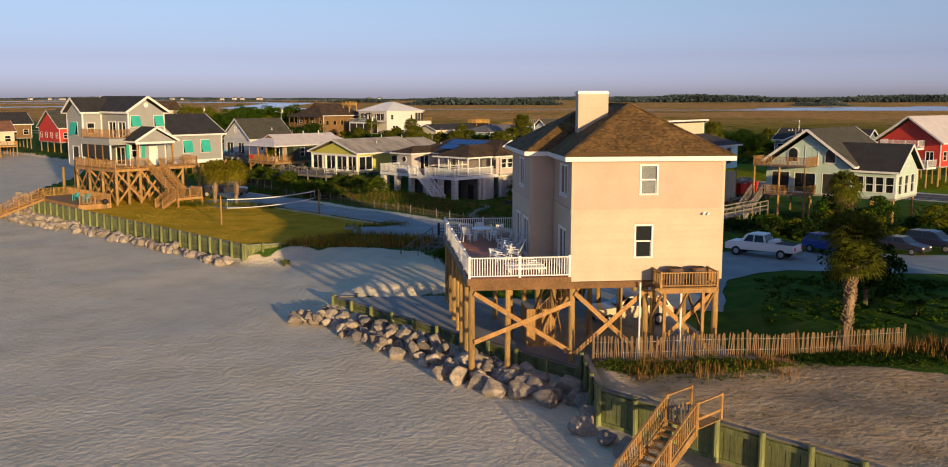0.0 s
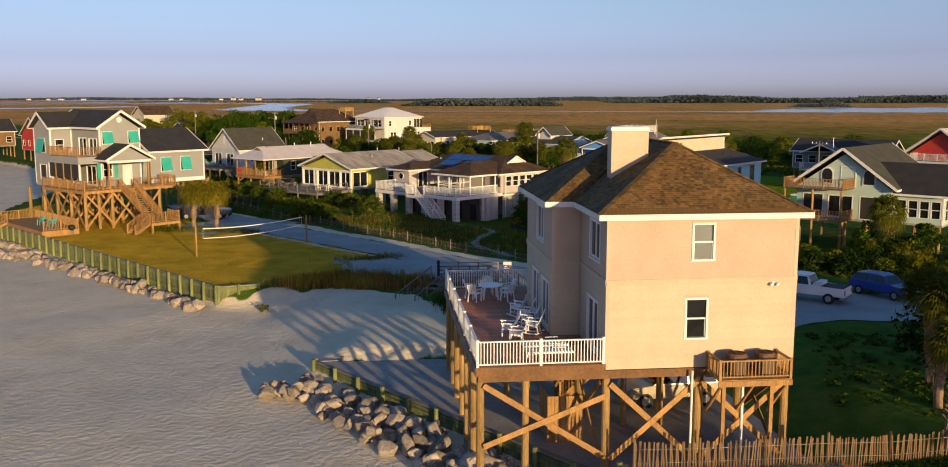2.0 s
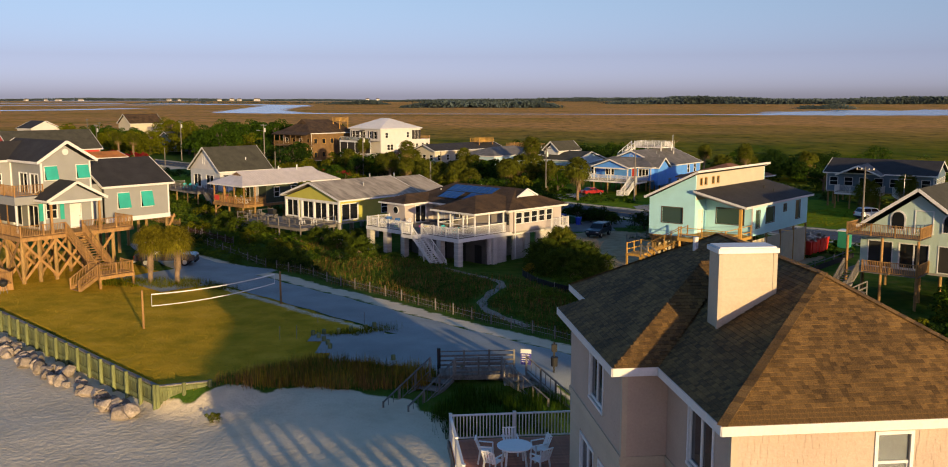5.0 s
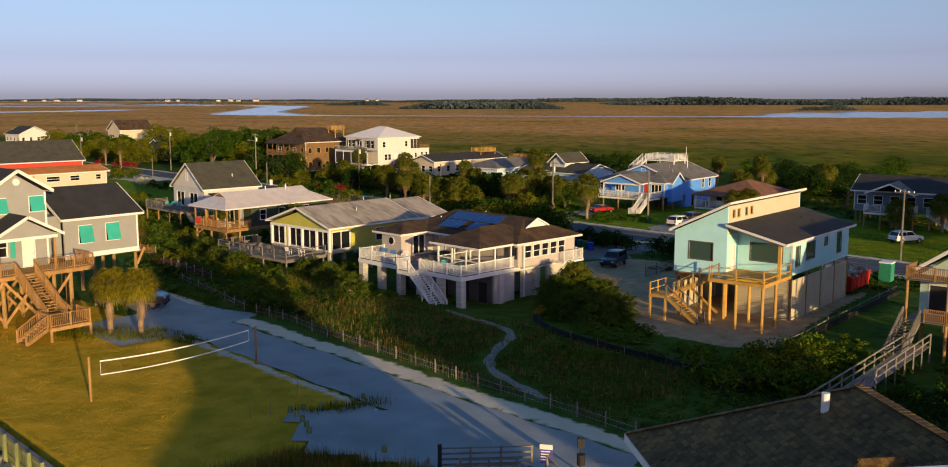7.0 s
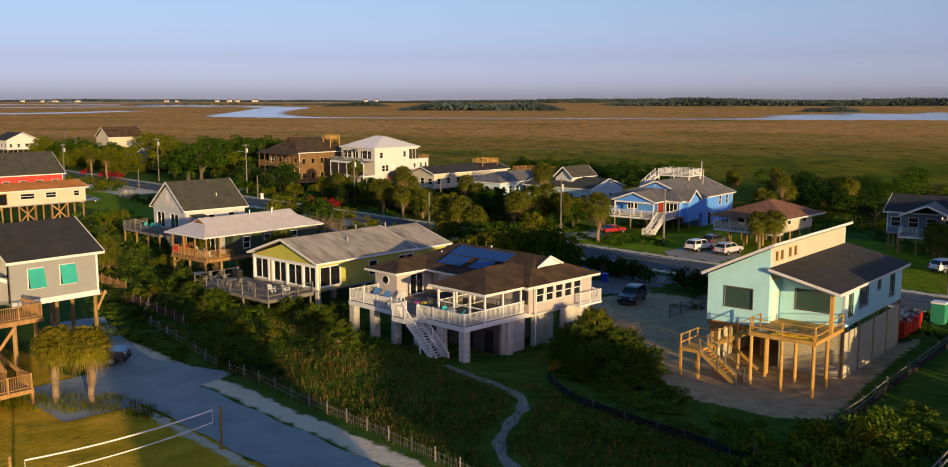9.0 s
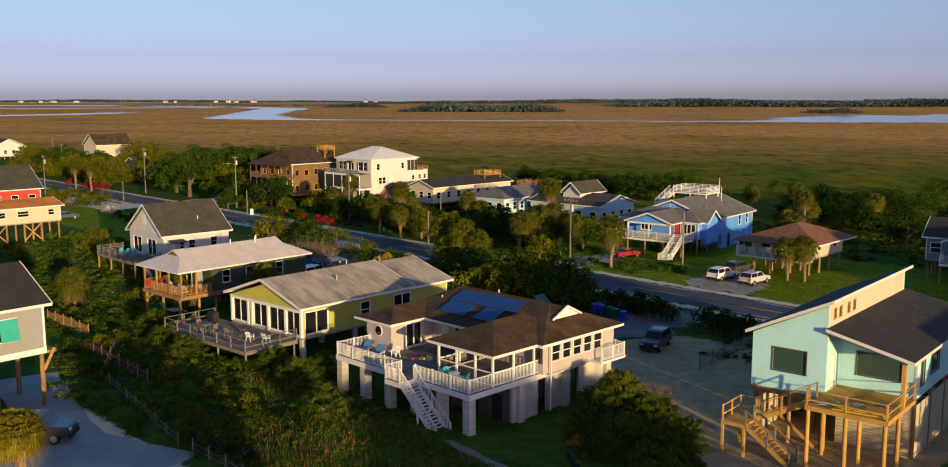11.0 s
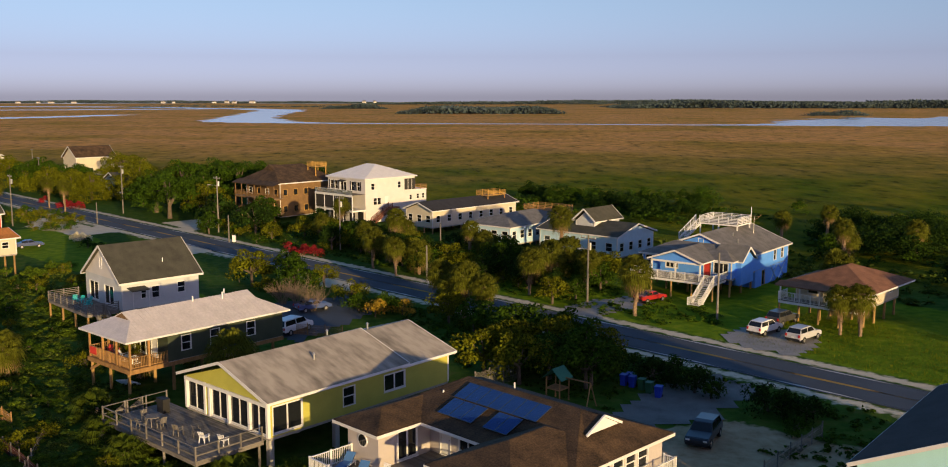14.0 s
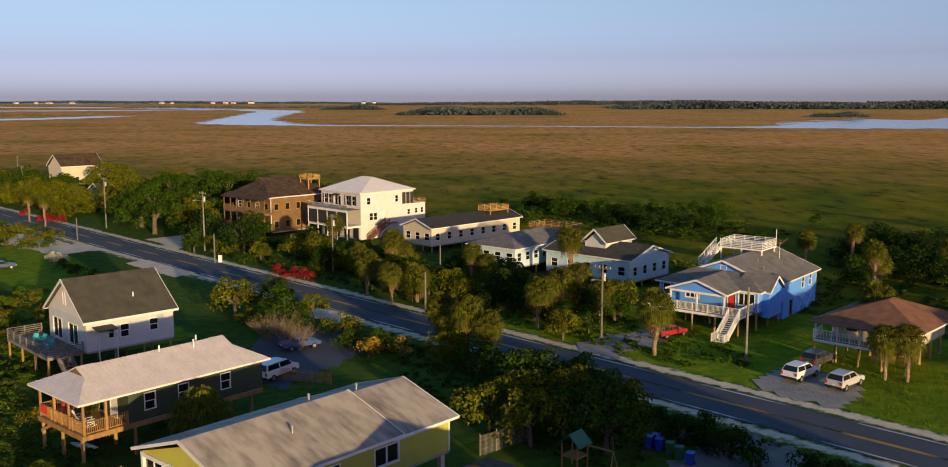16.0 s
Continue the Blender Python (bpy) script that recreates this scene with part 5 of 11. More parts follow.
def air_conditioner(m):
    t = thing("air_conditioner", "outdoor air-conditioning unit with a rusty round fan grille", "air conditioner", m, "air conditioners")
    body = Mesh()
    n = 16
    def ring(r, k):
        out = []
        for i in range(n):
            a0 = 2 * math.pi * (i + .5) / n
            c_, s_ = math.cos(a0), math.sin(a0)
            g = 1 / max(abs(c_), abs(s_)) ** k
            out.append((c_ * r * g, s_ * r * g))
        return out
    p = ring(.36, .75)
    vs = [(x, y, z) for z in (0, .78) for x, y in p]
    body.add(vs, [(i, (i + 1) % n, n + (i + 1) % n, n + i) for i in range(n)] + [tuple(range(n - 1, -1, -1)), tuple(range(n, 2 * n))])
    part("casing", body, mat("condenser_casing", (0.10, 0.065, 0.045), .6, .2), t)
    for i in range(9):
        part("louver", Mesh().add([(x * 1.03, y * 1.03, .08 + i * .075 + dz) for dz in (0, .02) for x, y in p], [(k, (k + 1) % n, n + (k + 1) % n, n + k) for k in range(n)]), mat("brown_louver", (0.14, 0.10, 0.07), .5, .2), t)
    top = Mesh().tube((0, 0, .78), (0, 0, .84), .37, .33, 18)
    part("fan_shroud", top, mat("rusty_steel", (0.17, 0.075, 0.04), .75, .25), t)
    g = Mesh()
    for r in (.1, .17, .24, .3):
        for i in range(18):
            a0, a1 = 2 * math.pi * i / 18, 2 * math.pi * (i + 1) / 18
            g.beam((math.cos(a0) * r, math.sin(a0) * r, .85), (math.cos(a1) * r, math.sin(a1) * r, .85), .012, .012)
    part("fan_grille", g, BLACK, t)
    return t


ac = air_conditioner(MA @ pose(4.95, -.72, 4.625))
copy_thing(ac, MA @ pose(6.1, -.7, 4.625, 0, 0, 90))


# ---------- deck furniture ----------
def rocking_chair(m, label, rockers=True, first=True):
    t = thing("rocking_chair" if rockers else "deck_chair", label, "chair", m, "deck chairs")
    for s in (-.26, .26):
        if rockers:
            rk = Mesh()
            for i in range(7):
                a0, a1 = -.42 + .84 * i / 7, -.42 + .84 * (i + 1) / 7
                rk.beam((s, 1.1 * math.sin(a0), 1.12 - 1.1 * math.cos(a0)), (s, 1.1 * math.sin(a1), 1.12 - 1.1 * math.cos(a1)), .04, .05)
            part("rocker", rk, PLASTIC_W, t)
        part("front_leg", Mesh().beam((s, -.26, .06), (s, -.24, .62), .045, .06), PLASTIC_W, t)
        part("rear_leg", Mesh().beam((s, .26, .06), (s, .2, .5), .045, .06), PLASTIC_W, t)
        part("armrest", Mesh().beam((s * 1.1, -.32, .64), (s * 1.1, .26, .6), .11, .03), PLASTIC_W, t)
        part("side_rail", Mesh().beam((s, -.26, .42), (s, .26, .36), .04, .07), PLASTIC_W, t)
    for i in range(6):
        y = -.25 + i * .09
        part("seat_slat", Mesh().beam((-.25, y, .44 - i * .012), (.25, y, .44 - i * .012), .075, .022), PLASTIC_W, t)
    b0, b1 = Vector((0, .22, .40)), Vector((0, .52, 1.15))
    for i in range(6):
        x = -.2 + i * .08
        part("back_slat", Mesh().beam(b0 + Vector((x, 0, 0)), b1 + Vector((x * 1.05, 0, -.12 * (abs(x) / .2) ** 2)), .062, .02, up=(0, 1, 0)), PLASTIC_W, t)
    for k in (.3, .85):
        c_ = b0.lerp(b1, k) + Vector((0, .025, 0))
        part("back_rail", Mesh().beam(c_ - Vector((.25, 0, 0)), c_ + Vector((.25, 0, 0)), .05, .03), PLASTIC_W, t)
    return t


DZ = 5.003
chair = rocking_chair(MA @ pose(-1.95, 4.9, DZ, 0, 0, 250), "white slatted rocking chair on the reddish deck")
for x, y, r in ((-1.95, 6.0, 245), (-2.0, 7.1, 252), (-2.1, 8.3, 240)):
    copy_thing(chair, MA @ pose(x, y, DZ, 0, 0, r))
low = rocking_chair(MA @ pose(-3.1, 4.5, DZ, 0, 0, 265), "white slatted resin armchair on the deck", False)
copy_thing(low, MA @ pose(-2.9, 3.4, DZ, 0, 0, 255))


def sun_lounger(m):
    t = thing("sun_lounger", "white slatted sun lounger folded flat on the deck", "sun lounger", m, "deck chairs")
    for s in (-.28, .28):
        part("side_rail", Mesh().beam((-.95, s, .3), (.95, s, .3), .04, .06), PLASTIC_W, t)
        for x in (-.8, .7):
            part("leg", Mesh().beam((x, s, 0), (x, s, .29), .045, .05), PLASTIC_W, t)
        part("armrest", Mesh().beam((.1, s * 1.05, .52), (.6, s * 1.05, .52), .06, .03), PLASTIC_W, t)
    for i in range(15):
        x = -.9 + i * .125
        part("slat", Mesh().beam((x, -.27, .34), (x, .27, .34), .09, .02), PLASTIC_W, t)
    return t


lg = sun_lounger(MA @ pose(-2.0, 1.9, DZ, 0, 0, 4))
copy_thing(lg, MA @ pose(-2.0, .9, DZ, 0, 0, 2))


def round_table(m, material, label, r=.6, category="table"):
    t = thing("round_table", label, category, m, "garden tables")
    part("tabletop", Mesh().tube((0, 0, .70), (0, 0, .73), r, r, 24), material, t)
    part("apron", Mesh().tube((0, 0, .64), (0, 0, .70), r * .86, r * .9, 20), material, t)
    for i in range(4):
        a0 = math.pi / 4 + i * math.pi / 2
        c_, s_ = math.cos(a0), math.sin(a0)
        part("leg", Mesh().beam((c_ * r * .7, s_ * r * .7, .66), (c_ * r * .85, s_ * r * .85, 0), .06, .05), material, t)
    return t


def resin_chair(m, material, label, group="deck chairs"):
    t = thing("garden_chair", label, "chair", m, group)
    for sx in (-.24, .24):
        part("front_leg", Mesh().beam((sx, -.24, 0), (sx * .95, -.22, .42), .05, .05), material, t)
        part("rear_leg", Mesh().beam((sx, .28, 0), (sx * .9, .2, .42), .05, .05), material, t)
        part("armrest", Mesh().beam((sx * 1.08, -.22, .63), (sx * 1.08, .26, .66), .06, .03).beam((sx * 1.05, -.22, .42), (sx * 1.08, -.22, .63), .05, .04), material, t)
    part("seat", Mesh().box(-.25, .25, -.25, .22, .41, .44), material, t)
    for i in range(5):
        x = -.2 + i * .1
        part("back_slat", Mesh().beam((x, .21, .45), (x * 1.1, .36, .92 - .04 * abs(i - 2)), .07, .02, up=(0, 1, 0)), material, t)
    part("back_rail", Mesh().beam((-.24, .38, .88), (.24, .38, .88), .05, .03), material, t)
    return t


round_table(MA @ pose(-2.9, 12.2, DZ), PLASTIC_W, "white round garden table on the deck", .62)
gc = resin_chair(MA @ pose(-2.9, 13.2, DZ, 0, 0, 0), PLASTIC_W, "white resin garden chair at the round table")
for x, y, r in ((-3.75, 11.6, 235 - 90), (-2.1, 11.6, 215), (-3.85, 12.6, 80), (-1.95, 12.6, 280)):
    copy_thing(gc, MA @ pose(x, y, DZ, 0, 0, r))

hose = Mesh()
for i in range(60):
    a0, a1 = i * .42, (i + 1) * .42
    r0, r1 = .22 + .12 * math.sin(i * .7), .22 + .12 * math.sin((i + 1) * .7)
    hose.beam((r0 * 1.8 * math.cos(a0), r0 * math.sin(a0), .02 + .05 * (i % 9) / 9), (r1 * 1.8 * math.cos(a1), r1 * math.sin(a1), .02 + .05 * ((i + 1) % 9) / 9), .025, .025)
solid("garden_hose", hose, BLACK, "black garden hose coiled on the deck", "hose", MA @ pose(-.75, 3.15, DZ))


# ---------- under the house ----------
def storage_pen():
    t = thing("storage_pen", "tan board storage pen under the stilt house", "storage pen", MA @ pose(-1.6, 3.2, .7))
    for i in range(10):
        part("board", Mesh().box(i * .15, i * .15 + .14, 0, .03, 0, 2.0), LUMBER, t)
    for i in range(12):
        part("board", Mesh().box(0, .03, .05 + i * .15, .19 + i * .15, 0, 2.0), LUMBER, t)
    for z in (.4, 1.6):
        part("rail", Mesh().box(0, 1.5, .03, .08, z, z + .09), LUMBER, t)


storage_pen()
hs = thing("outside_stairs", "wooden stairs climbing to the house floor between pilings", "stairs", MA @ pose(2.2, 9.0, .7))
stairs(hs, (2.2, 0, 4.0), (-2.2, 0, 0), 1.0, LUMBER)

# ---------- other houses ----------
def house_thing(label, x, y, deg, group="beach houses", name="house"):
    return thing(name, label, "house", pose(x, y, 0, 0, 0, deg), group)


def solar_house():
    h = house_thing("single-storey raised house with brown shingle roof and solar panels", -12.91, 131.02, -45.0)
    DZ_, Z1 = 3.42, 5.7
    g = -.25
    lb = Box(h, -.4, 2.65, 3.39, 7.9, DZ_, Z1, PINKGREY)
    lb.walls({"l": [(4.6, 5.6, 4.2, 5.3, "sash")], "r": [(5.0, 6.6, 3.5, 5.45, "slider")]}, "flr")
    # round window
    rw = new("window")
    rw.parent = h
    part("frame", Mesh().tube((1.14, 3.39, 4.95), (1.14, 3.33, 4.95), .46, .46, 20), WHITE, rw)
    part("pane", Mesh().tube((1.14, 3.33, 4.95), (1.14, 3.32, 4.95), .38, .38, 20), DARKGLASS, rw)
    mb = Box(h, -.4, 15.2, 7.9, 15.73, DZ_, Z1, PINKGREY)
    mb.walls({"f": [(3.5, 4.4, 3.5, 5.45, "door"), (5.2, 7.6, 4.1, 5.4, "wide")], "r": [(8.2, 9.15, 4.25, 5.4, "sash"), (9.45, 10.4, 4.25, 5.4, "sash"), (10.7, 11.65, 4.25, 5.4, "sash"), (11.95, 12.9, 4.25, 5.4, "sash"), (13.2, 14.15, 4.25, 5.4, "sash")],
              "l": [(9, 10, 4, 5.2, "sash"), (12, 13, 4, 5.2, "sash")], "b": [(2, 3, 4, 5.2, "sash"), (8, 9, 4, 5.2, "sash")]})
    mb.floor()
    lb.floor()
    # screened porch
    PX, PR, PY = 9.08, 14.72, 2.41
    for x in (PX + .07, PX + 1.95, PX + 3.85, PR - .07):
        part("porch_post", Mesh().box(x - .07, x + .07, PY, PY + .14, DZ_, Z1), WHITE, h)
    for y in (4.6, 6.8):
        part("porch_post", Mesh().box(PR - .14, PR, y - .07, y + .07, DZ_, Z1), WHITE, h)
        part("porch_post", Mesh().box(PX, PX + .14, y - .07, y + .07, DZ_, Z1), WHITE, h)
    for z in (DZ_ + .05, DZ_ + .95, Z1 - .12):
        part("porch_rail", Mesh().box(PX, PR, PY + .02, PY + .1, z, z + .09), WHITE, h)
        part("porch_rail", Mesh().box(PR - .08, PR, PY + .1, 7.9, z, z + .09), WHITE, h)
        part("porch_rail", Mesh().box(PX, PX + .08, PY + .1, 7.9, z, z + .09), WHITE, h)
    slat = Mesh().box(PR - .06, PR - .03, 0, .06, DZ_ + .1, DZ_ + .95).data("slat", WHITE)
    for i in range(36):
        part("slat", slat, None, h, m=Matrix.Translation((0, PY + .2 + i * .15, 0)))
    part("porch_floor", Mesh().box(PX, PR, PY, 7.9, DZ_ - .2, DZ_), GREYWOOD, h)
    # the bay beyond the porch stands a little proud
    side = Box(h, PR, PR + .48, 7.2, 7.9, DZ_, Z1, PINKGREY)
    side.walls({}, "fr")
    part("window", Mesh().box(PR + .08, PR + .42, 7.16, 7.2, 4.2, 5.35), DARKGLASS, h)
    ro, faces = hip_roof(h, -.4, 15.2, 7.0, 15.73, Z1, 1.85, 3.5, SHINGLE_UMBER, "x", .55, .14)
    for i, f in enumerate(faces):
        shingled(ro, f, 0, .16, .36, material=SHINGLE_UMBER, seed=20 + i, lift=.145)
    ro2, faces2 = hip_roof(h, -.76, 2.65, 3.39, 11.0, Z1, .86, 2.3, SHINGLE_UMBER, "y", .55, .14)
    for i, f in enumerate(faces2):
        shingled(ro2, f, 0, .16, .36, material=SHINGLE_UMBER, seed=30 + i, lift=.145)
    ro3, faces3 = hip_roof(h, PX, PR, PY, 11.5, Z1 + .01, 1.4, 3.5, SHINGLE_UMBER, "y", .55, .14)
    for i, f in enumerate(faces3):
        shingled(ro3, f, 0, .16, .36, material=SHINGLE_UMBER, seed=40 + i, lift=.145)
    # gablet at the ridge's end
    dm = part("gablet", Mesh().add([(14.0, 9.8, 6.9), (14.0, 12.9, 6.9), (14.0, 11.36, 7.66), (11.0, 11.36, 7.72), (11.0, 9.8, 6.9), (11.0, 12.9, 6.9)], [(0, 1, 2), (0, 2, 3, 4), (1, 5, 3, 2)]), SHINGLE_UMBER, ro)
    for y in (9.65, 13.05):
        part("rake_board", Mesh().beam((14.04, y, 6.9), (14.04, 11.36, 7.72), .12, .14), WHITE, dm)
    part("gable_panel", Mesh().add([(14.01, 9.9, 6.9), (14.01, 12.8, 6.9), (14.01, 11.36, 7.62)], [(0, 1, 2)]), WHITE, dm)
    for x, y, z in ((2.2, 9.4, 6.75), (5.4, 12.9, 7.2)):
        part("vent_pipe", Mesh().tube((x, y, z - .4), (x, y, z + .35), .06, .06, 8), WHITE, h)
    # solar panels on the seaward slope
    sl = math.atan2(1.85, 4.91)
    for n, z0, xa in ((3, 1.15, 3.6), (2, 1.15, 7.6), (7, 2.92, 3.4)):
        for i in range(n):
            x = xa + i * 1.02
            y0 = 6.45 + z0 * math.cos(sl)
            zz = Z1 + .2 + z0 * math.sin(sl)
            sp = new("solar_panel")
            sp.parent = h
            sp.matrix_basis = Matrix.Translation((x, y0, zz + .06)) @ Matrix.Rotation(sl, 4, "X")
            part("panel_frame", Mesh().box(0, 1.0, 0, 1.66, -.02, .018), SOLARFRAME, sp)
            cells = Mesh()
            for cx in range(6):
                for cy in range(10):
                    cells.box(.035 + cx * .156, .035 + cx * .156 + .148, .04 + cy * .159, .04 + cy * .159 + .15, .018, .024)
            part("solar_cell_grid", cells, SOLAR, sp)
    # deck
    DW = 14.82
    planks(h, 0, DW, 0, 2.4, DZ_, GREYWOOD, .14, "x")
    planks(h, 2.65, PX, 2.4, 7.9, DZ_, GREYWOOD, .14, "x")
    planks(h, 0, 2.65, 2.4, 3.39, DZ_, GREYWOOD, .14, "x")
    part("fascia", Mesh().box(-.04, DW + .04, -.04, 0, DZ_ - .4, DZ_ - .01).box(-.04, 0, 0, 3.3, DZ_ - .4, DZ_ - .01).box(DW, DW + .04, 0, 7.9, DZ_ - .4, DZ_ - .01), WHITE, h)
    part("deck_frame", Mesh().box(0, DW, 0, 15.7, DZ_ - .42, DZ_ - .21), WHITE, h)
    railing(h, [(.06, 3.3), (.06, .06), (7.7, .06), (7.7, -1.4), (9.2, -1.4)], DZ_, 1.0, WHITE, .14, 1.8)
    railing(h, [(9.25, .06), (DW - .1, .06), (DW - .1, 2.4)], DZ_, 1.0, WHITE, .14, 1.8)
    planks(h, 7.7, 9.2, -1.4, -.05, DZ_, GREYWOOD, .14, "x")
    part("landing", Mesh().box(7.64, 9.24, -1.46, -.05, DZ_ - .4, DZ_ - .05), WHITE, h)
    stairs(h, (9.22, -.72, DZ_), (13.0, -.72, .1), 1.3, WHITE, WHITE, closed=False)
    for y in (-1.3, -.15):
        part("post", Mesh().box(10.9, 11.02, y - .06, y + .06, -.3, 1.9), WHITE, h)
    # block piers
    blk = Mesh().box(-.3, .3, -.3, .3, -.4, DZ_ - .42).data("pier", BLOCK)
    for x, y in itertools.product((.3, 3.2, 6.1, 9.0, 11.8, 14.45), (.35, 5.5, 10.5, 15.8)):
        pr = part("pier", blk, None, h, m=Matrix.Translation((x, y, 0)))
    for x in (.3, 3.2, 6.1, 9.0, 11.8, 14.45):
        me = Mesh().box(x - .32, x + .32, .03, .67, .01, .19).data("block", BLOCK)
        for i in range(15):
            part("block", me, None, h, m=Matrix.Translation((0, 0, i * .2)))
    # shade under the house is put into this wall's dark colour
    part("back_wall", Mesh().box(.4, 14.2, 4.6, 4.8, -.2, DZ_ - .42), mat("shade_dark_plaster", (.09, .085, .08)), h)
    # flat black panels draw the darkness of the rooms below as colour
    for x0, x1 in ((1.2, 2.4), (4.0, 5.6), (7.0, 8.2), (9.8, 11.2), (12.6, 13.6)):
        part("door", Mesh().box(x0, x1, 4.54, 4.6, 0, 2.1), BLACK, h)
    for y0, y1 in ((4.8, 7.6), (8.6, 11.4), (12.4, 15.5)):
        part("lower_wall", Mesh().box(14.2, 14.4, y0, y1, -.2, DZ_ - .42), BLOCK, h)
    railing(h, [(15.25, 15.9), (16.1, 15.9), (16.1, 13.0)], DZ_, 1.0, WHITE, .14, 1.8, single=False)
    part("landing", Mesh().box(15.21, 16.2, 12.9, 16.0, DZ_ - .2, DZ_ - .01), WHITE, h)
    part("gutter_pipe", Mesh().tube((15.26, 8.05, .5), (15.26, 8.05, Z1), .05, .05, 8), WHITE, h)
    M = h.matrix_basis
    for x, y in ((1.1, 2.0), (2.9, 1.7)):
        t = thing("sun_lounger", "sun lounger with a blue cushion on the deck", "sun lounger", M @ pose(x, y, DZ_ + .003, 0, 0, 25), "sun loungers")
        part("frame", Mesh().box(-.32, .32, -.9, .9, .26, .32), PLASTIC_W, t)
        for sx, sy in itertools.product((-.28, .28), (-.8, .8)):
            part("leg", Mesh().box(sx - .03, sx + .03, sy - .03, sy + .03, 0, .26), PLASTIC_W, t)
        part("cushion", Mesh().box(-.3, .3, -.88, .3, .32, .42), CUSHION_B, t)
        part("back_cushion", Mesh().beam((0, .3, .37), (0, .85, .8), .6, .1), CUSHION_B, t)
    resin_chair(M @ pose(4.1, 2.6, DZ_ + .003, 0, 0, 10), PLASTIC_W, "white resin chair on the raised deck")
    hot = thing("hot_tub", "square hot tub under a black cover on the deck", "hot tub", M @ pose(7.4, 4.9, DZ_ + .003))
    part("shell", Mesh().box(-1.1, 1.1, -1.1, 1.1, 0, .7), GREYWOOD, hot)
    part("cover", Mesh().box(-1.15, 1.15, -1.15, 1.15, .7, .8), BLACK, hot)
    for i, (x, y, mm) in enumerate(((5.4, 3.4, (.55, .06, .35)), (5.9, 3.7, (.7, .55, .05)), (3.6, 1.3, (.1, .5, .1)))):
        toy = Mesh()
        for k2 in range(10):
            a0, a1 = k2 * .628, (k2 + 1) * .628
            toy.tube((.22 * math.cos(a0), .22 * math.sin(a0), .09), (.22 * math.cos(a1), .22 * math.sin(a1), .09), .08, .08, 7)
        solid("pool_float", toy, mat("float_vinyl", mm, .4), "bright inflatable ring on the deck", "pool toy", M @ pose(x, y, DZ_ + .003), "pool toys", smooth=True)
    round_table(M @ pose(12.0, 1.3, DZ_ + .003), PLASTIC_W, "small white round table on the raised deck", .42)
    tc = resin_chair(M @ pose(11.2, 1.5, DZ_ + .003, 0, 0, 80), PLASTIC_T, "turquoise garden chair on the raised deck", "turquoise chairs")
    copy_thing(tc, M @ pose(12.9, 1.4, DZ_ + .003, 0, 0, 290))
    return h


solar_house()


def shed_face(house, pts, material, thick=.18, name="roof", fascia=TRIM):
    me = Mesh().slab(pts, thick)
    ro = part(name, me, material, house)
    fm = Mesh()
    n = len(pts)
    for i in range(n):
        p, q = Vector(pts[i]), Vector(pts[(i + 1) % n])
        fm.beam(p - Vector((0, 0, thick / 2 + .02)), q - Vector((0, 0, thick / 2 + .02)), .05, thick + .03)
    part("fascia", fm, fascia, ro)
    return ro


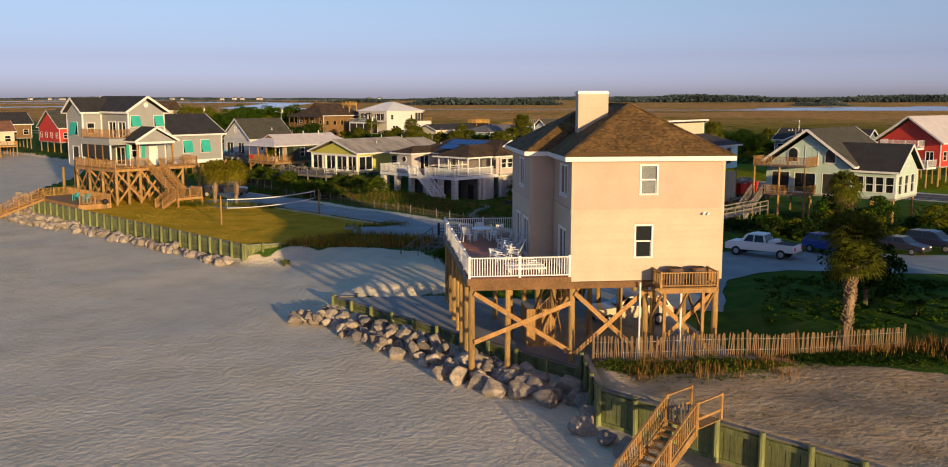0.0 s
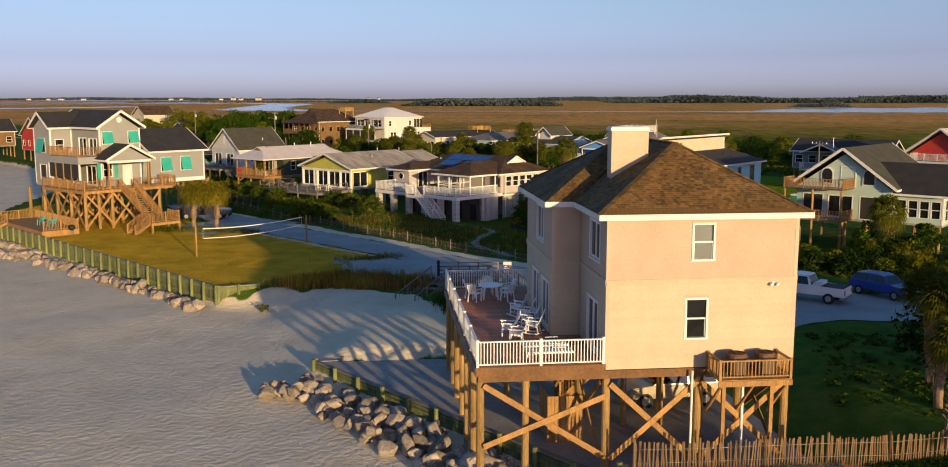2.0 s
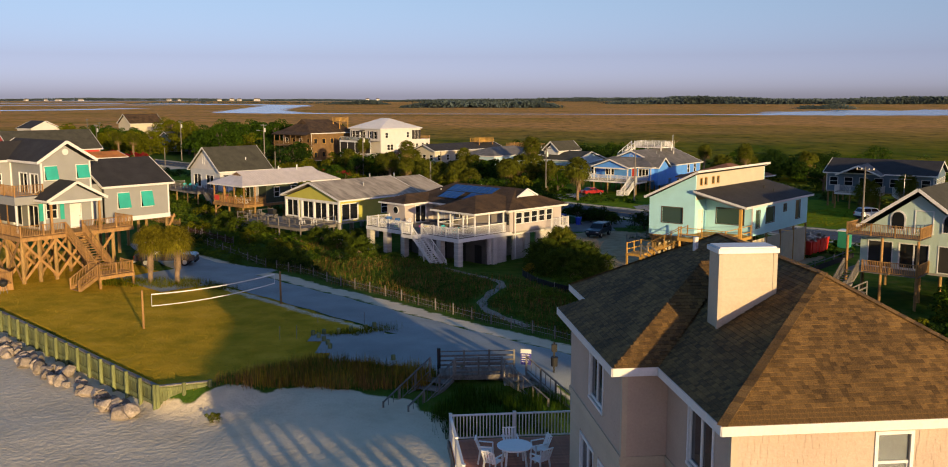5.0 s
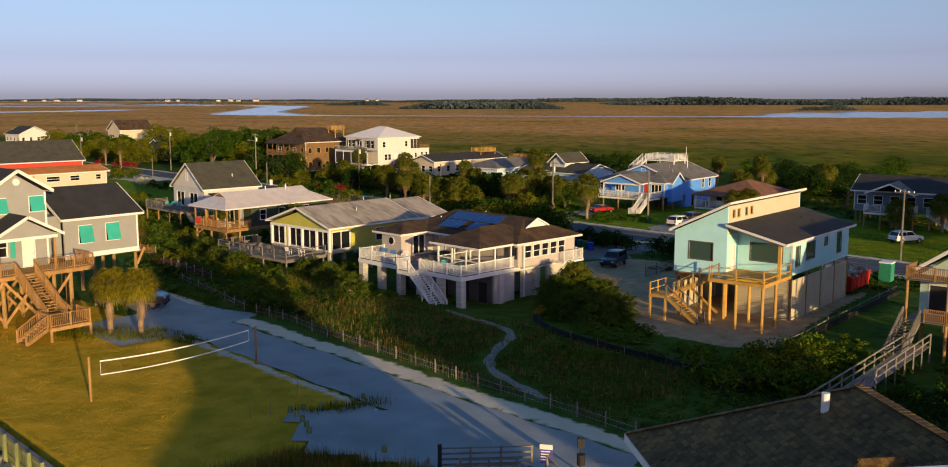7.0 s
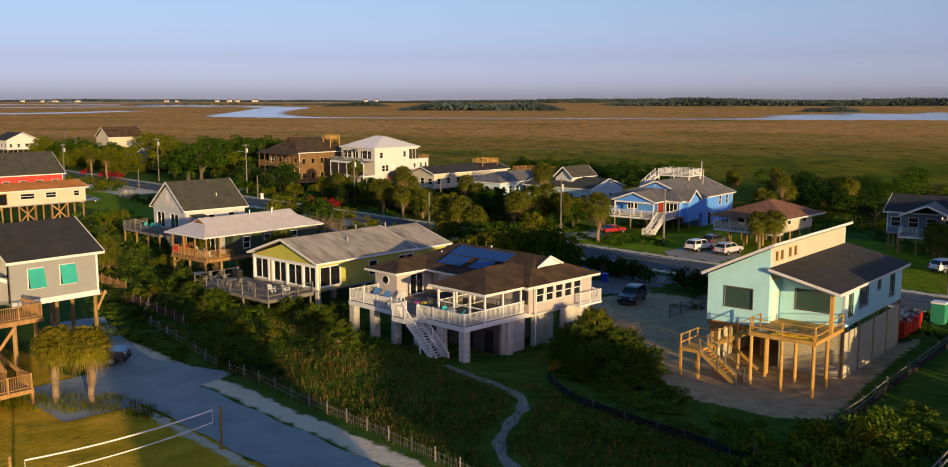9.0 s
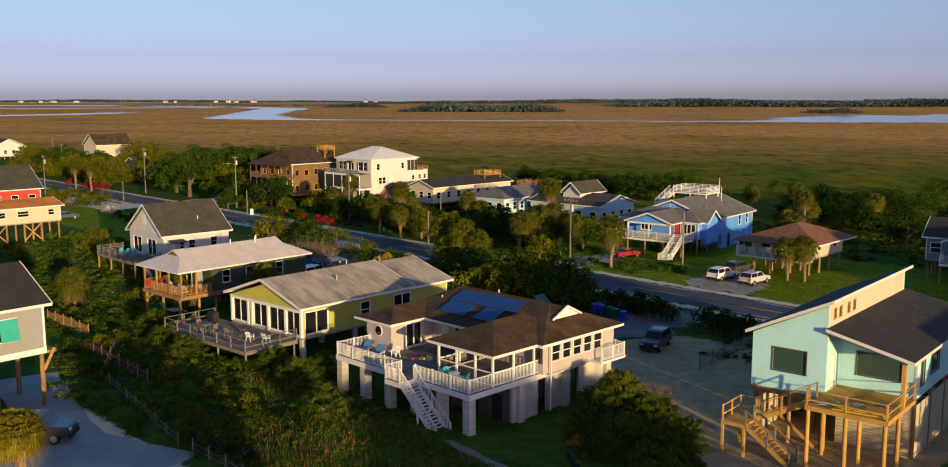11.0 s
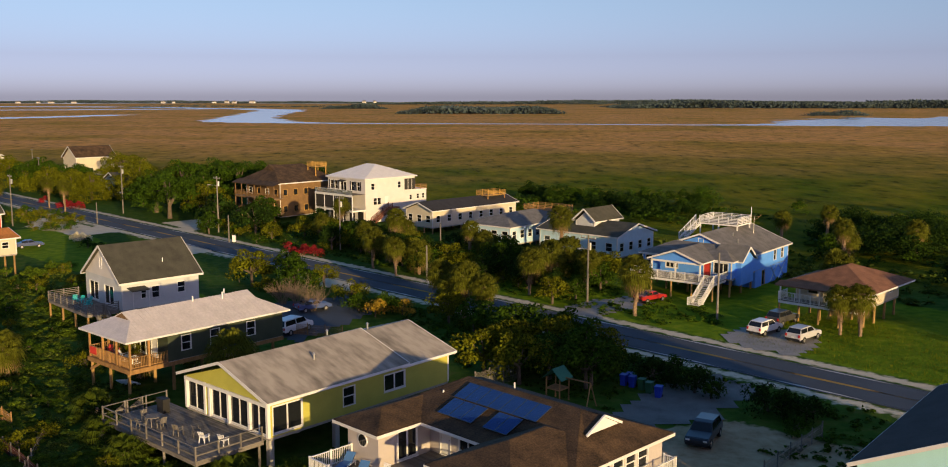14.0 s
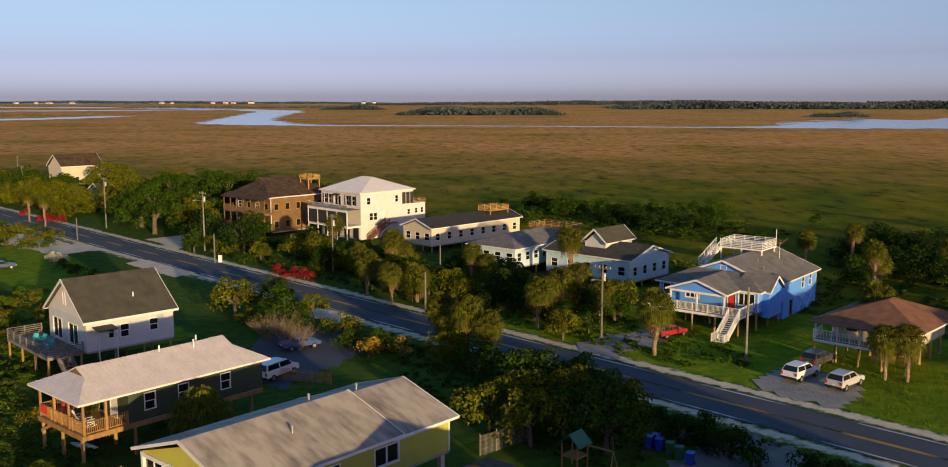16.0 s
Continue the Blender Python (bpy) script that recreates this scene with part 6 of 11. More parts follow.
def aqua_house():
    h = house_thing("new aqua house with split shed roofs and raw timber deck", 17.11, 121.92, -40.2)
    F, L, W1, W2 = 3.83, 16.4, 5.1, 10.1
    lb = Box(h, 0, W1, 0, L, F, 7.55, AQUA)
    lb.walls({"f": [(1.45, 3.75, 5.15, 6.7, "tinted")], "l": [(4, 5, 5.2, 6.6, "sash"), (9, 10, 5.2, 6.6, "sash")], "r": [(.75, 1.65, F + .45, 6.5, "door")]})
    lb.floor(F, LUMBER)
    # tops of the tall block under the rising shed roof
    for y, o in ((0, .16), (L, -.16)):
        p = [(0, y, 7.55), (W1, y, 7.55), (W1, y, 10.05)]
        q_ = [(x, y + o, z) for x, _, z in p]
        part("gable_wall", Mesh().add(p + q_, [(0, 1, 2), (5, 4, 3), (0, 3, 4, 1), (1, 4, 5, 2), (2, 5, 3, 0)]), AQUA, h)
    cl = Box(h, 0, W1, 0, L, 7.55, 10.08, CREAM)
    cl.walls({"r": [(.9, 1.4, 9.0, 9.7, "dark"), (1.9, 2.4, 9.0, 9.7, "dark"), (3.5, 4.0, 9.0, 9.7, "dark"), (4.6, 5.1, 9.0, 9.7, "dark")]}, "r")
    shed_face(h, [(-.35, -.5, 7.72), (5.55, -.5, 10.54), (5.55, L + .4, 10.54), (-.35, L + .4, 7.72)], SHINGLE_DARK)
    # lower block, set back behind a covered porch
    YF = 2.3
    rb = Box(h, W1, W2, YF, L, F + .35, 7.0, AQUA)
    rb.walls({"f": [(6.3, 9.2, 5.2, 6.75, "tinted")], "r": [(3.1, 4.0, 4.9, 6.6, "tinted"), (5.5, 7.5, 5.2, 6.7, "tinted"), (9.9, 10.6, 6.0, 6.7, "tinted"), (13.2, 14.3, 4.9, 6.8, "tinted")]}, "frb")
    rb.corners(WHITE, .12, which=(1,))
    for y, o in ((YF, .16), (L, -.16)):
        p = [(W1 + .02, y, 7.0), (W2, y, 7.0), (W2, y, 7.12), (W1 + .02, y, 8.28)]
        q_ = [(x, y + o, z) for x, _, z in p]
        part("gable_wall", Mesh().add(p + q_, [(0, 1, 2, 3), (7, 6, 5, 4), (0, 4, 5, 1), (1, 5, 6, 2), (2, 6, 7, 3), (3, 7, 4, 0)]), AQUA, h)
    shed_face(h, [(5.08, -.4, 8.6), (10.62, -.4, 7.32), (10.62, L + .4, 7.32), (5.08, L + .4, 8.6)], SHINGLE_DARK)
    part("porch_beam", Mesh().beam((5.2, -.12, 8.28), (10.1, -.12, 7.14), .14, .2), CREAM, h)
    for x, y, z in ((7.2, 11.5, 8.1), (8.4, 11.2, 7.85)):
        part("roof_vent", Mesh().tube((x, y, z - .3), (x, y, z + .28), .06, .06, 8), BLACK, h)
    D0 = 4.25
    planks(h, 5.13, 10.07, -3.4, 2.28, D0, NEWWOOD, .14, "x")
    part("rim_joist", Mesh().box(5.08, 10.12, -3.46, -3.41, D0 - .3, D0 - .005).box(10.07, 10.12, -3.4, 2.3, D0 - .3, D0 - .005).box(5.03, 5.09, -3.4, 0, D0 - .3, D0 - .005), NEWWOOD, h)
    for i in range(9):
        part("joist", Mesh().box(5.2 + i * .59, 5.24 + i * .59, -3.35, 2.2, D0 - .28, D0 - .045), NEWWOOD, h)
    railing(h, [(5.15, -3.35), (10.02, -3.35), (10.02, 2.2)], D0, 1.0, NEWWOOD, posts=2.6, slats=1, cap=False)
    piles(h, [(9.98, -.12)], D0, 7.04, .13, NEWWOOD, "porch_post", True)
    piles(h, [(5.25, -3.3), (7.6, -3.3), (9.95, -3.3), (5.25, -.6), (9.95, -.6), (7.6, -.6), (5.0, .3)], -.3, D0 - .3, .14, NEWWOOD)
    # garage storey of slats between posts
    for side_y, x0, x1 in ((2.35, 5.1, 10.06),):
        for i in range(17):
            z = .08 + i * .215
            part("slat", Mesh().box(x0, x1, side_y, side_y + .03, z, z + .19), CREAMSLAT, h)
    for k in range(4):
        y0 = 2.4 + k * 3.5
        pn = Mesh()
        for i in range(17):
            z = .08 + i * .215
            pn.box(10.06, 10.1, y0 + .12, y0 + 3.36, z, z + .205)
        part("slat_panel", pn, CREAMSLAT, h)
        piles(h, [(10.04, y0)], -.3, F + .35, .12, PILING)
    # left side, hardly seen: slats added to stop sun streaks under the floor
    for k in range(4):
        pn = Mesh()
        for i in range(16):
            z = .08 + i * .215
            pn.box(.1, .14, .55 + k * 3.9, 4.3 + k * 3.9, z, z + .205)
        part("slat_panel", pn, CREAMSLAT, h)
    piles(h, [(10.04, 16.3), (7.6, 2.5), (5.1, 2.5)], -.3, F + .3, .12, PILING)
    piles(h, [(x, y) for x in (.25, 2.6, 4.85) for y in (.4, 5, 10, 15)], -.3, F - .2, .15, PILING)
    for y in (.2, 15.0):
        part("girder", Mesh().box(0, 5.05, y, y + .25, F - .45, F - .2), LUMBER, h)
    part("back_wall", Mesh().box(.1, 5.0, 9.8, 10, 0, F - .3), CREAMSLAT, h)
    # stairs with a landing
    stairs(h, (5.05, -2.0, D0), (1.5, -2.0, 2.3), 1.3, NEWWOOD, NEWWOOD, closed=False, gap=9)
    planks(h, -.16, 1.5, -4.1, -1.3, 2.3, NEWWOOD, .14, "x")
    part("landing_frame", Mesh().box(-.2, 1.5, -4.15, -1.25, 2.05, 2.25), NEWWOOD, h)
    railing(h, [(1.4, -1.3), (-.12, -1.3), (-.12, -4.05)], 2.3, 1.0, NEWWOOD, posts=1.5, slats=1, cap=False)
    stairs(h, (1.5, -3.45, 2.3), (4.5, -3.45, .1), 1.25, NEWWOOD, GREYWOOD, gap=9)
    piles(h, [(-.1, -4.05), (-.1, -1.35), (1.4, -4.05), (1.4, -1.35)], -.2, 2.05, .08, NEWWOOD, "post", True)
    brace(h, (2.0, -1.3, 3.0), (5.0, -1.3, .8), NEWWOOD)
    M = h.matrix_basis
    rng = random.Random(8)
    for i, (x, y, w) in enumerate(((6.4, -2.6, 1.6), (7.6, -2.0, 1.2), (9.2, -1.2, .9))):
        me = Mesh()
        for k in range(16):
            a0 = rng.random() * 6.28
            c_ = Vector((rng.uniform(-w / 2, w / 2), rng.uniform(-.35, .35), .05 + rng.random() * .2))
            d = Vector((math.cos(a0), math.sin(a0) * .5, rng.uniform(-.1, .1))) * rng.uniform(.2, .7)
            me.beam(c_ - d / 2, c_ + d / 2, rng.uniform(.04, .3), .02)
        solid("building_scraps", me, DEBRIS if i else mat("blue_wrap", (.25, .4, .45), .6, .2, island=.3), "heap of building wrap and offcuts on the deck", "debris", M @ pose(x, y, D0 + .005), "building scraps")
    solid("ladder", Mesh().beam((0, 0, .1), (3.2, .3, .1), .06, .09).beam((0, .4, .1), (3.2, .7, .1), .06, .09).box(.4, .45, 0, .5, .08, .12).box(1.2, 1.25, .1, .55, .08, .12).box(2.0, 2.05, .15, .6, .08, .12).box(2.8, 2.85, .25, .7, .08, .12), mat("yellow_fibreglass", (.55, .35, .02), .5), "yellow ladder lying on the timber deck", "ladder", M @ pose(6.8, -3.4, D0 + .005))
    return h


aqua_house()


def yellow_house():
    h = house_thing("long low yellow house with a stained pale roof", -24.8, 145.5, -42.0)
    F, Z1 = 2.65, 5.15
    X0, W, L = -.5, 10.1, 18.7
    b = Box(h, X0, W, .4, L, F, Z1, YELLOW)
    b.walls({"f": [(-.2, 2.0, 2.75, 4.85, "slider"), (3.0, 5.1, 2.75, 4.85, "slider"), (5.4, 7.7, 2.75, 4.85, "slider"), (7.95, 9.8, 2.75, 4.85, "slider")],
             "r": [(.75, 3.3, 2.85, 4.85, "slider"), (7.2, 8.3, 3.3, 4.7, "sash"), (11.4, 13.6, 3.4, 4.75, "slider")], "l": [(4, 5, 3.4, 4.7, "sash")]})
    b.floor()
    b.corners(WHITE)
    for k, s in enumerate("fb"):
        gable_wall(h, s, b, 1.75, YELLOW, .4)
    for i, x in enumerate((-.38, 2.2, 2.8, 5.25, 7.82, 9.98)):
        part("pilaster", Mesh().box(x - .12, x + .12, .28, .38, F, Z1), WHITE, h)
    part("header", Mesh().box(X0, W, .26, .38, Z1 - .28, Z1 - .02), WHITE, h)
    ro, faces = hip_roof(h, X0, W, .4, 13.2, Z1 + .12, 1.9, 1, OLDROOF, "y", .5, .12, gable=(True, True))
    hip_roof(h, X0, W, 13.4, L, Z1, 1.78, 1, OLDROOF, "y", .5, .12, gable=(True, True))
    for x, y, z in ((4.4, 10.4, 7.05), (4.6, 14.6, 6.9), (7.2, 6.8, 6.35)):
        part("vent_pipe", Mesh().tube((x, y, z - .3), (x, y, z + .55), .08, .08, 8).tube((x, y, z + .55), (x, y, z + .68), .13, .05, 8), STEEL, h)
    part("roof_edge", Mesh().beam((W + .5, 0, Z1 + .1), (W + .5, L + .5, Z1 + .1), .1, .1), WHITE, h)
    # deck
    planks(h, -3.2, 9.6, -5.2, .35, 2.45, GREYWOOD, .14, "x", merge=False)
    part("deck_frame", Mesh().box(-3.15, 9.55, -5.15, .3, 2.1, 2.4), GREYWOOD, h)
    railing(h, [(9.5, .2), (9.5, -5.1), (-3.1, -5.1), (-3.1, .2)], 2.45, .95, GREYWOOD, posts=2.0, slats=1, cap=False)
    piles(h, [(x, y) for x in (-3, 1.2, 5.3, 9.4) for y in (-5, -2.5, 0)], -.3, 2.1, .1, GREYWOOD)
    piles(h, [(x, y) for x in (.2, 4.8, 9.6) for y in (.8, 6.8, 12.6, 18.3)], -.3, F - .2, .2, BLOCK, "pier", True)
    stairs(h, (-3.1, -2.5, 2.45), (-6.4, -2.5, .3), 1.2, GREYWOOD, GREYWOOD)
    M = h.matrix_basis
    round_table(M @ pose(1.0, -3.3, 2.455), GREYWOOD, "weathered round table on the grey deck", .6)
    dc = resin_chair(M @ pose(1.0, -4.3, 2.455, 0, 0, 180), GREYWOOD, "weathered wooden chair on the grey deck")
    for x, y, r in ((0, -3.3, 90), (2.0, -3.2, 270), (4.2, -3.2, 200), (5.3, -2.4, 160)):
        copy_thing(dc, M @ pose(x, y, 2.455, 0, 0, r))
    wc = resin_chair(M @ pose(6.9, -2.8, 2.455, 0, 0, 200), PLASTIC_W, "white armchair on the grey deck")
    copy_thing(wc, M @ pose(8.4, -2.2, 2.455, 0, 0, 190))
    solid("grill", Mesh().box(-.45, .45, -.28, .28, 0, .8).box(-.5, .5, -.3, .3, .8, 1.1), BLACK, "black gas grill on the grey deck", "grill", M @ pose(-1.2, -1.2, 2.455))
    return h


yellow_house()


def green_cottage():
    h = house_thing("dark green cottage with a pale metal roof and screened porch", -38.47, 159.42, -41.5)
    F, Z1 = 3.0, 5.55
    b = Box(h, .5, 7.8, 4.2, 16.8, F, Z1, DARKGREEN)
    b.walls({"r": [(5.6, 6.5, 3.8, 5.1, "sash"), (8.6, 9.5, 3.8, 5.1, "sash"), (12.6, 13.5, 3.8, 5.1, "sash")], "f": [(2, 4, 3.1, 5.1, "slider"), (5, 6, 3.1, 5.1, "door")], "l": [(8, 9, 3.8, 5.1, "sash")]})
    b.floor()
    ro, faces = hip_roof(h, .4, 7.9, .4, 16.9, Z1, 1.7, 3.0, METALROOF, "y", .45, .1)
    seams = Mesh()
    for f in faces[:2]:
        A, B, C, D = [Vector(p) + Vector((0, 0, .11)) for p in f]
        for i in range(1, 38):
            k = i / 38
            lo = A.lerp(B, k)
            e = (B - A).normalized()
            # seam runs up until the ridge or hip
            t0, t1 = (D - A).dot(e) / (B - A).length, (C - A).dot(e) / (B - A).length
            lo_t, hi_t = min(t0, t1), max(t0, t1)
            up = D - A - e * (D - A).dot(e)
            s = 1.0 if lo_t <= k <= hi_t else (k / lo_t if k < lo_t else (1 - k) / (1 - hi_t))
            seams.beam(lo, lo + up * s, .04, .03)
    part("roof_seams", seams, METALROOF, ro, kind="stuff")
    # gablets where the ridge meets the hips
    for y0, y1 in ((1.95, 3.4), (15.35, 13.9)):
        g_ = part("gablet", Mesh().add([(2.75, y0, 6.78), (5.55, y0, 6.78), (4.15, y0, 7.38), (4.15, y1, 7.40), (2.75, y1, 6.78), (5.55, y1, 6.78)], [(0, 1, 2), (0, 2, 3, 4), (1, 5, 3, 2)]), METALROOF, ro)
        part("gable_panel", Mesh().add([(3.05, y0 - .01 if y0 < y1 else y0 + .01, 6.8), (5.25, y0 - .01 if y0 < y1 else y0 + .01, 6.8), (4.15, y0 - .01 if y0 < y1 else y0 + .01, 7.28)], [(0, 1, 2)]), BROWNSIDE, g_)
    for x, y in ((4.4, 9), (4.8, 12), (3.6, 13)):
        part("vent_pipe", Mesh().tube((x, y, 6.8), (x, y, 7.75), .07, .07, 8), WHITE, h)
    for x, y in itertools.product((.6, 3.0, 5.4, 7.7), (.6,)):
        part("porch_post", Mesh().box(x - .08, x + .08, y - .08, y + .08, F, Z1), LUMBER, h)
    for y in (2.4,):
        for x in (.6, 7.7):
            part("porch_post", Mesh().box(x - .08, x + .08, y - .08, y + .08, F, Z1), LUMBER, h)
    planks(h, .4, 7.9, .4, 4.2, F, LUMBER, .14, "x", merge=True)
    part("deck_frame", Mesh().box(.4, 7.9, .4, 16.8, F - .4, F - .05), LUMBER, h)
    railing(h, [(.6, 4.2), (.6, .6), (7.7, .6), (7.7, 4.2)], F, 1.0, LUMBER, gap=.15, posts=1.8, single=False, cap=False)
    piles(h, [(x, y) for x in (.7, 4, 7.2) for y in (.7, 5, 10, 16)], -.3, F - .4, .15, PILING)
    brace(h, (.7, .5, 1.8), (2.4, .5, F - .4))
    M = h.matrix_basis
    rc = resin_chair(M @ pose(1.7, 1.8, F + .003, 0, 0, 20), PLASTIC_R, "red garden chair on the cottage porch", "porch chairs")
    copy_thing(rc, M @ pose(3.1, 1.7, F + .003, 0, 0, 340))
    r2 = rocking_chair(M @ pose(4.6, 1.8, F + .003, 0, 0, 180), "pale wooden rocking chair on the cottage porch")
    copy_thing(r2, M @ pose(6.0, 1.9, F + .003, 0, 0, 170))
    tl = Mesh()
    for i in range(10):
        tl.box(.75 + i * .12, .75 + i * .12 + .1, .50, .52, F + .3 + .03 * (i % 2), F + .98)
    solid("beach_towel", tl, PLASTIC_R, "red beach towel over the porch rail", "towel", M @ pose(0, 0, 0))
    solid("kayak", Mesh().tube((0, 0, .3), (1.3, 0, .25), .05, .33, 10).tube((1.3, 0, .25), (2.8, 0, .3), .33, .04, 10), mat("pale_hull", (.5, .62, .65), .4), "pale kayak lying under the cottage", "kayak", M @ pose(2.0, 2.2, z_at(-36, 160), 0, 0, 20), smooth=True)
    return h


green_cottage()


def gable_cottage():
    h = house_thing("pale grey saltbox cottage with dark grey shingle roof", -45.94, 183.82, -46.0)
    F, Z1 = 2.4, 5.7
    xl, xr, L = -5.0, 4.85, 9.8
    b = Box(h, xl, xr, .3, L, F, Z1, PALESIDE)
    b.walls({"f": [(-3.9, -1.5, 2.6, 4.8, "slider"), (.3, 2.7, 2.6, 4.8, "slider")], "r": [(2.6, 3.2, 3.5, 4.6, "sash"), (3.9, 4.8, 3.4, 4.7, "sash"), (7.1, 8.0, 3.6, 4.8, "sash")]})
    b.floor()
    top = 9.2
    for y, o in ((.3, .16), (L, -.16)):
        p = [(xl, y, Z1), (xr, y, Z1), (0, y, top)]
        q_ = [(x, y + o, z) for x, _, z in p]
        part("gable_wall", Mesh().add(p + q_, [(0, 1, 2), (5, 4, 3), (0, 3, 4, 1), (1, 4, 5, 2), (2, 5, 3, 0)]), PALESIDE if y > 1 else WHITESIDE, h)
    sb = Box(h, xl, xr, .3, L, Z1, top, PALESIDE)
    sb.opening("f", -.75, -.2, 6.6, 7.9, "sash")
    me = Mesh()
    sl, sr = (top - Z1) / -xl, (top - Z1) / xr
    ov = .45
    A, B = (xl - ov, -.15, Z1 - sl * ov), (xl - ov, L + .4, Z1 - sl * ov)
    C, D = (0, -.15, top + .02), (0, L + .4, top + .02)
    E, F2 = (xr + ov, -.15, Z1 - sr * ov), (xr + ov, L + .4, Z1 - sr * ov)
    for f in ((B, A, C, D), (E, F2, D, C)):
        me.face(*[(x, y, z + .18) for x, y, z in f])
        me.face(*[(x, y, z + .02) for x, y, z in reversed(f)])
    ro = part("roof", me, SHINGLE_OLIVE, h)
    for p, q_ in ((A, C), (C, E), (E, F2), (A, B), (B, D), (D, F2)):
        part("fascia", Mesh().beam((p[0], p[1], p[2] + .08), (q_[0], q_[1], q_[2] + .08), .05, .24), TRIM, ro)
    part("vent_pipe", Mesh().tube((3.1, 6.2, 6.6), (3.1, 6.2, 7.6), .06, .06, 8), WHITE, h)
    part("door_hood", Mesh().slab([(xr + .02, .9, 4.95), (xr + 1.5, .9, 4.75), (xr + 1.5, 3.0, 4.75), (xr + .02, 3.0, 4.95)], .1), SHINGLE_OLIVE, h)
    for y in (1.0, 2.9):
        part("hood_post", Mesh().box(xr + 1.36, xr + 1.44, y - .04, y + .04, .3, 4.7), WHITE, h)
    planks(h, -7.3, 4.2, -3.5, .25, F, GREYWOOD, .14, "x", merge=True)
    part("deck_frame", Mesh().box(-7.25, 4.15, -3.45, .2, F - .35, F - .05), GREYWOOD, h)
    railing(h, [(-7.2, .2), (-7.2, -3.4), (4.1, -3.4), (4.1, .2)], F, 1.0, GREYWOOD, posts=1.9, slats=4, cap=False)
    piles(h, [(x, y) for x in (-7.1, -3.2, .5, 4.0) for y in (-3.3, 0)] + [(x, y) for x in (-4.7, 0, 4.5) for y in (3.4, 6.5, 9.5)], -.3, F - .35, .13)
    stairs(h, (4.2, -2.0, F), (7.0, -2.0, .3), 1.1, GREYWOOD, GREYWOOD)
    M = h.matrix_basis
    ch = resin_chair(M @ pose(-2.2, -1.5, F + .003, 0, 0, 30), PLASTIC_T, "turquoise armchair on the cottage deck", "turquoise chairs")
    for x, y, r in ((-1.2, -1.0, 10), (-.2, -1.4, 340), (-3.1, -1.9, 60), (.6, -2.0, 300)):
        copy_thing(ch, M @ pose(x, y, F + .003, 0, 0, r))
    return h


gable_cottage()


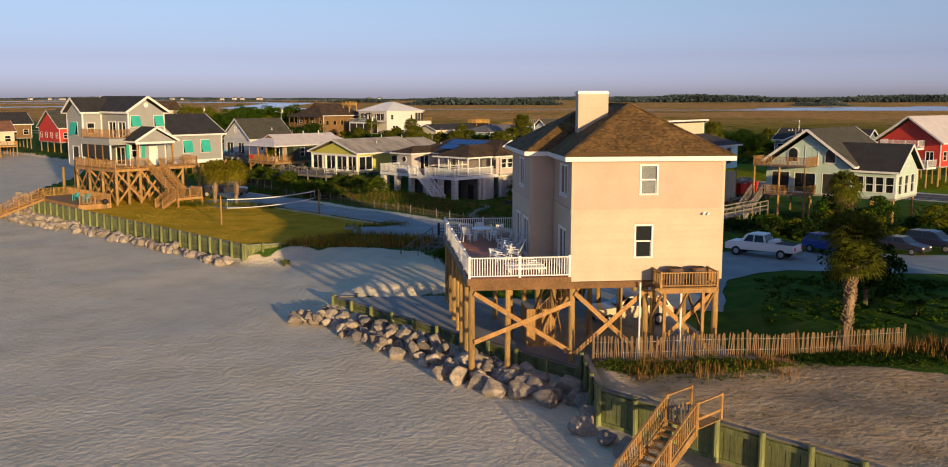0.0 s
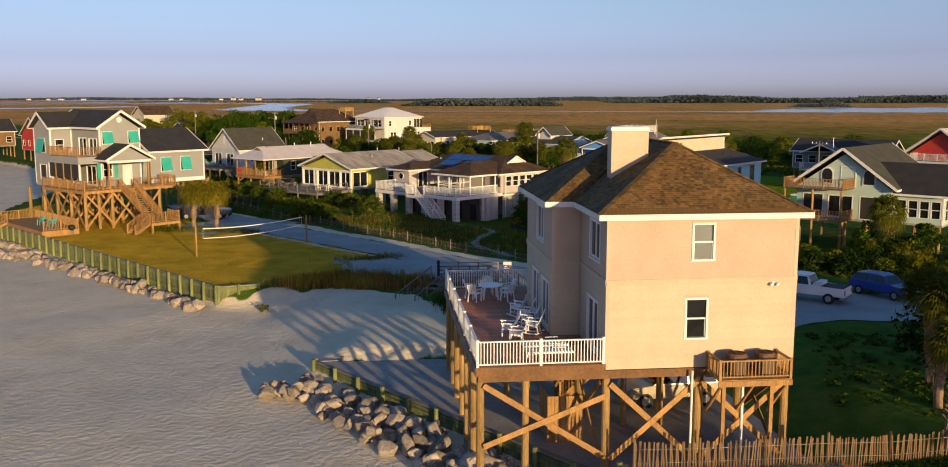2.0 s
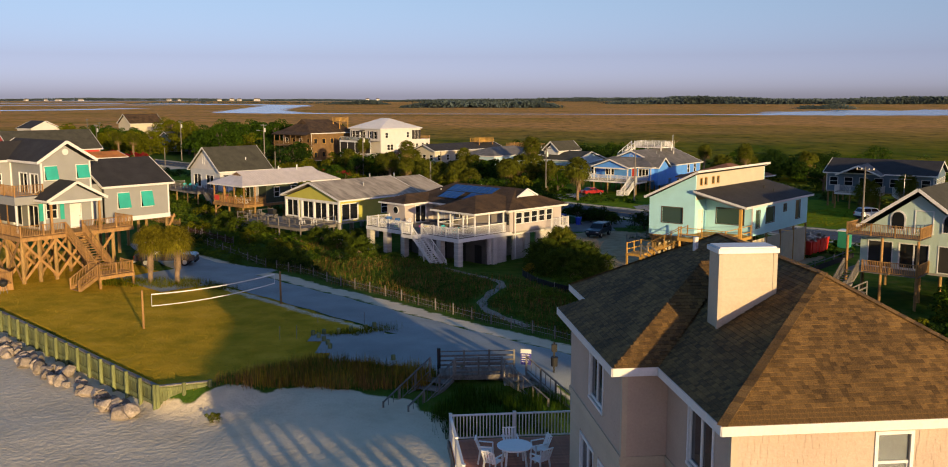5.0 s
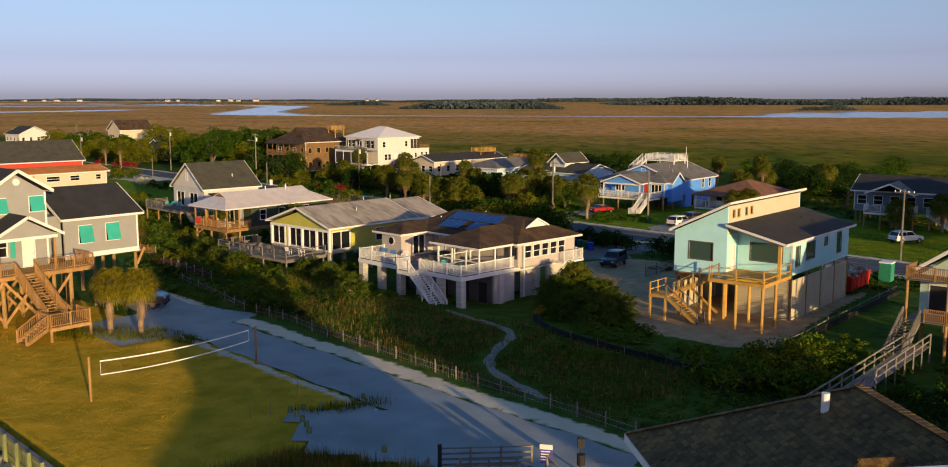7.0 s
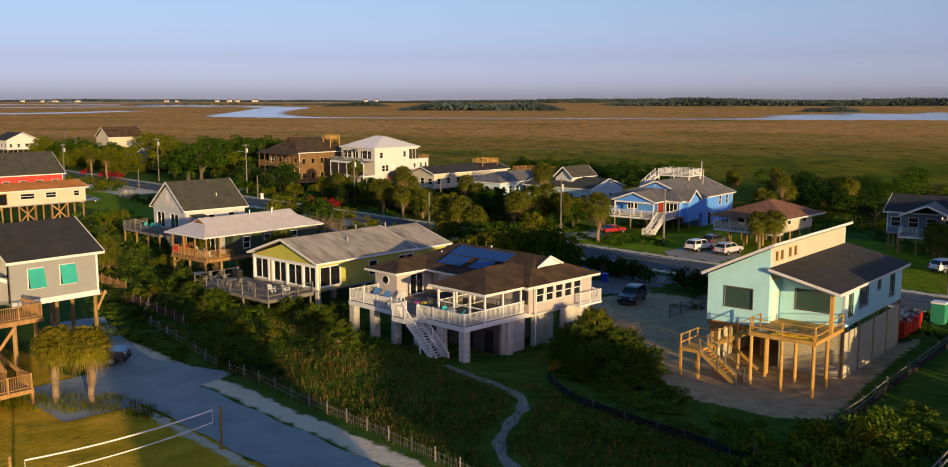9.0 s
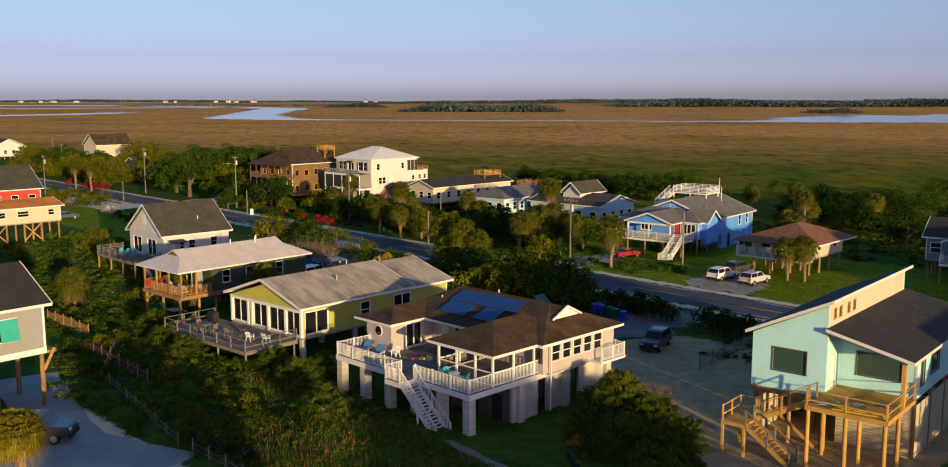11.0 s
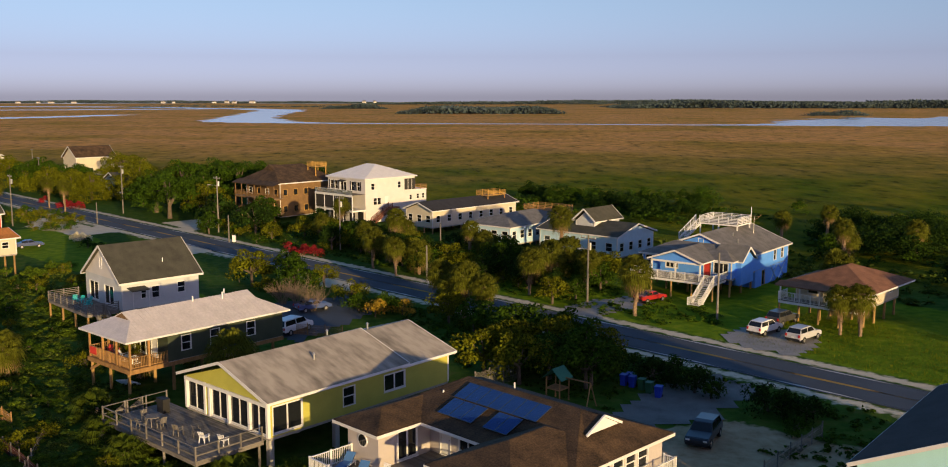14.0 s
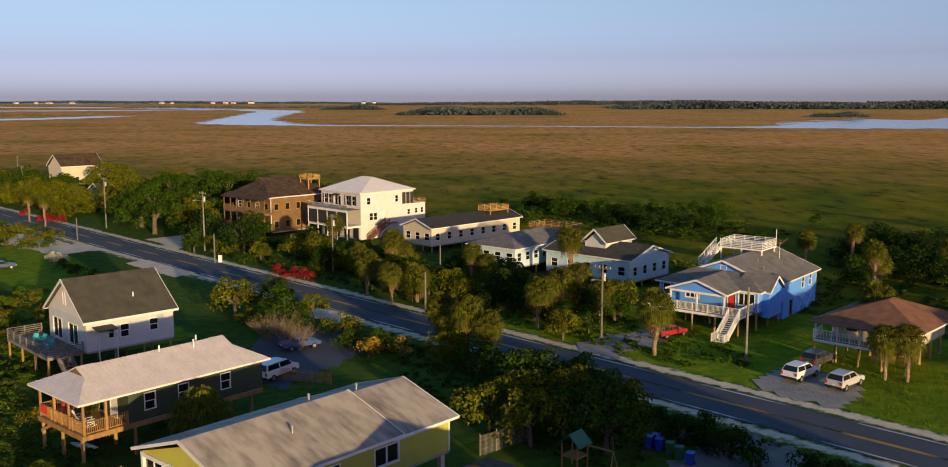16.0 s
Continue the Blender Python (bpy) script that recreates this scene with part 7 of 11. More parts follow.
def grey_house():
    h = house_thing("large grey beach house with teal storm shutters on pilings", -33.11, 125.26, 49.7)
    F = 5.47
    wing = Box(h, -7.2, 0, 0, 8.5, F, 8.75, GREYSIDE)
    wing.walls({"f": [(-5.8, -4.6, 6.5, 8.05, "shutter"), (-3.2, -2.0, 6.5, 8.05, "shutter")], "r": [(2, 3, 6.6, 8, "sash"), (5.5, 6.5, 6.6, 8, "sash")]}, "fbr")
    wing.floor()
    part("skirt", Mesh().box(-7.2, .04, -.05, 0, F - .32, F + .12), WHITE, h)
    part("skirt", Mesh().box(0, .05, 0, 8.5, F - .32, F + .12), WHITE, h)
    wing.corners(WHITE, .14, which=(1, 2))
    ro, fs = hip_roof(h, -7.2, 0, 0, 8.5, 8.7, 2.5, 1, SHINGLE_DARK, "x", .45, .15, gable=(True, True))
    gable_wall(h, "r", wing, 2.4, GREYSIDE, .45)
    main = Box(h, -14.5, -9.7, -2.24, 7.4, F, 11.65, GREYSIDE)
    main.walls({"f": [(-14.2, -13.2, 6.5, 8.0, "sash"), (-11.9, -10.9, 5.45, 7.6, "door"), (-14.15, -13.05, 10.05, 11.3, "shutter"), (-11.1, -10.0, 10.05, 11.3, "shutter")], "r": [(1, 2, 9.2, 10.6, "sash")],
                "l": [(-1.6, 0, 8.6, 10.6, "slider"), (.6, 2.2, 8.6, 10.6, "slider"), (-1.2, .8, 5.5, 7.6, "slider"), (2.2, 4.2, 5.5, 7.6, "slider")]})
    main.floor()
    main.corners(WHITE, .14)
    part("link", Mesh().box(-9.7, -7.2, .5, 7.2, F, 9.1), GREYSIDE, h)
    ro, fs = hip_roof(h, -14.5, -9.7, -2.24, 7.4, 11.65, 1.85, 1, SHINGLE_DARK, "y", .5, .16, gable=(True, True))
    gable_wall(h, "f", main, 1.85, GREYSIDE, .5)
    gable_wall(h, "b", main, 1.85, GREYSIDE, .5)
    part("gable_vent", Mesh().tube((-12.1, -2.24, 12.6), (-12.1, -2.3, 12.6), .3, .3, 14), TRIM, h)
    # seaward bay with its own gable
    bay = Box(h, -17.0, -14.5, 3.8, 7.6, F, 11.6, GREYSIDE)
    bay.walls({"l": [(5.0, 6.4, 9.0, 10.5, "shutter"), (5.0, 6.4, 6.0, 7.6, "screen")], "f": [(-16.4, -15.5, 9.2, 10.4, "sash")]}, "flb")
    bay.floor()
    bay.corners(WHITE, .14)
    hip_roof(h, -17.0, -12.5, 3.8, 7.6, 11.6, 1.7, 1, SHINGLE_DARK, "x", .45, .15, gable=(True, True))
    gable_wall(h, "l", bay, 1.6, GREYSIDE, .45)
    # lower screened porch and the balcony on top of it
    pz = 8.75
    part("porch_ceiling", Mesh().box(-17.4, -14.5, -3.0, 3.8, pz - .75, pz), GREYSIDE, h)
    railing(h, [(-14.6, -2.6), (-17.2, -2.6), (-17.2, 3.7)], pz, 1.0, LUMBER, gap=.15, posts=2.2, single=False, cap=False)
    for y in (-2.9, -1.2, .5, 2.2, 3.7):
        part("porch_post", Mesh().box(-17.35, -17.2, y - .08, y + .08, F, pz - .75), WHITE if y in (-2.9, 3.7) else LUMBER, h)
    for y0, y1 in ((-2.8, -1.3), (-1.1, .4), (.6, 2.1), (2.3, 3.6)):
        part("screen_panel", Mesh().box(-17.3, -17.28, y0, y1, F + 1.0, pz - .75), SCREEN, h)
    # front porch
    D0 = F - .08
    planks(h, -17.4, -7.3, -5.4, -2.25, D0, LUMBER, .14, "x", merge=True)
    planks(h, -18.2, -15.0, -5.4, 3.8, D0 - .006, LUMBER, .14, "y", merge=True)
    part("deck_frame", Mesh().box(-18.2, -7.3, -5.4, -2.25, D0 - .36, D0 - .06).box(-18.2, -15.0, -2.25, 3.8, D0 - .36, D0 - .06), LUMBER, h)
    railing(h, [(-7.4, -2.3), (-7.4, -5.3), (-12.4, -5.3)], D0, 1.0, LUMBER, gap=.15, posts=1.7, single=False, cap=False)
    railing(h, [(-14.0, -5.3), (-18.1, -5.3), (-18.1, 3.7)], D0, 1.0, LUMBER, gap=.15, posts=1.9, single=False, cap=False)
    for x in (-15.1, -10.5):
        part("porch_post", Mesh().box(x - .09, x + .09, -5.1, -4.92, D0, 8.35), LUMBER, h)
    pr, pf = hip_roof(h, -15.3, -10.3, -5.2, -2.3, 8.35, 1.6, 1, SHINGLE_DARK, "y", .4, .14, gable=(True, True))
    pb = Box(h, -15.3, -10.3, -5.2, -2.3, 8.1, 8.35, GREYSIDE)
    gable_wall(h, "f", pb, 1.6, GREYSIDE, .4)
    part("porch_beam", Mesh().box(-15.3, -10.3, -5.22, -5.0, 8.1, 8.35), WHITE, h)
    for x in (-14.9, -12.9):
        part("shutter", Mesh().box(x - .02, x + .38, -2.29, -2.22, 6.3, 8.0), TEAL, h)
    # stairs to the lawn
    stairs(h, (-13.2, -5.4, D0), (-13.2, -10.4, 2.35), 1.5, LUMBER, LUMBER)
    planks(h, -14.9, -11.6, -12.6, -10.4, 2.35, LUMBER, .14, "x", merge=True)
    part("landing_frame", Mesh().box(-14.9, -11.6, -12.6, -10.4, 2.05, 2.3), LUMBER, h)
    railing(h, [(-14.2, -10.5), (-14.8, -10.5), (-14.8, -12.5), (-11.7, -12.5), (-11.7, -10.5)], 2.35, 1.0, LUMBER, gap=.15, posts=1.6, single=False, cap=False)
    piles(h, [(-14.8, -12.5), (-11.7, -12.5), (-14.8, -10.5), (-11.7, -10.5)], .5, 2.05, .09, LUMBER, "post", True)
    stairs(h, (-14.9, -11.5, 2.35), (-16.6, -11.5, 1.3), 1.4, LUMBER, LUMBER)
    gx_ = [(x, y) for x in (-18, -16.5, -15, -12.2, -9.4) for y in (-5.2, -2.2, .8, 3.7, 7.2)] + [(x, y) for x in (-7, -3.5, -.2) for y in (.3, 4.3, 8.2)]
    piles(h, gx_, .4, F - .4, .17)
    for y in (-5.2, -2.2, .8):
        for x0, x1 in ((-18, -15), (-15, -12.2), (-12.2, -9.4)):
            brace(h, (x0, y - .2, 1.6), (x1, y - .2, F - .5))
            brace(h, (x1, y - .26, 1.6), (x0, y - .26, F - .5))
    for x in (-18, -15):
        for y0, y1 in ((-5.2, -2.2), (-2.2, .8), (.8, 3.7)):
            brace(h, (x - .2, y0, 1.6), (x - .2, y1, F - .5))
            brace(h, (x - .26, y1, 1.6), (x - .26, y0, F - .5))
    brace(h, (-.1, .2, F - 1.6), (.7, .2, F - .1))
    part("stair_landing_rear", Mesh().box(.05, 1.0, .5, 2.2, F - .5, F - .3), LUMBER, h)
    return h


grey_house()


def simple_house(label, x, y, deg, w, l, base, eave, rise, wall, roof, axis="y", run=None, gable=(False, False), windows=3, over=.5, group="houses along the road", piled=True, extra=None, floors=1, front="far", lattice=None):
    """A house further off: walls with windows on every side, roof, pilings."""
    h = house_thing(label, x, y, deg, group)
    b = Box(h, 0, w, 0, l, base, eave, wall)
    ops = {}
    for side, span in (("f", w), ("l", l), ("r", l)):
        o = []
        n = max(1, round(span * windows / 9.0)) if windows else 0
        for fl in range(floors):
            z0 = base + (eave - base) * fl / floors
            for i in range(n):
                c_ = span * (i + .5) / n
                hw = .5 if side != "f" else .6
                kind = front if side == "f" and i % 2 == 0 else ("dark" if wall is BROWNSIDE else "far")
                o.append((c_ - hw, c_ + hw, z0 + (.12 if kind in ("slider", "door") else .9), z0 + 2.15, kind))
        ops[side] = o
    b.walls(ops)
    b.floor()
    b.corners(TRIM)
    hip_roof(h, 0, w, 0, l, eave, rise, run or min(w, l) / 2 + over, roof, axis, over, .14, gable=gable)
    for flag, side in zip(gable, "fb" if axis == "y" else "lr"):
        if flag:
            gable_wall(h, side, b, rise, wall, over)
    if piled and base > 1:
        piles(h, [(px, py) for px in np.linspace(.3, w - .3, 4) for py in np.linspace(.3, l - .3, 4)], -.4, base - .2, .15)
    if extra:
        extra(h, b)
    return h


def porch(h, x0, x1, y0, y1, z, zr, rail_mat=WHITE, posts=4, roof=None, stair=None, roof_rise=.6, screen=False):
    """An open porch or deck with its railing, on posts."""
    planks(h, x0, x1, y0, y1, z, GREYWOOD, .15, "x", merge=True)
    part("deck_frame", Mesh().box(x0 + .03, x1 - .03, y0 + .03, y1 - .03, z - .35, z - .05), rail_mat, h)
    railing(h, [(x0 + .06, y1), (x0 + .06, y0 + .06), (x1 - .06, y0 + .06), (x1 - .06, y1)], z, 1.0, rail_mat, gap=.16, posts=2.0, single=False, cap=False)
    pts = [(x, y0 + .15) for x in np.linspace(x0 + .15, x1 - .15, posts)]
    piles(h, pts, -.4, z - .3, .13)
    if roof:
        piles(h, pts, z, zr, .07, rail_mat, "porch_post", True)
        part("roof", Mesh().slab([(x0 - .3, y0 - .4, zr), (x1 + .3, y0 - .4, zr), (x1 + .3, y1, zr + roof_rise), (x0 - .3, y1, zr + roof_rise)], .16), roof, h)
        part("fascia", Mesh().box(x0 - .32, x1 + .32, y0 - .44, y0 - .38, zr - .2, zr + .02), TRIM, h)
    if screen:
        for a0, a1 in zip(pts, pts[1:]):
            part("screen_panel", Mesh().box(a0[0] + .1, a1[0] - .1, y0 + .13, y0 + .15, z + 1.0, zr - .05), SCREEN, h)


# the bright blue house with a roof deck
def blue_house():
    h = house_thing("bright blue raised house with grey roof and white roof deck", 31.79, 200.48, -38.6, "houses along the road")
    F, E, XL, XR, YB = 2.55, 4.85, -11.8, 1.3, 18.2
    b = Box(h, XL, XR, -2.2, YB, F, E, BLUESIDE)
    b.walls({"f": [(-11.3, -10.3, 3.3, 4.6, "sash"), (-8.2, -6.4, 3.2, 4.6, "wide"), (-2.6, -1.6, 2.6, 4.6, "red_door"), (-1.2, .8, 3.1, 4.6, "wide")],
             "r": [(12.6, 13.5, 3.2, 4.7, "sash"), (15.4, 16.3, 3.2, 4.7, "sash")], "l": [(2, 3, 3.3, 4.6, "sash"), (8, 9, 3.3, 4.6, "sash")]})
    b.floor()
    b.corners(TRIM)
    # the rear roof, its ridge running back
    rear = Box(h, XL, XR, 2.35, YB, F, E, BLUESIDE)
    hip_roof(h, XL, XR, 2.35, YB, E, 2.65, 1, SHINGLE_GREY, "y", .45, .14, gable=(True, True))
    gable_wall(h, "f", rear, 2.65, BLUESIDE, .45)
    gable_wall(h, "b", rear, 2.65, BLUESIDE, .45)
    rear.opening("f", -5.6, -4.9, 6.1, 6.9, "far")
    # the front roof, ridge across
    hip_roof(h, XL, XR, -2.2, 5.6, E, 1.45, 3.4, SHINGLE_GREY, "x", .45, .14)
    # side gable over a shallow bay
    bay = Box(h, XR, XR + .8, -.9, 3.3, F - .9, E - .1, BLUESIDE)
    bay.walls({}, "frb")
    hip_roof(h, -2.4, XR + .8, -.9, 3.3, E - .1, 1.75, 1, SHINGLE_GREY, "x", .35, .13, gable=(False, True))
    gable_wall(h, "r", bay, 1.75, BLUESIDE, .35)
    # lower storey at the back, with braced doors
    low = Box(h, -3.4, XR, 6.0, YB, .05, F - .05, BLUESIDE)
    low.walls({"r": [(8.4, 9.4, .2, 2.2, "dark")]}, "flrb")
    for y0 in (11.6, 14.6):
        part("gate_brace", Mesh().beam((XR + .04, y0, .3), (XR + .04, y0 + 2.2, 2.3), .04, .12, up=(1, 0, 0)).beam((XR + .07, y0 + 2.2, .3), (XR + .07, y0, 2.3), .04, .12, up=(1, 0, 0)), LIGHTBLUE, h)
    piles(h, [(x, y) for x in (-11.5, -8.2, -5, -1.8, 1.0) for y in (-1.9, 1.8, 5.2)] + [(x, y) for x in (-11.5, -8.2, -5) for y in (10, 17.6)], -.4, F - .2, .14)
    # the porch
    porch(h, -11.4, .65, -6.3, -2.25, F - .04, 4.9, WHITE, 5)
    pg = Box(h, -8.45, -1.25, -6.1, -2.2, 4.65, 4.9, BLUESIDE)
    for x in (-8.35, -4.85, -1.35):
        part("porch_post", Mesh().box(x - .09, x + .09, -6.15, -5.97, F, 4.85), WHITE, h)
    part("porch_beam", Mesh().box(-8.45, -1.25, -6.15, -5.95, 4.65, 4.9), WHITE, h)
    hip_roof(h, -8.45, -1.25, -6.1, 1.2, 4.9, 1.4, 1, SHINGLE_GREY, "y", .4, .13, gable=(True, True))
    gable_wall(h, "f", pg, 1.4, BLUESIDE, .4)
    stairs(h, (.0, -6.3, F - .04), (.0, -9.4, .45), 1.3, WHITE, WHITE)
    rail = [(-.7, -9.4), (-.7, -10.8), (.8, -10.8), (.8, -9.4)]
    railing(h, rail, .35, .95, WHITE, posts=1.4, gap=.16, single=False, cap=False)
    planks(h, -.7, .8, -10.8, -9.4, .45, GREYWOOD, .15, "x", merge=True)
    # roof deck
    rd = new("roof_deck")
    rd.parent = h
    planks(rd, -9.7, -3.75, 11.3, 16.0, 7.95, GREYWOOD, .15, "x", merge=True)
    part("deck_frame", Mesh().box(-9.7, -3.75, 11.3, 16.0, 7.7, 7.9), WHITE, rd)
    piles(rd, [(-9.6, 11.4), (-3.85, 11.4), (-9.6, 15.9), (-3.85, 15.9), (-6.7, 11.4)], 5.4, 7.7, .08, WHITE, "post", True)
    railing(rd, [(-9.7, 12.4), (-9.7, 16.0), (-3.75, 16.0), (-3.75, 11.3), (-9.7, 11.3)], 7.95, 1.0, WHITE, posts=1.6, slats=4, cap=False)
    stairs(rd, (-10.1, 11.8, 7.95), (-10.1, 6.4, 5.9), .9, WHITE, WHITE, gap=.4)
    part("flagpole", Mesh().tube((-3.7, 16.05, 7.6), (-3.7, 16.05, 10.2), .06, .05, 8), WHITE, rd)
    ant = new("aerial")
    ant.parent = h
    part("mast", Mesh().tube((-2.4, 14.0, 6.0), (-2.4, 14.0, 9.0), .04, .03, 6), STEEL, ant)
    for a0 in (-1, 1):
        part("arm", Mesh().beam((-2.4, 14.0, 8.4), (-2.4 + 1.1 * a0, 14.0, 9.4), .05, .05), LUMBER, ant)
    for k in (.3, .7):
        part("rung", Mesh().beam((-2.4 - 1.1 * k, 14.0, 8.4 + k), (-2.4 + 1.1 * k, 14.0, 8.4 + k), .03, .03), LUMBER, ant)
    for x, y in ((-3.0, 8.0), (-1.4, 6.0), (-9.0, 6.5)):
        part("roof_vent", Mesh().tube((x, y, 5.6), (x, y, 7.6 - abs(x + 5.15) * .32 + .35), .07, .07, 8), STEEL, h)
    return h


blue_house()


def rust_extra(h, b):
    porch(h, -1.2, 8.8, -2.2, 0, 2.4, 4.3, WHITE, 5)
    for x in (-1.0, 1.4, 3.8, 6.2, 8.6):
        part("porch_post", Mesh().box(x - .07, x + .07, -2.1, -1.96, 2.4, 4.25), WHITE, h)
    part("roof", Mesh().slab([(-1.5, -2.6, 4.3), (9.1, -2.6, 4.3), (9.1, -1.0, 4.62), (-1.5, -1.0, 4.62)], .14), SHINGLE_RUST, h)


simple_house("raised cottage with a rust-brown hip roof and white porch", 36.26, 187.03, -44.3, 8.4, 9.8, 2.4, 4.3, 2.05, CREAM, SHINGLE_RUST, "y", over=1.4, extra=rust_extra, windows=2)


def white_house():
    h = house_thing("tall white two-storey house with a white metal hip roof", -33.79, 280.68, -44.3, "houses along the road")
    W, L, E, B = 12.6, 13.9, 9.35, 6.3
    up = Box(h, 0, W, 0, L, B, E, WHITESIDE)
    shut = [(x, x + .95, 6.9, 8.7, "sash") for x in (.9, 2.4, 8.0, 9.9)]
    up.walls({"f": shut + [(4.4, 6.4, B + .1, 8.6, "slider")], "r": [(1.6, 2.5, 7.1, 8.4, "far"), (9.0, 9.8, 7.1, 8.4, "far")], "l": [(3, 4, 7.1, 8.4, "far"), (8, 9, 7.1, 8.4, "far")]})
    for x0, x1, *_ in shut:
        for x in (x0 - .42, x1 + .08):
            part("shutter", Mesh().box(x, x + .34, -.06, -.01, 6.85, 8.75), BLACK, h)
    part("awning", Mesh().slab([(4.3, -.02, 8.95), (6.5, -.02, 8.95), (6.5, -1.0, 8.65), (4.3, -1.0, 8.65)][::-1], .05), SHINGLE_DARK, h)
    # screened corner of the upper storey
    for y in (L - 3.0, L - 1.9, L - .8):
        part("screen_panel", Mesh().box(W - .02, W + .03, y, y + .95, 6.5, 8.9), SCREEN, h)
    low = Box(h, 0, W, 0, 17.3, 3.1, B, WHITESIDE)
    low.walls({"r": [(2.2, 3.1, 3.9, 5.3, "far"), (3.3, 4.2, 3.9, 5.3, "far"), (5.4, 6.4, 3.2, 5.4, "door"), (12.3, 13.0, 4.3, 5.3, "far"), (14.4, 15.1, 4.4, 5.4, "far"), (16.0, 16.7, 4.4, 5.4, "far")], "l": [(4, 5, 4, 5.3, "far")]})
    part("roof_terrace", Mesh().box(-.1, W + .1, L, 17.4, B, B + .12), WHITE, h)
    railing(h, [(W, L + .1), (W, 17.3), (0, 17.3)], B + .1, .95, LUMBER, posts=1.7, slats=2, cap=False)
    hip_roof(h, 0, W, 0, L, E, 2.55, 5.1, WHITEROOF, "x", .4, .14)
    seams = Mesh()
    for i in range(1, 26):
        x = -.4 + 13.4 * i / 26
        t = min(1.0, min(x + .4, 13.0 - x) / 5.1)
        for y0, s_ in ((-.4, 1), (L + .4, -1)):
            seams.beam((x, y0, E + .15), (x, y0 + s_ * (L / 2 + .4) * t, E + .15 + 2.55 * t), .05, .03)
    part("roof_seams", seams, WHITEROOF, h, kind="stuff")
    # screened lower porch, its roof the upper terrace
    planks(h, 0, W, -3.5, 0, B, GREYWOOD, .15, "x", merge=True)
    part("terrace_edge", Mesh().box(-.05, W, -3.55, -3.48, B - .4, B + .05).box(-.05, .02, -3.5, 0, B - .4, B + .05), WHITE, h)
    part("glass_rail", Mesh().box(0, W, -3.46, -3.44, B + .1, B + .95), GLASS, h, "clear glass balustrade")
    part("top_rail", Mesh().box(0, W, -3.5, -3.4, B + .95, B + 1.0), WHITE, h)
    for x in (.06, 3.2, 6.3, 9.4, W - .08):
        part("porch_post", Mesh().box(x - .09, x + .09, -3.5, -3.32, .3, B - .35), WHITE, h)
    for a0, a1 in ((.2, 3.1), (3.3, 6.2), (6.4, 9.3), (9.5, 12.4)):
        part("screen_panel", Mesh().box(a0, a1, -3.44, -3.42, 3.3, B - .4), SCREEN, h)
    part("screen_panel", Mesh().box(.02, .04, -3.3, -.1, 3.3, B - .4), SCREEN, h)
    part("porch_floor", Mesh().box(0, W, -3.5, 0, 2.75, 3.1), WHITE, h)
    part("ground_wall", Mesh().box(.3, W - .2, -.2, 0, .2, 3.1).box(W - .2, W, 0, 16, .2, 3.1), WHITESIDE, h)
    # openings are solid black slabs, their inner shade put in as colour
    for x in (1.2, 4.4, 7.6, 10.4):
        part("dark_opening_panel", Mesh().box(x, x + 1.7, -.24, -.2, .3, 2.5), BLACK, h)
    stairs(h, (W + .75, 6.2, 3.15), (W + .75, 1.4, .3), 1.3, STAIRRED, STAIRRED)
    part("landing", Mesh().box(W, W + 1.4, 6.2, 8.4, 2.95, 3.15), STAIRRED, h)
    M = h.matrix_basis
    dc = resin_chair(M @ pose(1.2, -2.4, B + .003, 0, 0, 160), BLACK, "dark chair on the white house's terrace", "terrace chairs")
    for x, y, r in ((2.2, -2.6, 200), (3.1, -1.9, 90), (6.8, -2.4, 170), (8.0, -2.6, 200), (10.2, -2.2, 180)):
        copy_thing(dc, M @ pose(x, y, B + .003, 0, 0, r))
    return h


STAIRRED = mat("red_brown_stair", (.16, .06, .04))
white_house()


def brown_extra(h, b):
    for z, zr in ((4.9, 7.6), (1.6, 4.6)):
        porch(h, -1.2, 13.8, -2.4, 0, z, zr, BROWNSIDE, 7)
        for x in np.linspace(-1.0, 13.6, 7):
            part("porch_post", Mesh().box(x - .08, x + .08, -2.35, -2.19, z, zr + .1), BROWNSIDE, h)
    part("roof", Mesh().slab([(-1.5, -2.8, 7.75), (14.1, -2.8, 7.75), (14.1, -.6, 8.5), (-1.5, -.6, 8.5)], .16), SHINGLE_UMBER, h)
    # gablet over the porch
    part("gablet", Mesh().add([(4.2, 1.6, 10.5), (8.4, 1.6, 10.5), (6.3, 1.6, 11.75), (6.3, 4.5, 11.6), (4.2, 4.5, 10.5), (8.4, 4.5, 10.5)], [(0, 1, 2), (0, 2, 3, 4), (1, 5, 3, 2)]), SHINGLE_UMBER, h)
    planks(h, 9, 12, 10, 13, 11.0, NEWWOOD, .15, "x", merge=True)
    piles(h, [(9.1, 10.1), (11.9, 10.1), (9.1, 12.9), (11.9, 12.9)], 7.5, 10.9, .08, NEWWOOD, "post", True)
    railing(h, [(9, 10), (12, 10), (12, 13), (9, 13), (9, 10)], 11.0, 1.0, NEWWOOD, posts=1.5, slats=3, cap=False)


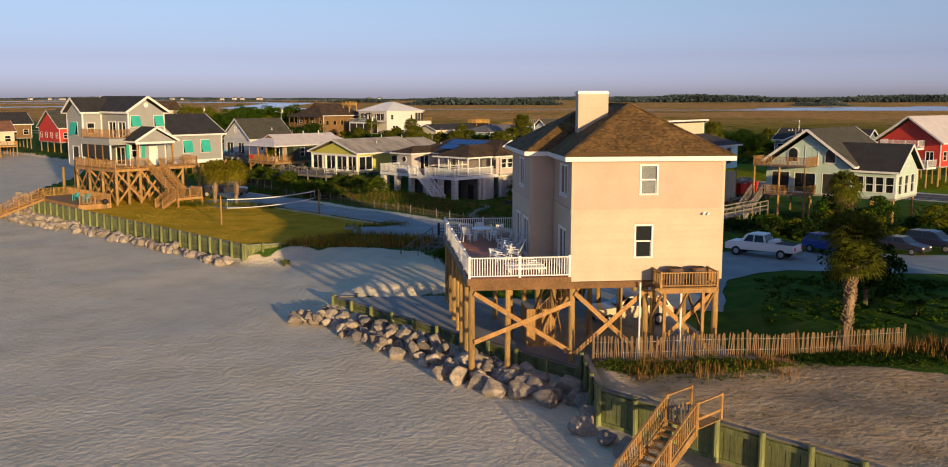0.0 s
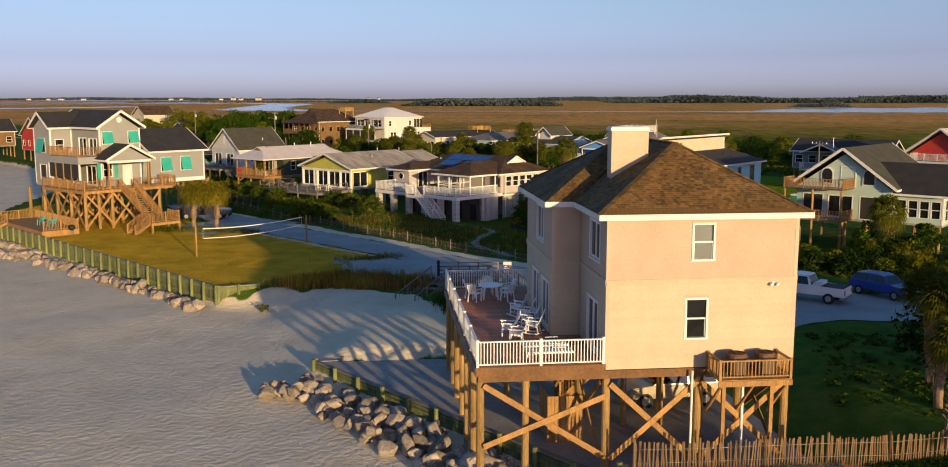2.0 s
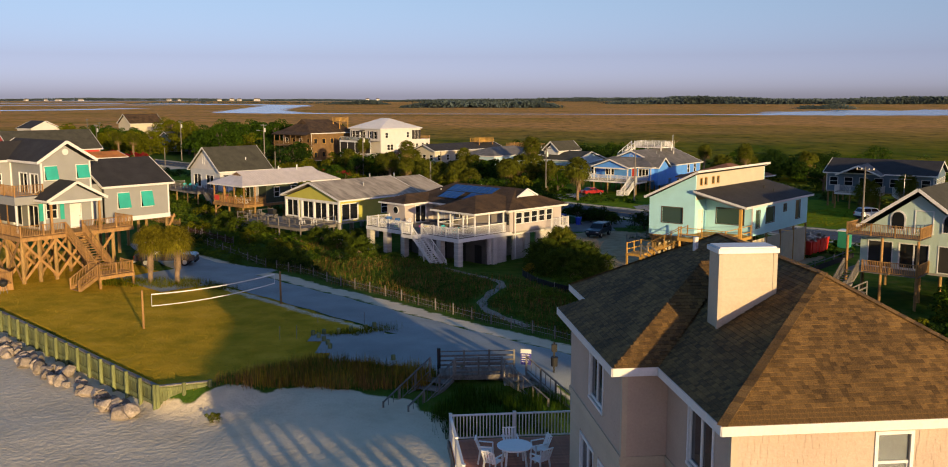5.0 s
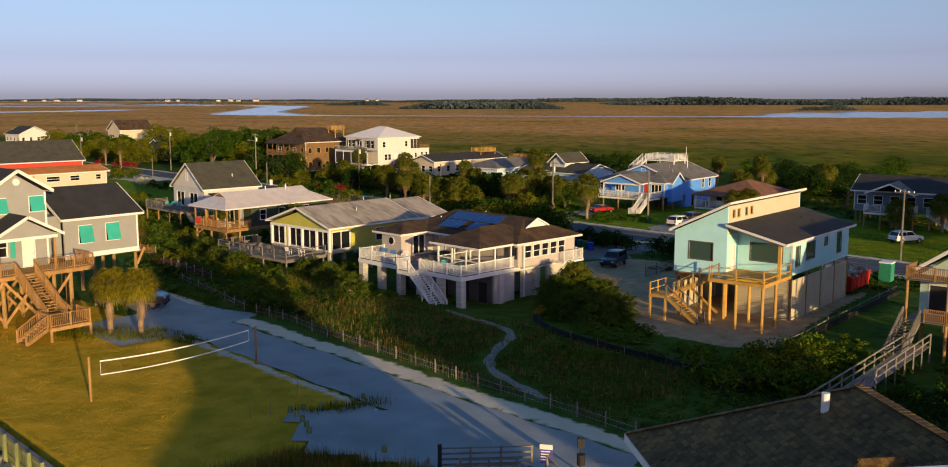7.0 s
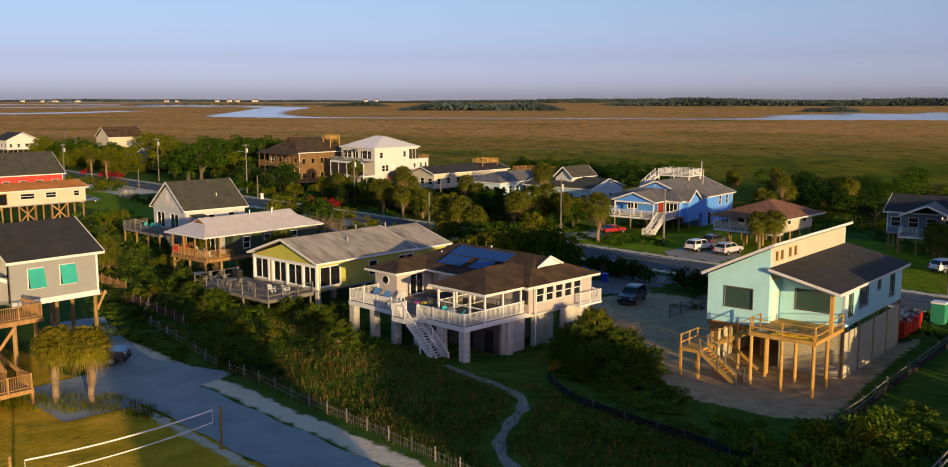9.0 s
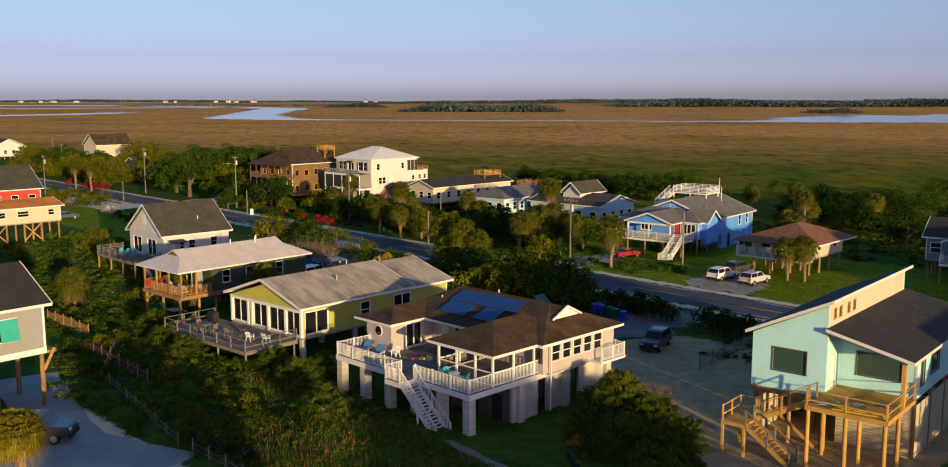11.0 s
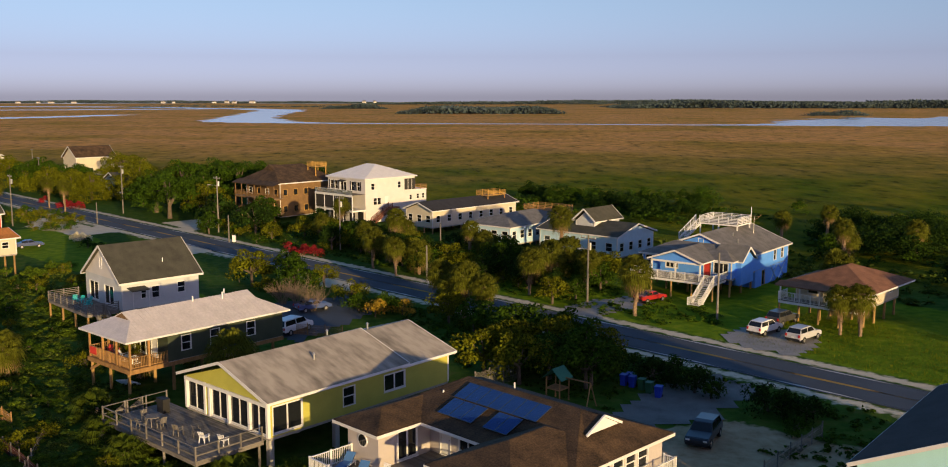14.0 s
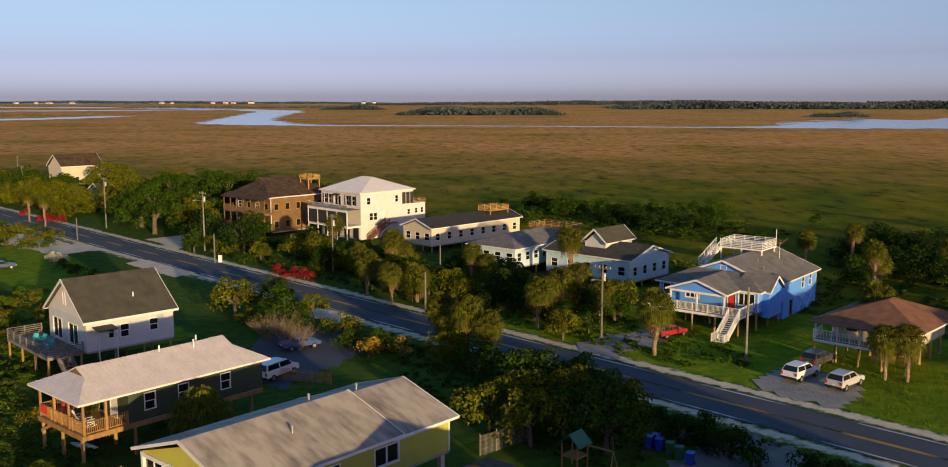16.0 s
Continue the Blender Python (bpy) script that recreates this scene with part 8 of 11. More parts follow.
simple_house("dark brown wooden house with a broad brown roof", -52.8, 286.4, -43.5, 12.6, 13.6, .9, 8.0, 3.4, BROWNSIDE, SHINGLE_UMBER, "y", over=1.2, run=4.2, extra=brown_extra, windows=3, floors=2)
simple_house("long cream cottage with a black shingle roof", -15.66, 261.95, -44.2, 7.6, 24.1, 1.4, 4.5, 1.5, CREAM, SHINGLE_DARK, "y", gable=(True, True),
             extra=lambda h, b: (planks(h, 2.8, 6.0, 17.3, 22.6, 6.1, NEWWOOD, .15, "x", merge=True), railing(h, [(2.8, 17.3), (6.0, 17.3), (6.0, 22.6), (2.8, 22.6), (2.8, 17.3)], 6.1, 1.0, NEWWOOD, posts=1.6, slats=3, cap=False),
                                 piles(h, [(2.9, 17.4), (5.9, 17.4), (2.9, 22.5), (5.9, 22.5)], 4.2, 6.0, .08, LUMBER, "post", True)))
simple_house("pale blue-white cottage with a grey hip roof", -3.31, 237.02, -40.5, 9.2, 17.5, 2.0, 4.85, 1.65, LIGHTBLUE, SHINGLE_GREY, "y",
             extra=lambda h, b: (planks(h, 1, 8.6, 14.5, 19, 6.0, LUMBER, .15, "x", merge=True), railing(h, [(1, 14.5), (8.6, 14.5), (8.6, 19), (1, 19), (1, 14.5)], 6.0, 1.0, LUMBER, posts=1.6, slats=3, cap=False),
                                 piles(h, [(1.1, 14.6), (8.5, 14.6), (1.1, 18.9), (8.5, 18.9)], 4.2, 5.95, .08, LUMBER, "post", True)), windows=4)
simple_house("low green-grey cottage with a dark shingle roof", 8.8, 233.6, -43.0, 15.6, 10.5, 1.2, 4.4, 1.7, LIGHTBLUE, SHINGLE_OLIVE, "x", gable=(True, True))
simple_house("grey cottage gable with a dark shingle roof behind", 14.6, 231.4, -43.5, 3.8, 7.0, 1.2, 6.1, 2.0, PALESIDE, SHINGLE_OLIVE, "y", gable=(True, True))
simple_house("slate-blue raised house with a grey roof and white porch gable", 56.7, 179.8, -34.0, 16.0, 11.0, 2.7, 5.5, 2.0, SLATEBLUE, SHINGLE_DARK, "x", gable=(True, True),
             extra=lambda h, b: (porch(h, 2, 9, -3, 0, 2.7, 5.0, WHITE, 4), hip_roof(h, 2.5, 8.5, -3, 4, 5.4, 1.5, 1, SHINGLE_GREY, "y", .4, .14, gable=(True, True)), stairs(h, (10.5, -1.5, 2.7), (14.5, -1.5, .1), 1.2, WHITE, WHITE)), windows=4)


def sage_house():
    h = house_thing("pale sage gabled house with arched windows and a balcony", 32.8, 108.6, -41.5)
    W, L = 10.0, 13.5
    b = Box(h, .5, W, .4, L, 2.9, 6.0, SAGE)
    b.walls({"f": [(1.2, 3.2, 3.0, 5.2, "screen"), (3.8, 6.2, 3.0, 5.2, "slider"), (7, 9.5, 3.0, 5.2, "screen")], "l": [(3, 4, 4, 5.3, "sash"), (8, 9, 4, 5.3, "sash")], "r": [(2, 3, 4, 5.3, "sash")]})
    b.floor()
    ro, f = hip_roof(h, .5, W, .4, L, 6.0, 3.9, 1, SHINGLE_OLIVE, "y", .7, .16, gable=(True, True))
    gable_wall(h, "f", b, 3.9, SAGE, .7)
    gable_wall(h, "b", b, 3.9, SAGE, .7)
    up = Box(h, .5, W, .38, L, 6.0, 9.9, SAGE)
    up.opening("f", 5.0, 6.4, 6.2, 8.1, "slider")
    for x in (3.6, 7.8):
        aw = new("window")
        aw.parent = h
        part("frame", Mesh().box(x - .65, x + .65, .3, .37, 6.35, 7.4).tube((x, .37, 7.4), (x, .3, 7.4), .65, .65, 20), WHITE, aw)
        part("pane", Mesh().box(x - .5, x + .5, .27, .3, 6.45, 7.4).tube((x, .3, 7.4), (x, .272, 7.4), .5, .5, 20), DARKGLASS, aw)
    planks(h, .2, 6.4, -2.6, .3, 6.0, GREYWOOD, .14, "x", merge=True)
    railing(h, [(.3, .3), (.3, -2.5), (6.3, -2.5), (6.3, .3)], 6.0, 1.0, LUMBER, gap=.14, posts=1.9, single=False, cap=False)
    planks(h, .2, 6.4, -2.8, .3, 2.9, GREYWOOD, .14, "x", merge=True)
    railing(h, [(1.8, -2.7), (6.3, -2.7), (6.3, .3)], 2.9, 1.0, LUMBER, gap=.14, posts=1.9, single=False, cap=False)
    piles(h, [(x, -2.5) for x in (.4, 3.3, 6.2)], -.2, 5.9, .12, LUMBER)
    piles(h, [(x, y) for x in (.7, 5.5, 10.3) for y in (.7, 7, 13)], -.2, 2.8, .15)
    stairs(h, (.9, -2.8, 2.9), (.9, -7.0, .4), 1.2, GREYWOOD, GREYWOOD)
    wing = Box(h, W, W + 4.6, 1.0, 8.0, 2.9, 5.6, SAGE)
    wing.walls({"f": [(W + .4, W + 1.2, 3.5, 5.1, "sash"), (W + 1.45, W + 2.25, 3.5, 5.1, "sash"), (W + 2.5, W + 3.3, 3.5, 5.1, "sash"), (W + 3.55, W + 4.35, 3.5, 5.1, "sash")],
                "r": [(1.8, 2.9, 3.3, 5.2, "sash"), (3.8, 4.9, 3.3, 5.2, "sash"), (5.8, 6.9, 3.3, 5.2, "sash")]}, "fbr")
    wing.floor()
    wing.corners(WHITE)
    hip_roof(h, W - 3, W + 4.6, 1.0, 8.0, 5.6, 2.8, 1, SHINGLE_DARK, "x", .5, .15, gable=(False, True))
    gable_wall(h, "r", wing, 2.8, SAGE, .5)
    Box(h, W, W + 4.6, 1, 8, 5.6, 8, SAGE).opening("r", 4.1, 4.9, 6.2, 7.1, "fixed")
    piles(h, [(x, y) for x in (W + 2, W + 4.3) for y in (1.3, 7.7)], -.2, 2.8, .15)
    part("antenna", Mesh().tube((3.4, 2, 8.9), (3.4, 2, 11.0), .025, .02, 6).beam((2.6, 2, 10.9), (4.2, 2, 10.9), .02, .02).beam((2.8, 2, 10.6), (4.0, 2, 10.6), .02, .02), STEEL, h)
    return h


sage_house()


def red_extra(h, b):
    porch(h, 1.5, 7.5, -2.0, 0, 6.0, 8.0, WHITE, 3)
    porch(h, .5, 9.5, -2.8, 0, 3.2, 5.6, WHITE, 4)


simple_house("bright red gabled house with white balconies", 63.5, 150.0, -52.0, 10.0, 14.0, 3.2, 6.6, 3.9, REDSIDE, METALROOF, "y", gable=(True, True), extra=red_extra, front="slider", over=.7)
RUSTROOF = mat("orange_rust_roof", (0.55, 0.20, 0.03), 0.85, 0.2, fine=4, coarse=0.4, bump=0.2)


def cream_house():
    h = house_thing("cream house with an orange-brown roof over pilings", -81.6, 201.3, 46.0, "houses along the road")
    b = Box(h, 0, 17, 0, 8, 3.5, 5.85, CREAM)
    b.walls({"f": [(.3, 1.9, 3.75, 5.55, "dark"), (2.1, 3.8, 3.75, 5.55, "dark"), (6.0, 8.3, 4.5, 5.35, "far"), (10.2, 11.9, 4.5, 5.35, "far"), (15.0, 15.9, 4.5, 5.35, "far")],
             "l": [(.5, 3.6, 3.75, 5.55, "dark"), (4.0, 7.4, 3.75, 5.55, "dark")], "r": [(2, 3, 4.4, 5.4, "far"), (5, 6, 4.4, 5.4, "far")]})
    b.floor()
    b.corners(TRIM)
    hip_roof(h, 0, 17, 0, 8, 5.85, 1.0, 4.5, RUSTROOF, "x", .5, .14, gable=(True, True))
    gable_wall(h, "l", b, 1.0, CREAM, .5)
    gable_wall(h, "r", b, 1.0, CREAM, .5)
    piles(h, [(x, y) for x in np.linspace(.3, 16.7, 7) for y in (.3, 4, 7.7)], -.4, 3.3, .15)
    for x in (.3, 5.8, 11.2):
        brace(h, (x, .2, .6), (x + 2.6, .2, 3.2), LUMBER)
        brace(h, (x + 2.6, .26, .6), (x, .26, 3.2), LUMBER)


cream_house()
simple_house("long red house with a dark olive-grey gabled roof", -98.75, 227.45, 45.0, 19.0, 12.6, 2.8, 6.0, 4.2, REDSIDE, SHINGLE_OLIVE, "x", gable=(True, True))
simple_house("pale beach house with a grey roof and wooden decks", -118.0, 205.0, 40.0, 13.0, 10.0, 3.0, 6.0, 2.4, CREAM, SHINGLE_OLIVE, "x", gable=(True, True), extra=lambda h, b: porch(h, -2, 13, -3.2, 0, 3.0, 5.4, LUMBER, 5))
simple_house("white house with a pale blue metal roof", -212.0, 396.0, 30.0, 14.0, 11.0, 2.0, 5.6, 2.4, WHITESIDE, WHITEROOF, "x")
simple_house("white cottage with a dark slate roof", -188.0, 418.0, -40.0, 12.0, 12.0, 1.5, 4.8, 3.0, WHITESIDE, SHINGLE_DARK, "x", gable=(True, True))
simple_house("white-gabled cottage with a brown shingle roof", -126.85, 365.25, -43.0, 8.6, 12.0, 3.0, 8.2, 3.3, CREAM, SHINGLE_UMBER, "y", gable=(True, True))
simple_house("brown-roofed cream beach house with a timber deck", -116.0, 216.0, 38.0, 11.0, 10.0, 2.4, 5.4, 2.4, CREAM, SHINGLE_RUST, "x", gable=(True, True), extra=lambda h, b: porch(h, 0, 11, -3.0, 0, 2.4, 4.9, LUMBER, 4))
simple_house("dark-roofed house above the beach", -126.0, 240.0, 40.0, 14.0, 11.0, 3.0, 6.4, 3.0, BROWNSIDE, SHINGLE_DARK, "x", gable=(True, True))
simple_house("small blue-grey cottage among the oaks", -100.0, 325.0, -40.0, 9.0, 9.0, 1.0, 4.2, 2.6, SLATEBLUE, SHINGLE_OLIVE, "y", gable=(True, True))

# never in view: added to throw shade over the drive, dunes and solar house
simple_house("tall neighbouring beach house of tan siding on pilings", 27.5, 35.0, 4.0, 20.0, 12.0, 4.4, 10.6, 3.9, TAN, SHINGLE_BROWN, "x", floors=2, group="beach houses", windows=0)

# ---------- sea walls, boulders, beach stairs ----------
def along(p, q, t):
    return (p[0] + (q[0] - p[0]) * t, p[1] + (q[1] - p[1]) * t)


def sea_wall(p, q, top, bottom, label, post_gap=1.85, plank=0.28, post_r=0.13, singles=170, side=1):
    """A timber sea wall from p to q: upright planks, posts on the beach side, walers and a cap. side: the beach lies to the right (1) or left (-1)."""
    w = thing("sea_wall", label, "sea wall", None, "timber sea walls", "structure")
    p, q = Vector((*p, 0)), Vector((*q, 0))
    d = (q - p).normalized()
    o = Vector((d.y, -d.x, 0)) * side
    L = (q - p).length
    n = round(L / plank)
    rot = Matrix.Rotation(math.atan2(d.y, d.x), 4, "Z")
    me = Mesh().box(0, plank - .012, -.03, .03, bottom - .4, top - .06).data("plank", GREENPILE)
    rest = Mesh()
    for i in range(n):
        c_ = p + d * (i * plank)
        if i < singles:
            part("plank", me, None, w, m=Matrix.Translation(c_ + o * (.012 * math.sin(i * 2.1))) @ rot)
        else:
            rest.beam(c_ + Vector((0, 0, bottom - .4)) + d * plank / 2, c_ + Vector((0, 0, top - .06)) + d * plank / 2, plank - .012, .06, up=(o.x, o.y, 0))
    if rest.v:
        part("planks", rest, GREENPILE, w, kind="stuff")
    pm = Mesh().tube((0, 0, bottom - .4), (0, 0, top + .1), post_r, post_r * .9, 10).data("post", GREENPILE)
    k = round(L / post_gap)
    for i in range(k + 1):
        part("post", pm, None, w, m=Matrix.Translation(p + d * (L * i / k) + o * (post_r + .05)))
    for z in (top - .25, bottom + .5):
        part("waler", Mesh().beam(p + o * .07 + Vector((0, 0, z)), q + o * .07 + Vector((0, 0, z)), .08, .2), GREENPILE, w)
    part("cap", Mesh().beam(p + Vector((0, 0, top - .03)), q + Vector((0, 0, top - .03)), .26, .06), GREYWOOD, w)
    return w


def uv(c_, s_):
    v_ = V * c_ + U * s_
    return (v_.x, v_.y)


sea_wall((-18.9, 77.4), uv(39.85, 117.0), 1.5, -.1, "greenish timber sea wall holding the lawn", singles=80, side=-1)
sea_wall(uv(39.85, 117.0), uv(45.0, 118.6), 1.5, -.1, "greenish timber sea wall return beside the lookout deck", side=1)
sea_wall((-18.9, 77.4), (-16.2, 78.4), 1.5, -.1, "greenish timber sea wall return at the lawn's end", side=1)
sea_wall((-9.0, 60.35), (5.1, 43.95), .78, -.1, "low mossy timber edge of the concrete walk", plank=.25, post_gap=2.2, side=1)
sea_wall((-9.0, 60.35), (-7.6, 60.7), .78, -.1, "low mossy timber edge at the walk's end", plank=.25, post_gap=1.3, side=-1)
sea_wall((5.25, 43.6), (5.35, 38.5), 1.55, -.1, "green timber sea wall beside the boulders", side=1)
sea_wall((5.35, 38.5), (30.0, 12.6), 1.5, -.5, "green timber sea wall below the sand lot", side=1, singles=40)

ROCK_DATA = []
_rng = random.Random(12)
for i in range(9):
    bm = bmesh.new()
    for j in range(15):
        v_ = Vector((_rng.gauss(0, 1), _rng.gauss(0, 1), _rng.gauss(0, 1))).normalized()
        bm.verts.new((v_.x * .55 * _rng.uniform(.8, 1.15), v_.y * .45 * _rng.uniform(.75, 1.1), v_.z * .38 * _rng.uniform(.75, 1.1)))
    hull = bmesh.ops.convex_hull(bm, input=bm.verts)
    bmesh.ops.delete(bm, geom=[g for g in hull["geom_interior"] if isinstance(g, bmesh.types.BMVert)], context="VERTS")
    bmesh.ops.bevel(bm, geom=list(bm.edges), offset=.03, segments=1, affect="EDGES")
    me = bpy.data.meshes.new("boulder")
    bm.to_mesh(me)
    bm.free()
    me.materials.append(ROCK)
    ROCK_DATA.append(me)


def boulders(places, label, group, seed, lo=.5, hi=1.1, pile=0.0):
    rng = random.Random(seed)
    for x, y in places:
        s = rng.uniform(lo, hi)
        z = z_at(x, y) + .18 * s + (rng.random() * pile)
        solid("boulder", ROCK_DATA[rng.randrange(9)], None, label, "boulder",
              Matrix.Translation((x, y, z)) @ Euler((rng.uniform(-.5, .5), rng.uniform(-.5, .5), rng.uniform(0, 6.28))).to_matrix().to_4x4() @ Matrix.Scale(s * 1.25, 4), group)


rng = random.Random(5)
places = []
for i in range(150):
    s = rng.random() ** 1.0
    x, y = along((-19.6, 77.2), (-56, 115), s)
    w = rng.random() * (1.2 + 2.6 * smooth(.25, .8, s))
    places.append((x - .722 * (w + .35), y - .691 * (w + .35)))
boulders(places[:150], "grey-tan granite boulder at the foot of the sea wall", "sea wall boulders", 6, .5, 1.05, .15)
for i in range(34):
    x, y = along((-53.2, 113.0), (-61.5, 133), rng.random())
    w = rng.random() * 2.6
    places.append((x - .8 * w, y - .3 * w))
boulders(places[150:], "tan granite boulder beyond the lookout deck", "sea wall boulders", 8, .6, 1.1, .2)
places = []
for i in range(150):
    s = rng.random()
    x, y = along((-9.3, 59.3), (3.8, 43.6), s)
    w = rng.random() * (2.9 - .9 * s)
    places.append((x - .76 * (w + .25), y - .65 * (w + .25)))
for i in range(46):
    s = .3 + .7 * rng.random()
    x, y = along((-9.3, 59.3), (3.8, 43.6), s)
    w = rng.random() * 1.4 + .05
    places.append((x - .76 * w, y - .65 * w))
boulders(places, "angular grey boulder heaped below the concrete walk", "walk boulders", 7, .48, .98, .42)
boulders([(5.3, 36.2), (5.9, 35.0), (4.6, 37.4), (9.9, 30.9), (5.0, 39.0)], "grey granite boulder by the beach stairs", "walk boulders", 11, .7, 1.2, .1)
boulders([(1.0, 42.6), (2.1, 41.9), (2.9, 42.5), (3.6, 41.6), (4.5, 41.3), (3.2, 40.9), (1.9, 43.6), (4.3, 42.5), (.2, 43.6), (-.6, 44.3), (5.0, 40.6), (2.6, 43.4), (-1.5, 45.3)],
         "large grey granite boulder before the stilt house", "walk boulders", 9, 1.0, 1.5, .1)

bs = thing("beach_stairs", "weathered wooden stairs from the sand lot to the beach", "stairs", pose(7.6, 33.6, 0, 0, 0, math.degrees(math.atan2(V.y, V.x))))
stairs(bs, (0, 0, 1.62), (-3.2, 0, -.35), 1.25, LUMBER, LUMBER, rail_h=.98)
planks(bs, .02, 1.7, -.65, .65, 1.62, LUMBER, .14, "y")
railing(bs, [(0.05, .66), (1.65, .66)], 1.62, .98, LUMBER, posts=1.6, slats=1, cap=False)
railing(bs, [(0.05, -.66), (1.65, -.66)], 1.62, .98, LUMBER, posts=1.6, slats=1, cap=False)
gate = new("slat_gate")
gate.parent = bs
for i in range(7):
    part("picket", Mesh().box(-.02, .02, -.55 + i * .17, -.47 + i * .17, 1.7, 2.5), GREYWOOD, gate)


# ---------- fences ----------
def picket_fence(pts, label, h=1.2, gap=.11, post_gap=2.4, material=GREYWOOD, singles=True, wob=.05, post_mat=None, name="sand_fence"):
    f = thing(name, label, "fence", None, "fences")
    rng = random.Random(3)
    me = [Mesh().box(-.028, .028, -.006, .006, -.05, hh).data("picket", material) for hh in (h, h * .96, h * 1.03)]
    post = Mesh().tube((0, 0, -.3), (0, 0, h + .15), .055, .05, 7).data("post", post_mat or material)
    rest = Mesh()
    for p, q in zip(pts, pts[1:]):
        L = math.hypot(q[0] - p[0], q[1] - p[1])
        n = max(2, round(L / gap))
        a0 = math.atan2(q[1] - p[1], q[0] - p[0])
        for i in range(n):
            x, y = along(p, q, (i + .5) / n)
            m = Matrix.Translation((x, y, z_at(x, y) - .06 * math.sin(math.pi * ((i * gap / post_gap) % 1)))) @ Matrix.Rotation(a0, 4, "Z") @ Matrix.Rotation(rng.gauss(0, wob), 4, "Y")
            if singles:
                part("picket", rng.choice(me), None, f, m=m)
            else:
                a, b = m @ Vector((0, 0, 0)), m @ Vector((0, 0, h))
                rest.beam(a, b, .04, .012, up=(math.cos(a0 + 1.57), math.sin(a0 + 1.57), 0))
        k = max(1, round(L / post_gap))
        for i in range(k + 1):
            x, y = along(p, q, i / k)
            part("post", post, None, f, m=Matrix.Translation((x, y, z_at(x, y))))
        for z in (h * .3, h * .75):
            wire = Mesh()
            for i in range(k):
                x0, y0 = along(p, q, i / k)
                x1, y1 = along(p, q, (i + 1) / k)
                wire.beam((x0, y0, z_at(x0, y0) + z), (x1, y1, z_at(x1, y1) + z), .012, .012)
            part("wire", wire, STEEL, f)
    if rest.v:
        part("pickets", rest, material, f, kind="stuff")
    return f


picket_fence([(5.6, 43.5), (10.5, 43.7), (15.5, 44.4), (21.2, 45.6)], "brown wooden slat sand fence before the stilt house", 1.15, material=mat("sand_fence_wood", (.155, .10, .052), .85, .25, rand=.25))
picket_fence([uv(65, 57), uv(65.3, 76), uv(66, 98)], "weathered slat sand fence along the lane", .75, .24, 2.2, DARKFENCE, singles=False, wob=.12, post_mat=GREYWOOD)
picket_fence([uv(66, 100), uv(68.5, 118), uv(74, 128)], "weathered slat fence along the lane's bend", .75, .24, 2.2, DARKFENCE, singles=False, wob=.1, post_mat=GREYWOOD)
picket_fence([(-38.1, 142.6), (-28.1, 131.6)], "dark red-brown board fence in the dunes", 1.0, .1, 1.9, mat("dark_red_fence", (.07, .025, .02), .8), singles=False, wob=.0, post_mat=GREYWOOD, name="board_fence")
picket_fence([(-45, 152), (-38.5, 146)], "orange-brown wooden fence beside the cottage", 1.1, .12, 1.9, LUMBER, singles=False, wob=.0, name="board_fence")
picket_fence([(-27, 180), (-17, 177)], "brown board fence beside the parking court", 1.3, .12, 2.0, LUMBER, singles=False, wob=.0, name="board_fence")
picket_fence([(-2.5, 158), (1.5, 161.5), (-1, 166)], "grey board fence behind the solar house", 1.7, .13, 2.0, GREYWOOD, singles=False, wob=.0, name="board_fence")
picket_fence([(17.5, 138), (20.5, 141.5), (24.5, 146)], "grey board fence by the driveway", 1.2, .13, 2.0, GREYWOOD, singles=False, wob=.0, name="board_fence")

sf = thing("silt_fence", "black cloth silt fence winding through dune scrub", "silt fence", None)
pts = [(3.9, 117.0), (4.2, 114.5), (4.9, 111.3), (6.3, 109.0), (8.2, 107.0), (10.0, 105.0), (11.4, 103.7), (12.6, 102.3), (13.2, 100.2), (14.6, 100.0)]


def ribbon(line, low, high, thick=.03):
    """One upright band along a line of points, from low to high over each."""
    me = Mesh()
    n = len(line)
    for i, p in enumerate(line):
        a, b = Vector(line[max(0, i - 1)]), Vector(line[min(n - 1, i + 1)])
        d = (b - a).normalized()
        o = Vector((d.y, -d.x, 0)).normalized() * thick / 2
        p = Vector(p)
        me.v += [tuple(p - o + Vector((0, 0, low))), tuple(p + o + Vector((0, 0, low))), tuple(p + o + Vector((0, 0, high))), tuple(p - o + Vector((0, 0, high)))]
        if i:
            k = 4 * i
            me.f += [(k - 4 + j, k - 4 + (j + 1) % 4, k + (j + 1) % 4, k + j) for j in range(4)]
    me.f += [(3, 2, 1, 0), (4 * n - 4, 4 * n - 3, 4 * n - 2, 4 * n - 1)]
    return me


def finer(line, k):
    out = [along(p, q, i / k) for p, q in zip(line, line[1:]) for i in range(k)] + [line[-1]]
    for _ in range(3):
        out = [out[0]] + [((a[0] + 2 * b[0] + c_[0]) / 4, (a[1] + 2 * b[1] + c_[1]) / 4) for a, b, c_ in zip(out, out[1:], out[2:])] + [out[-1]]
    return out


pts = finer(pts, 4)
part("cloth", ribbon([(x, y, z_at(x, y)) for x, y in pts], -.1, .6), SILT, sf)
pts = pts[::4]
for p in pts:
    part("stake", Mesh().box(p[0] - .03, p[0] + .03, p[1] - .03, p[1] + .03, z_at(*p) - .1, z_at(*p) + .68), GREYWOOD, sf)

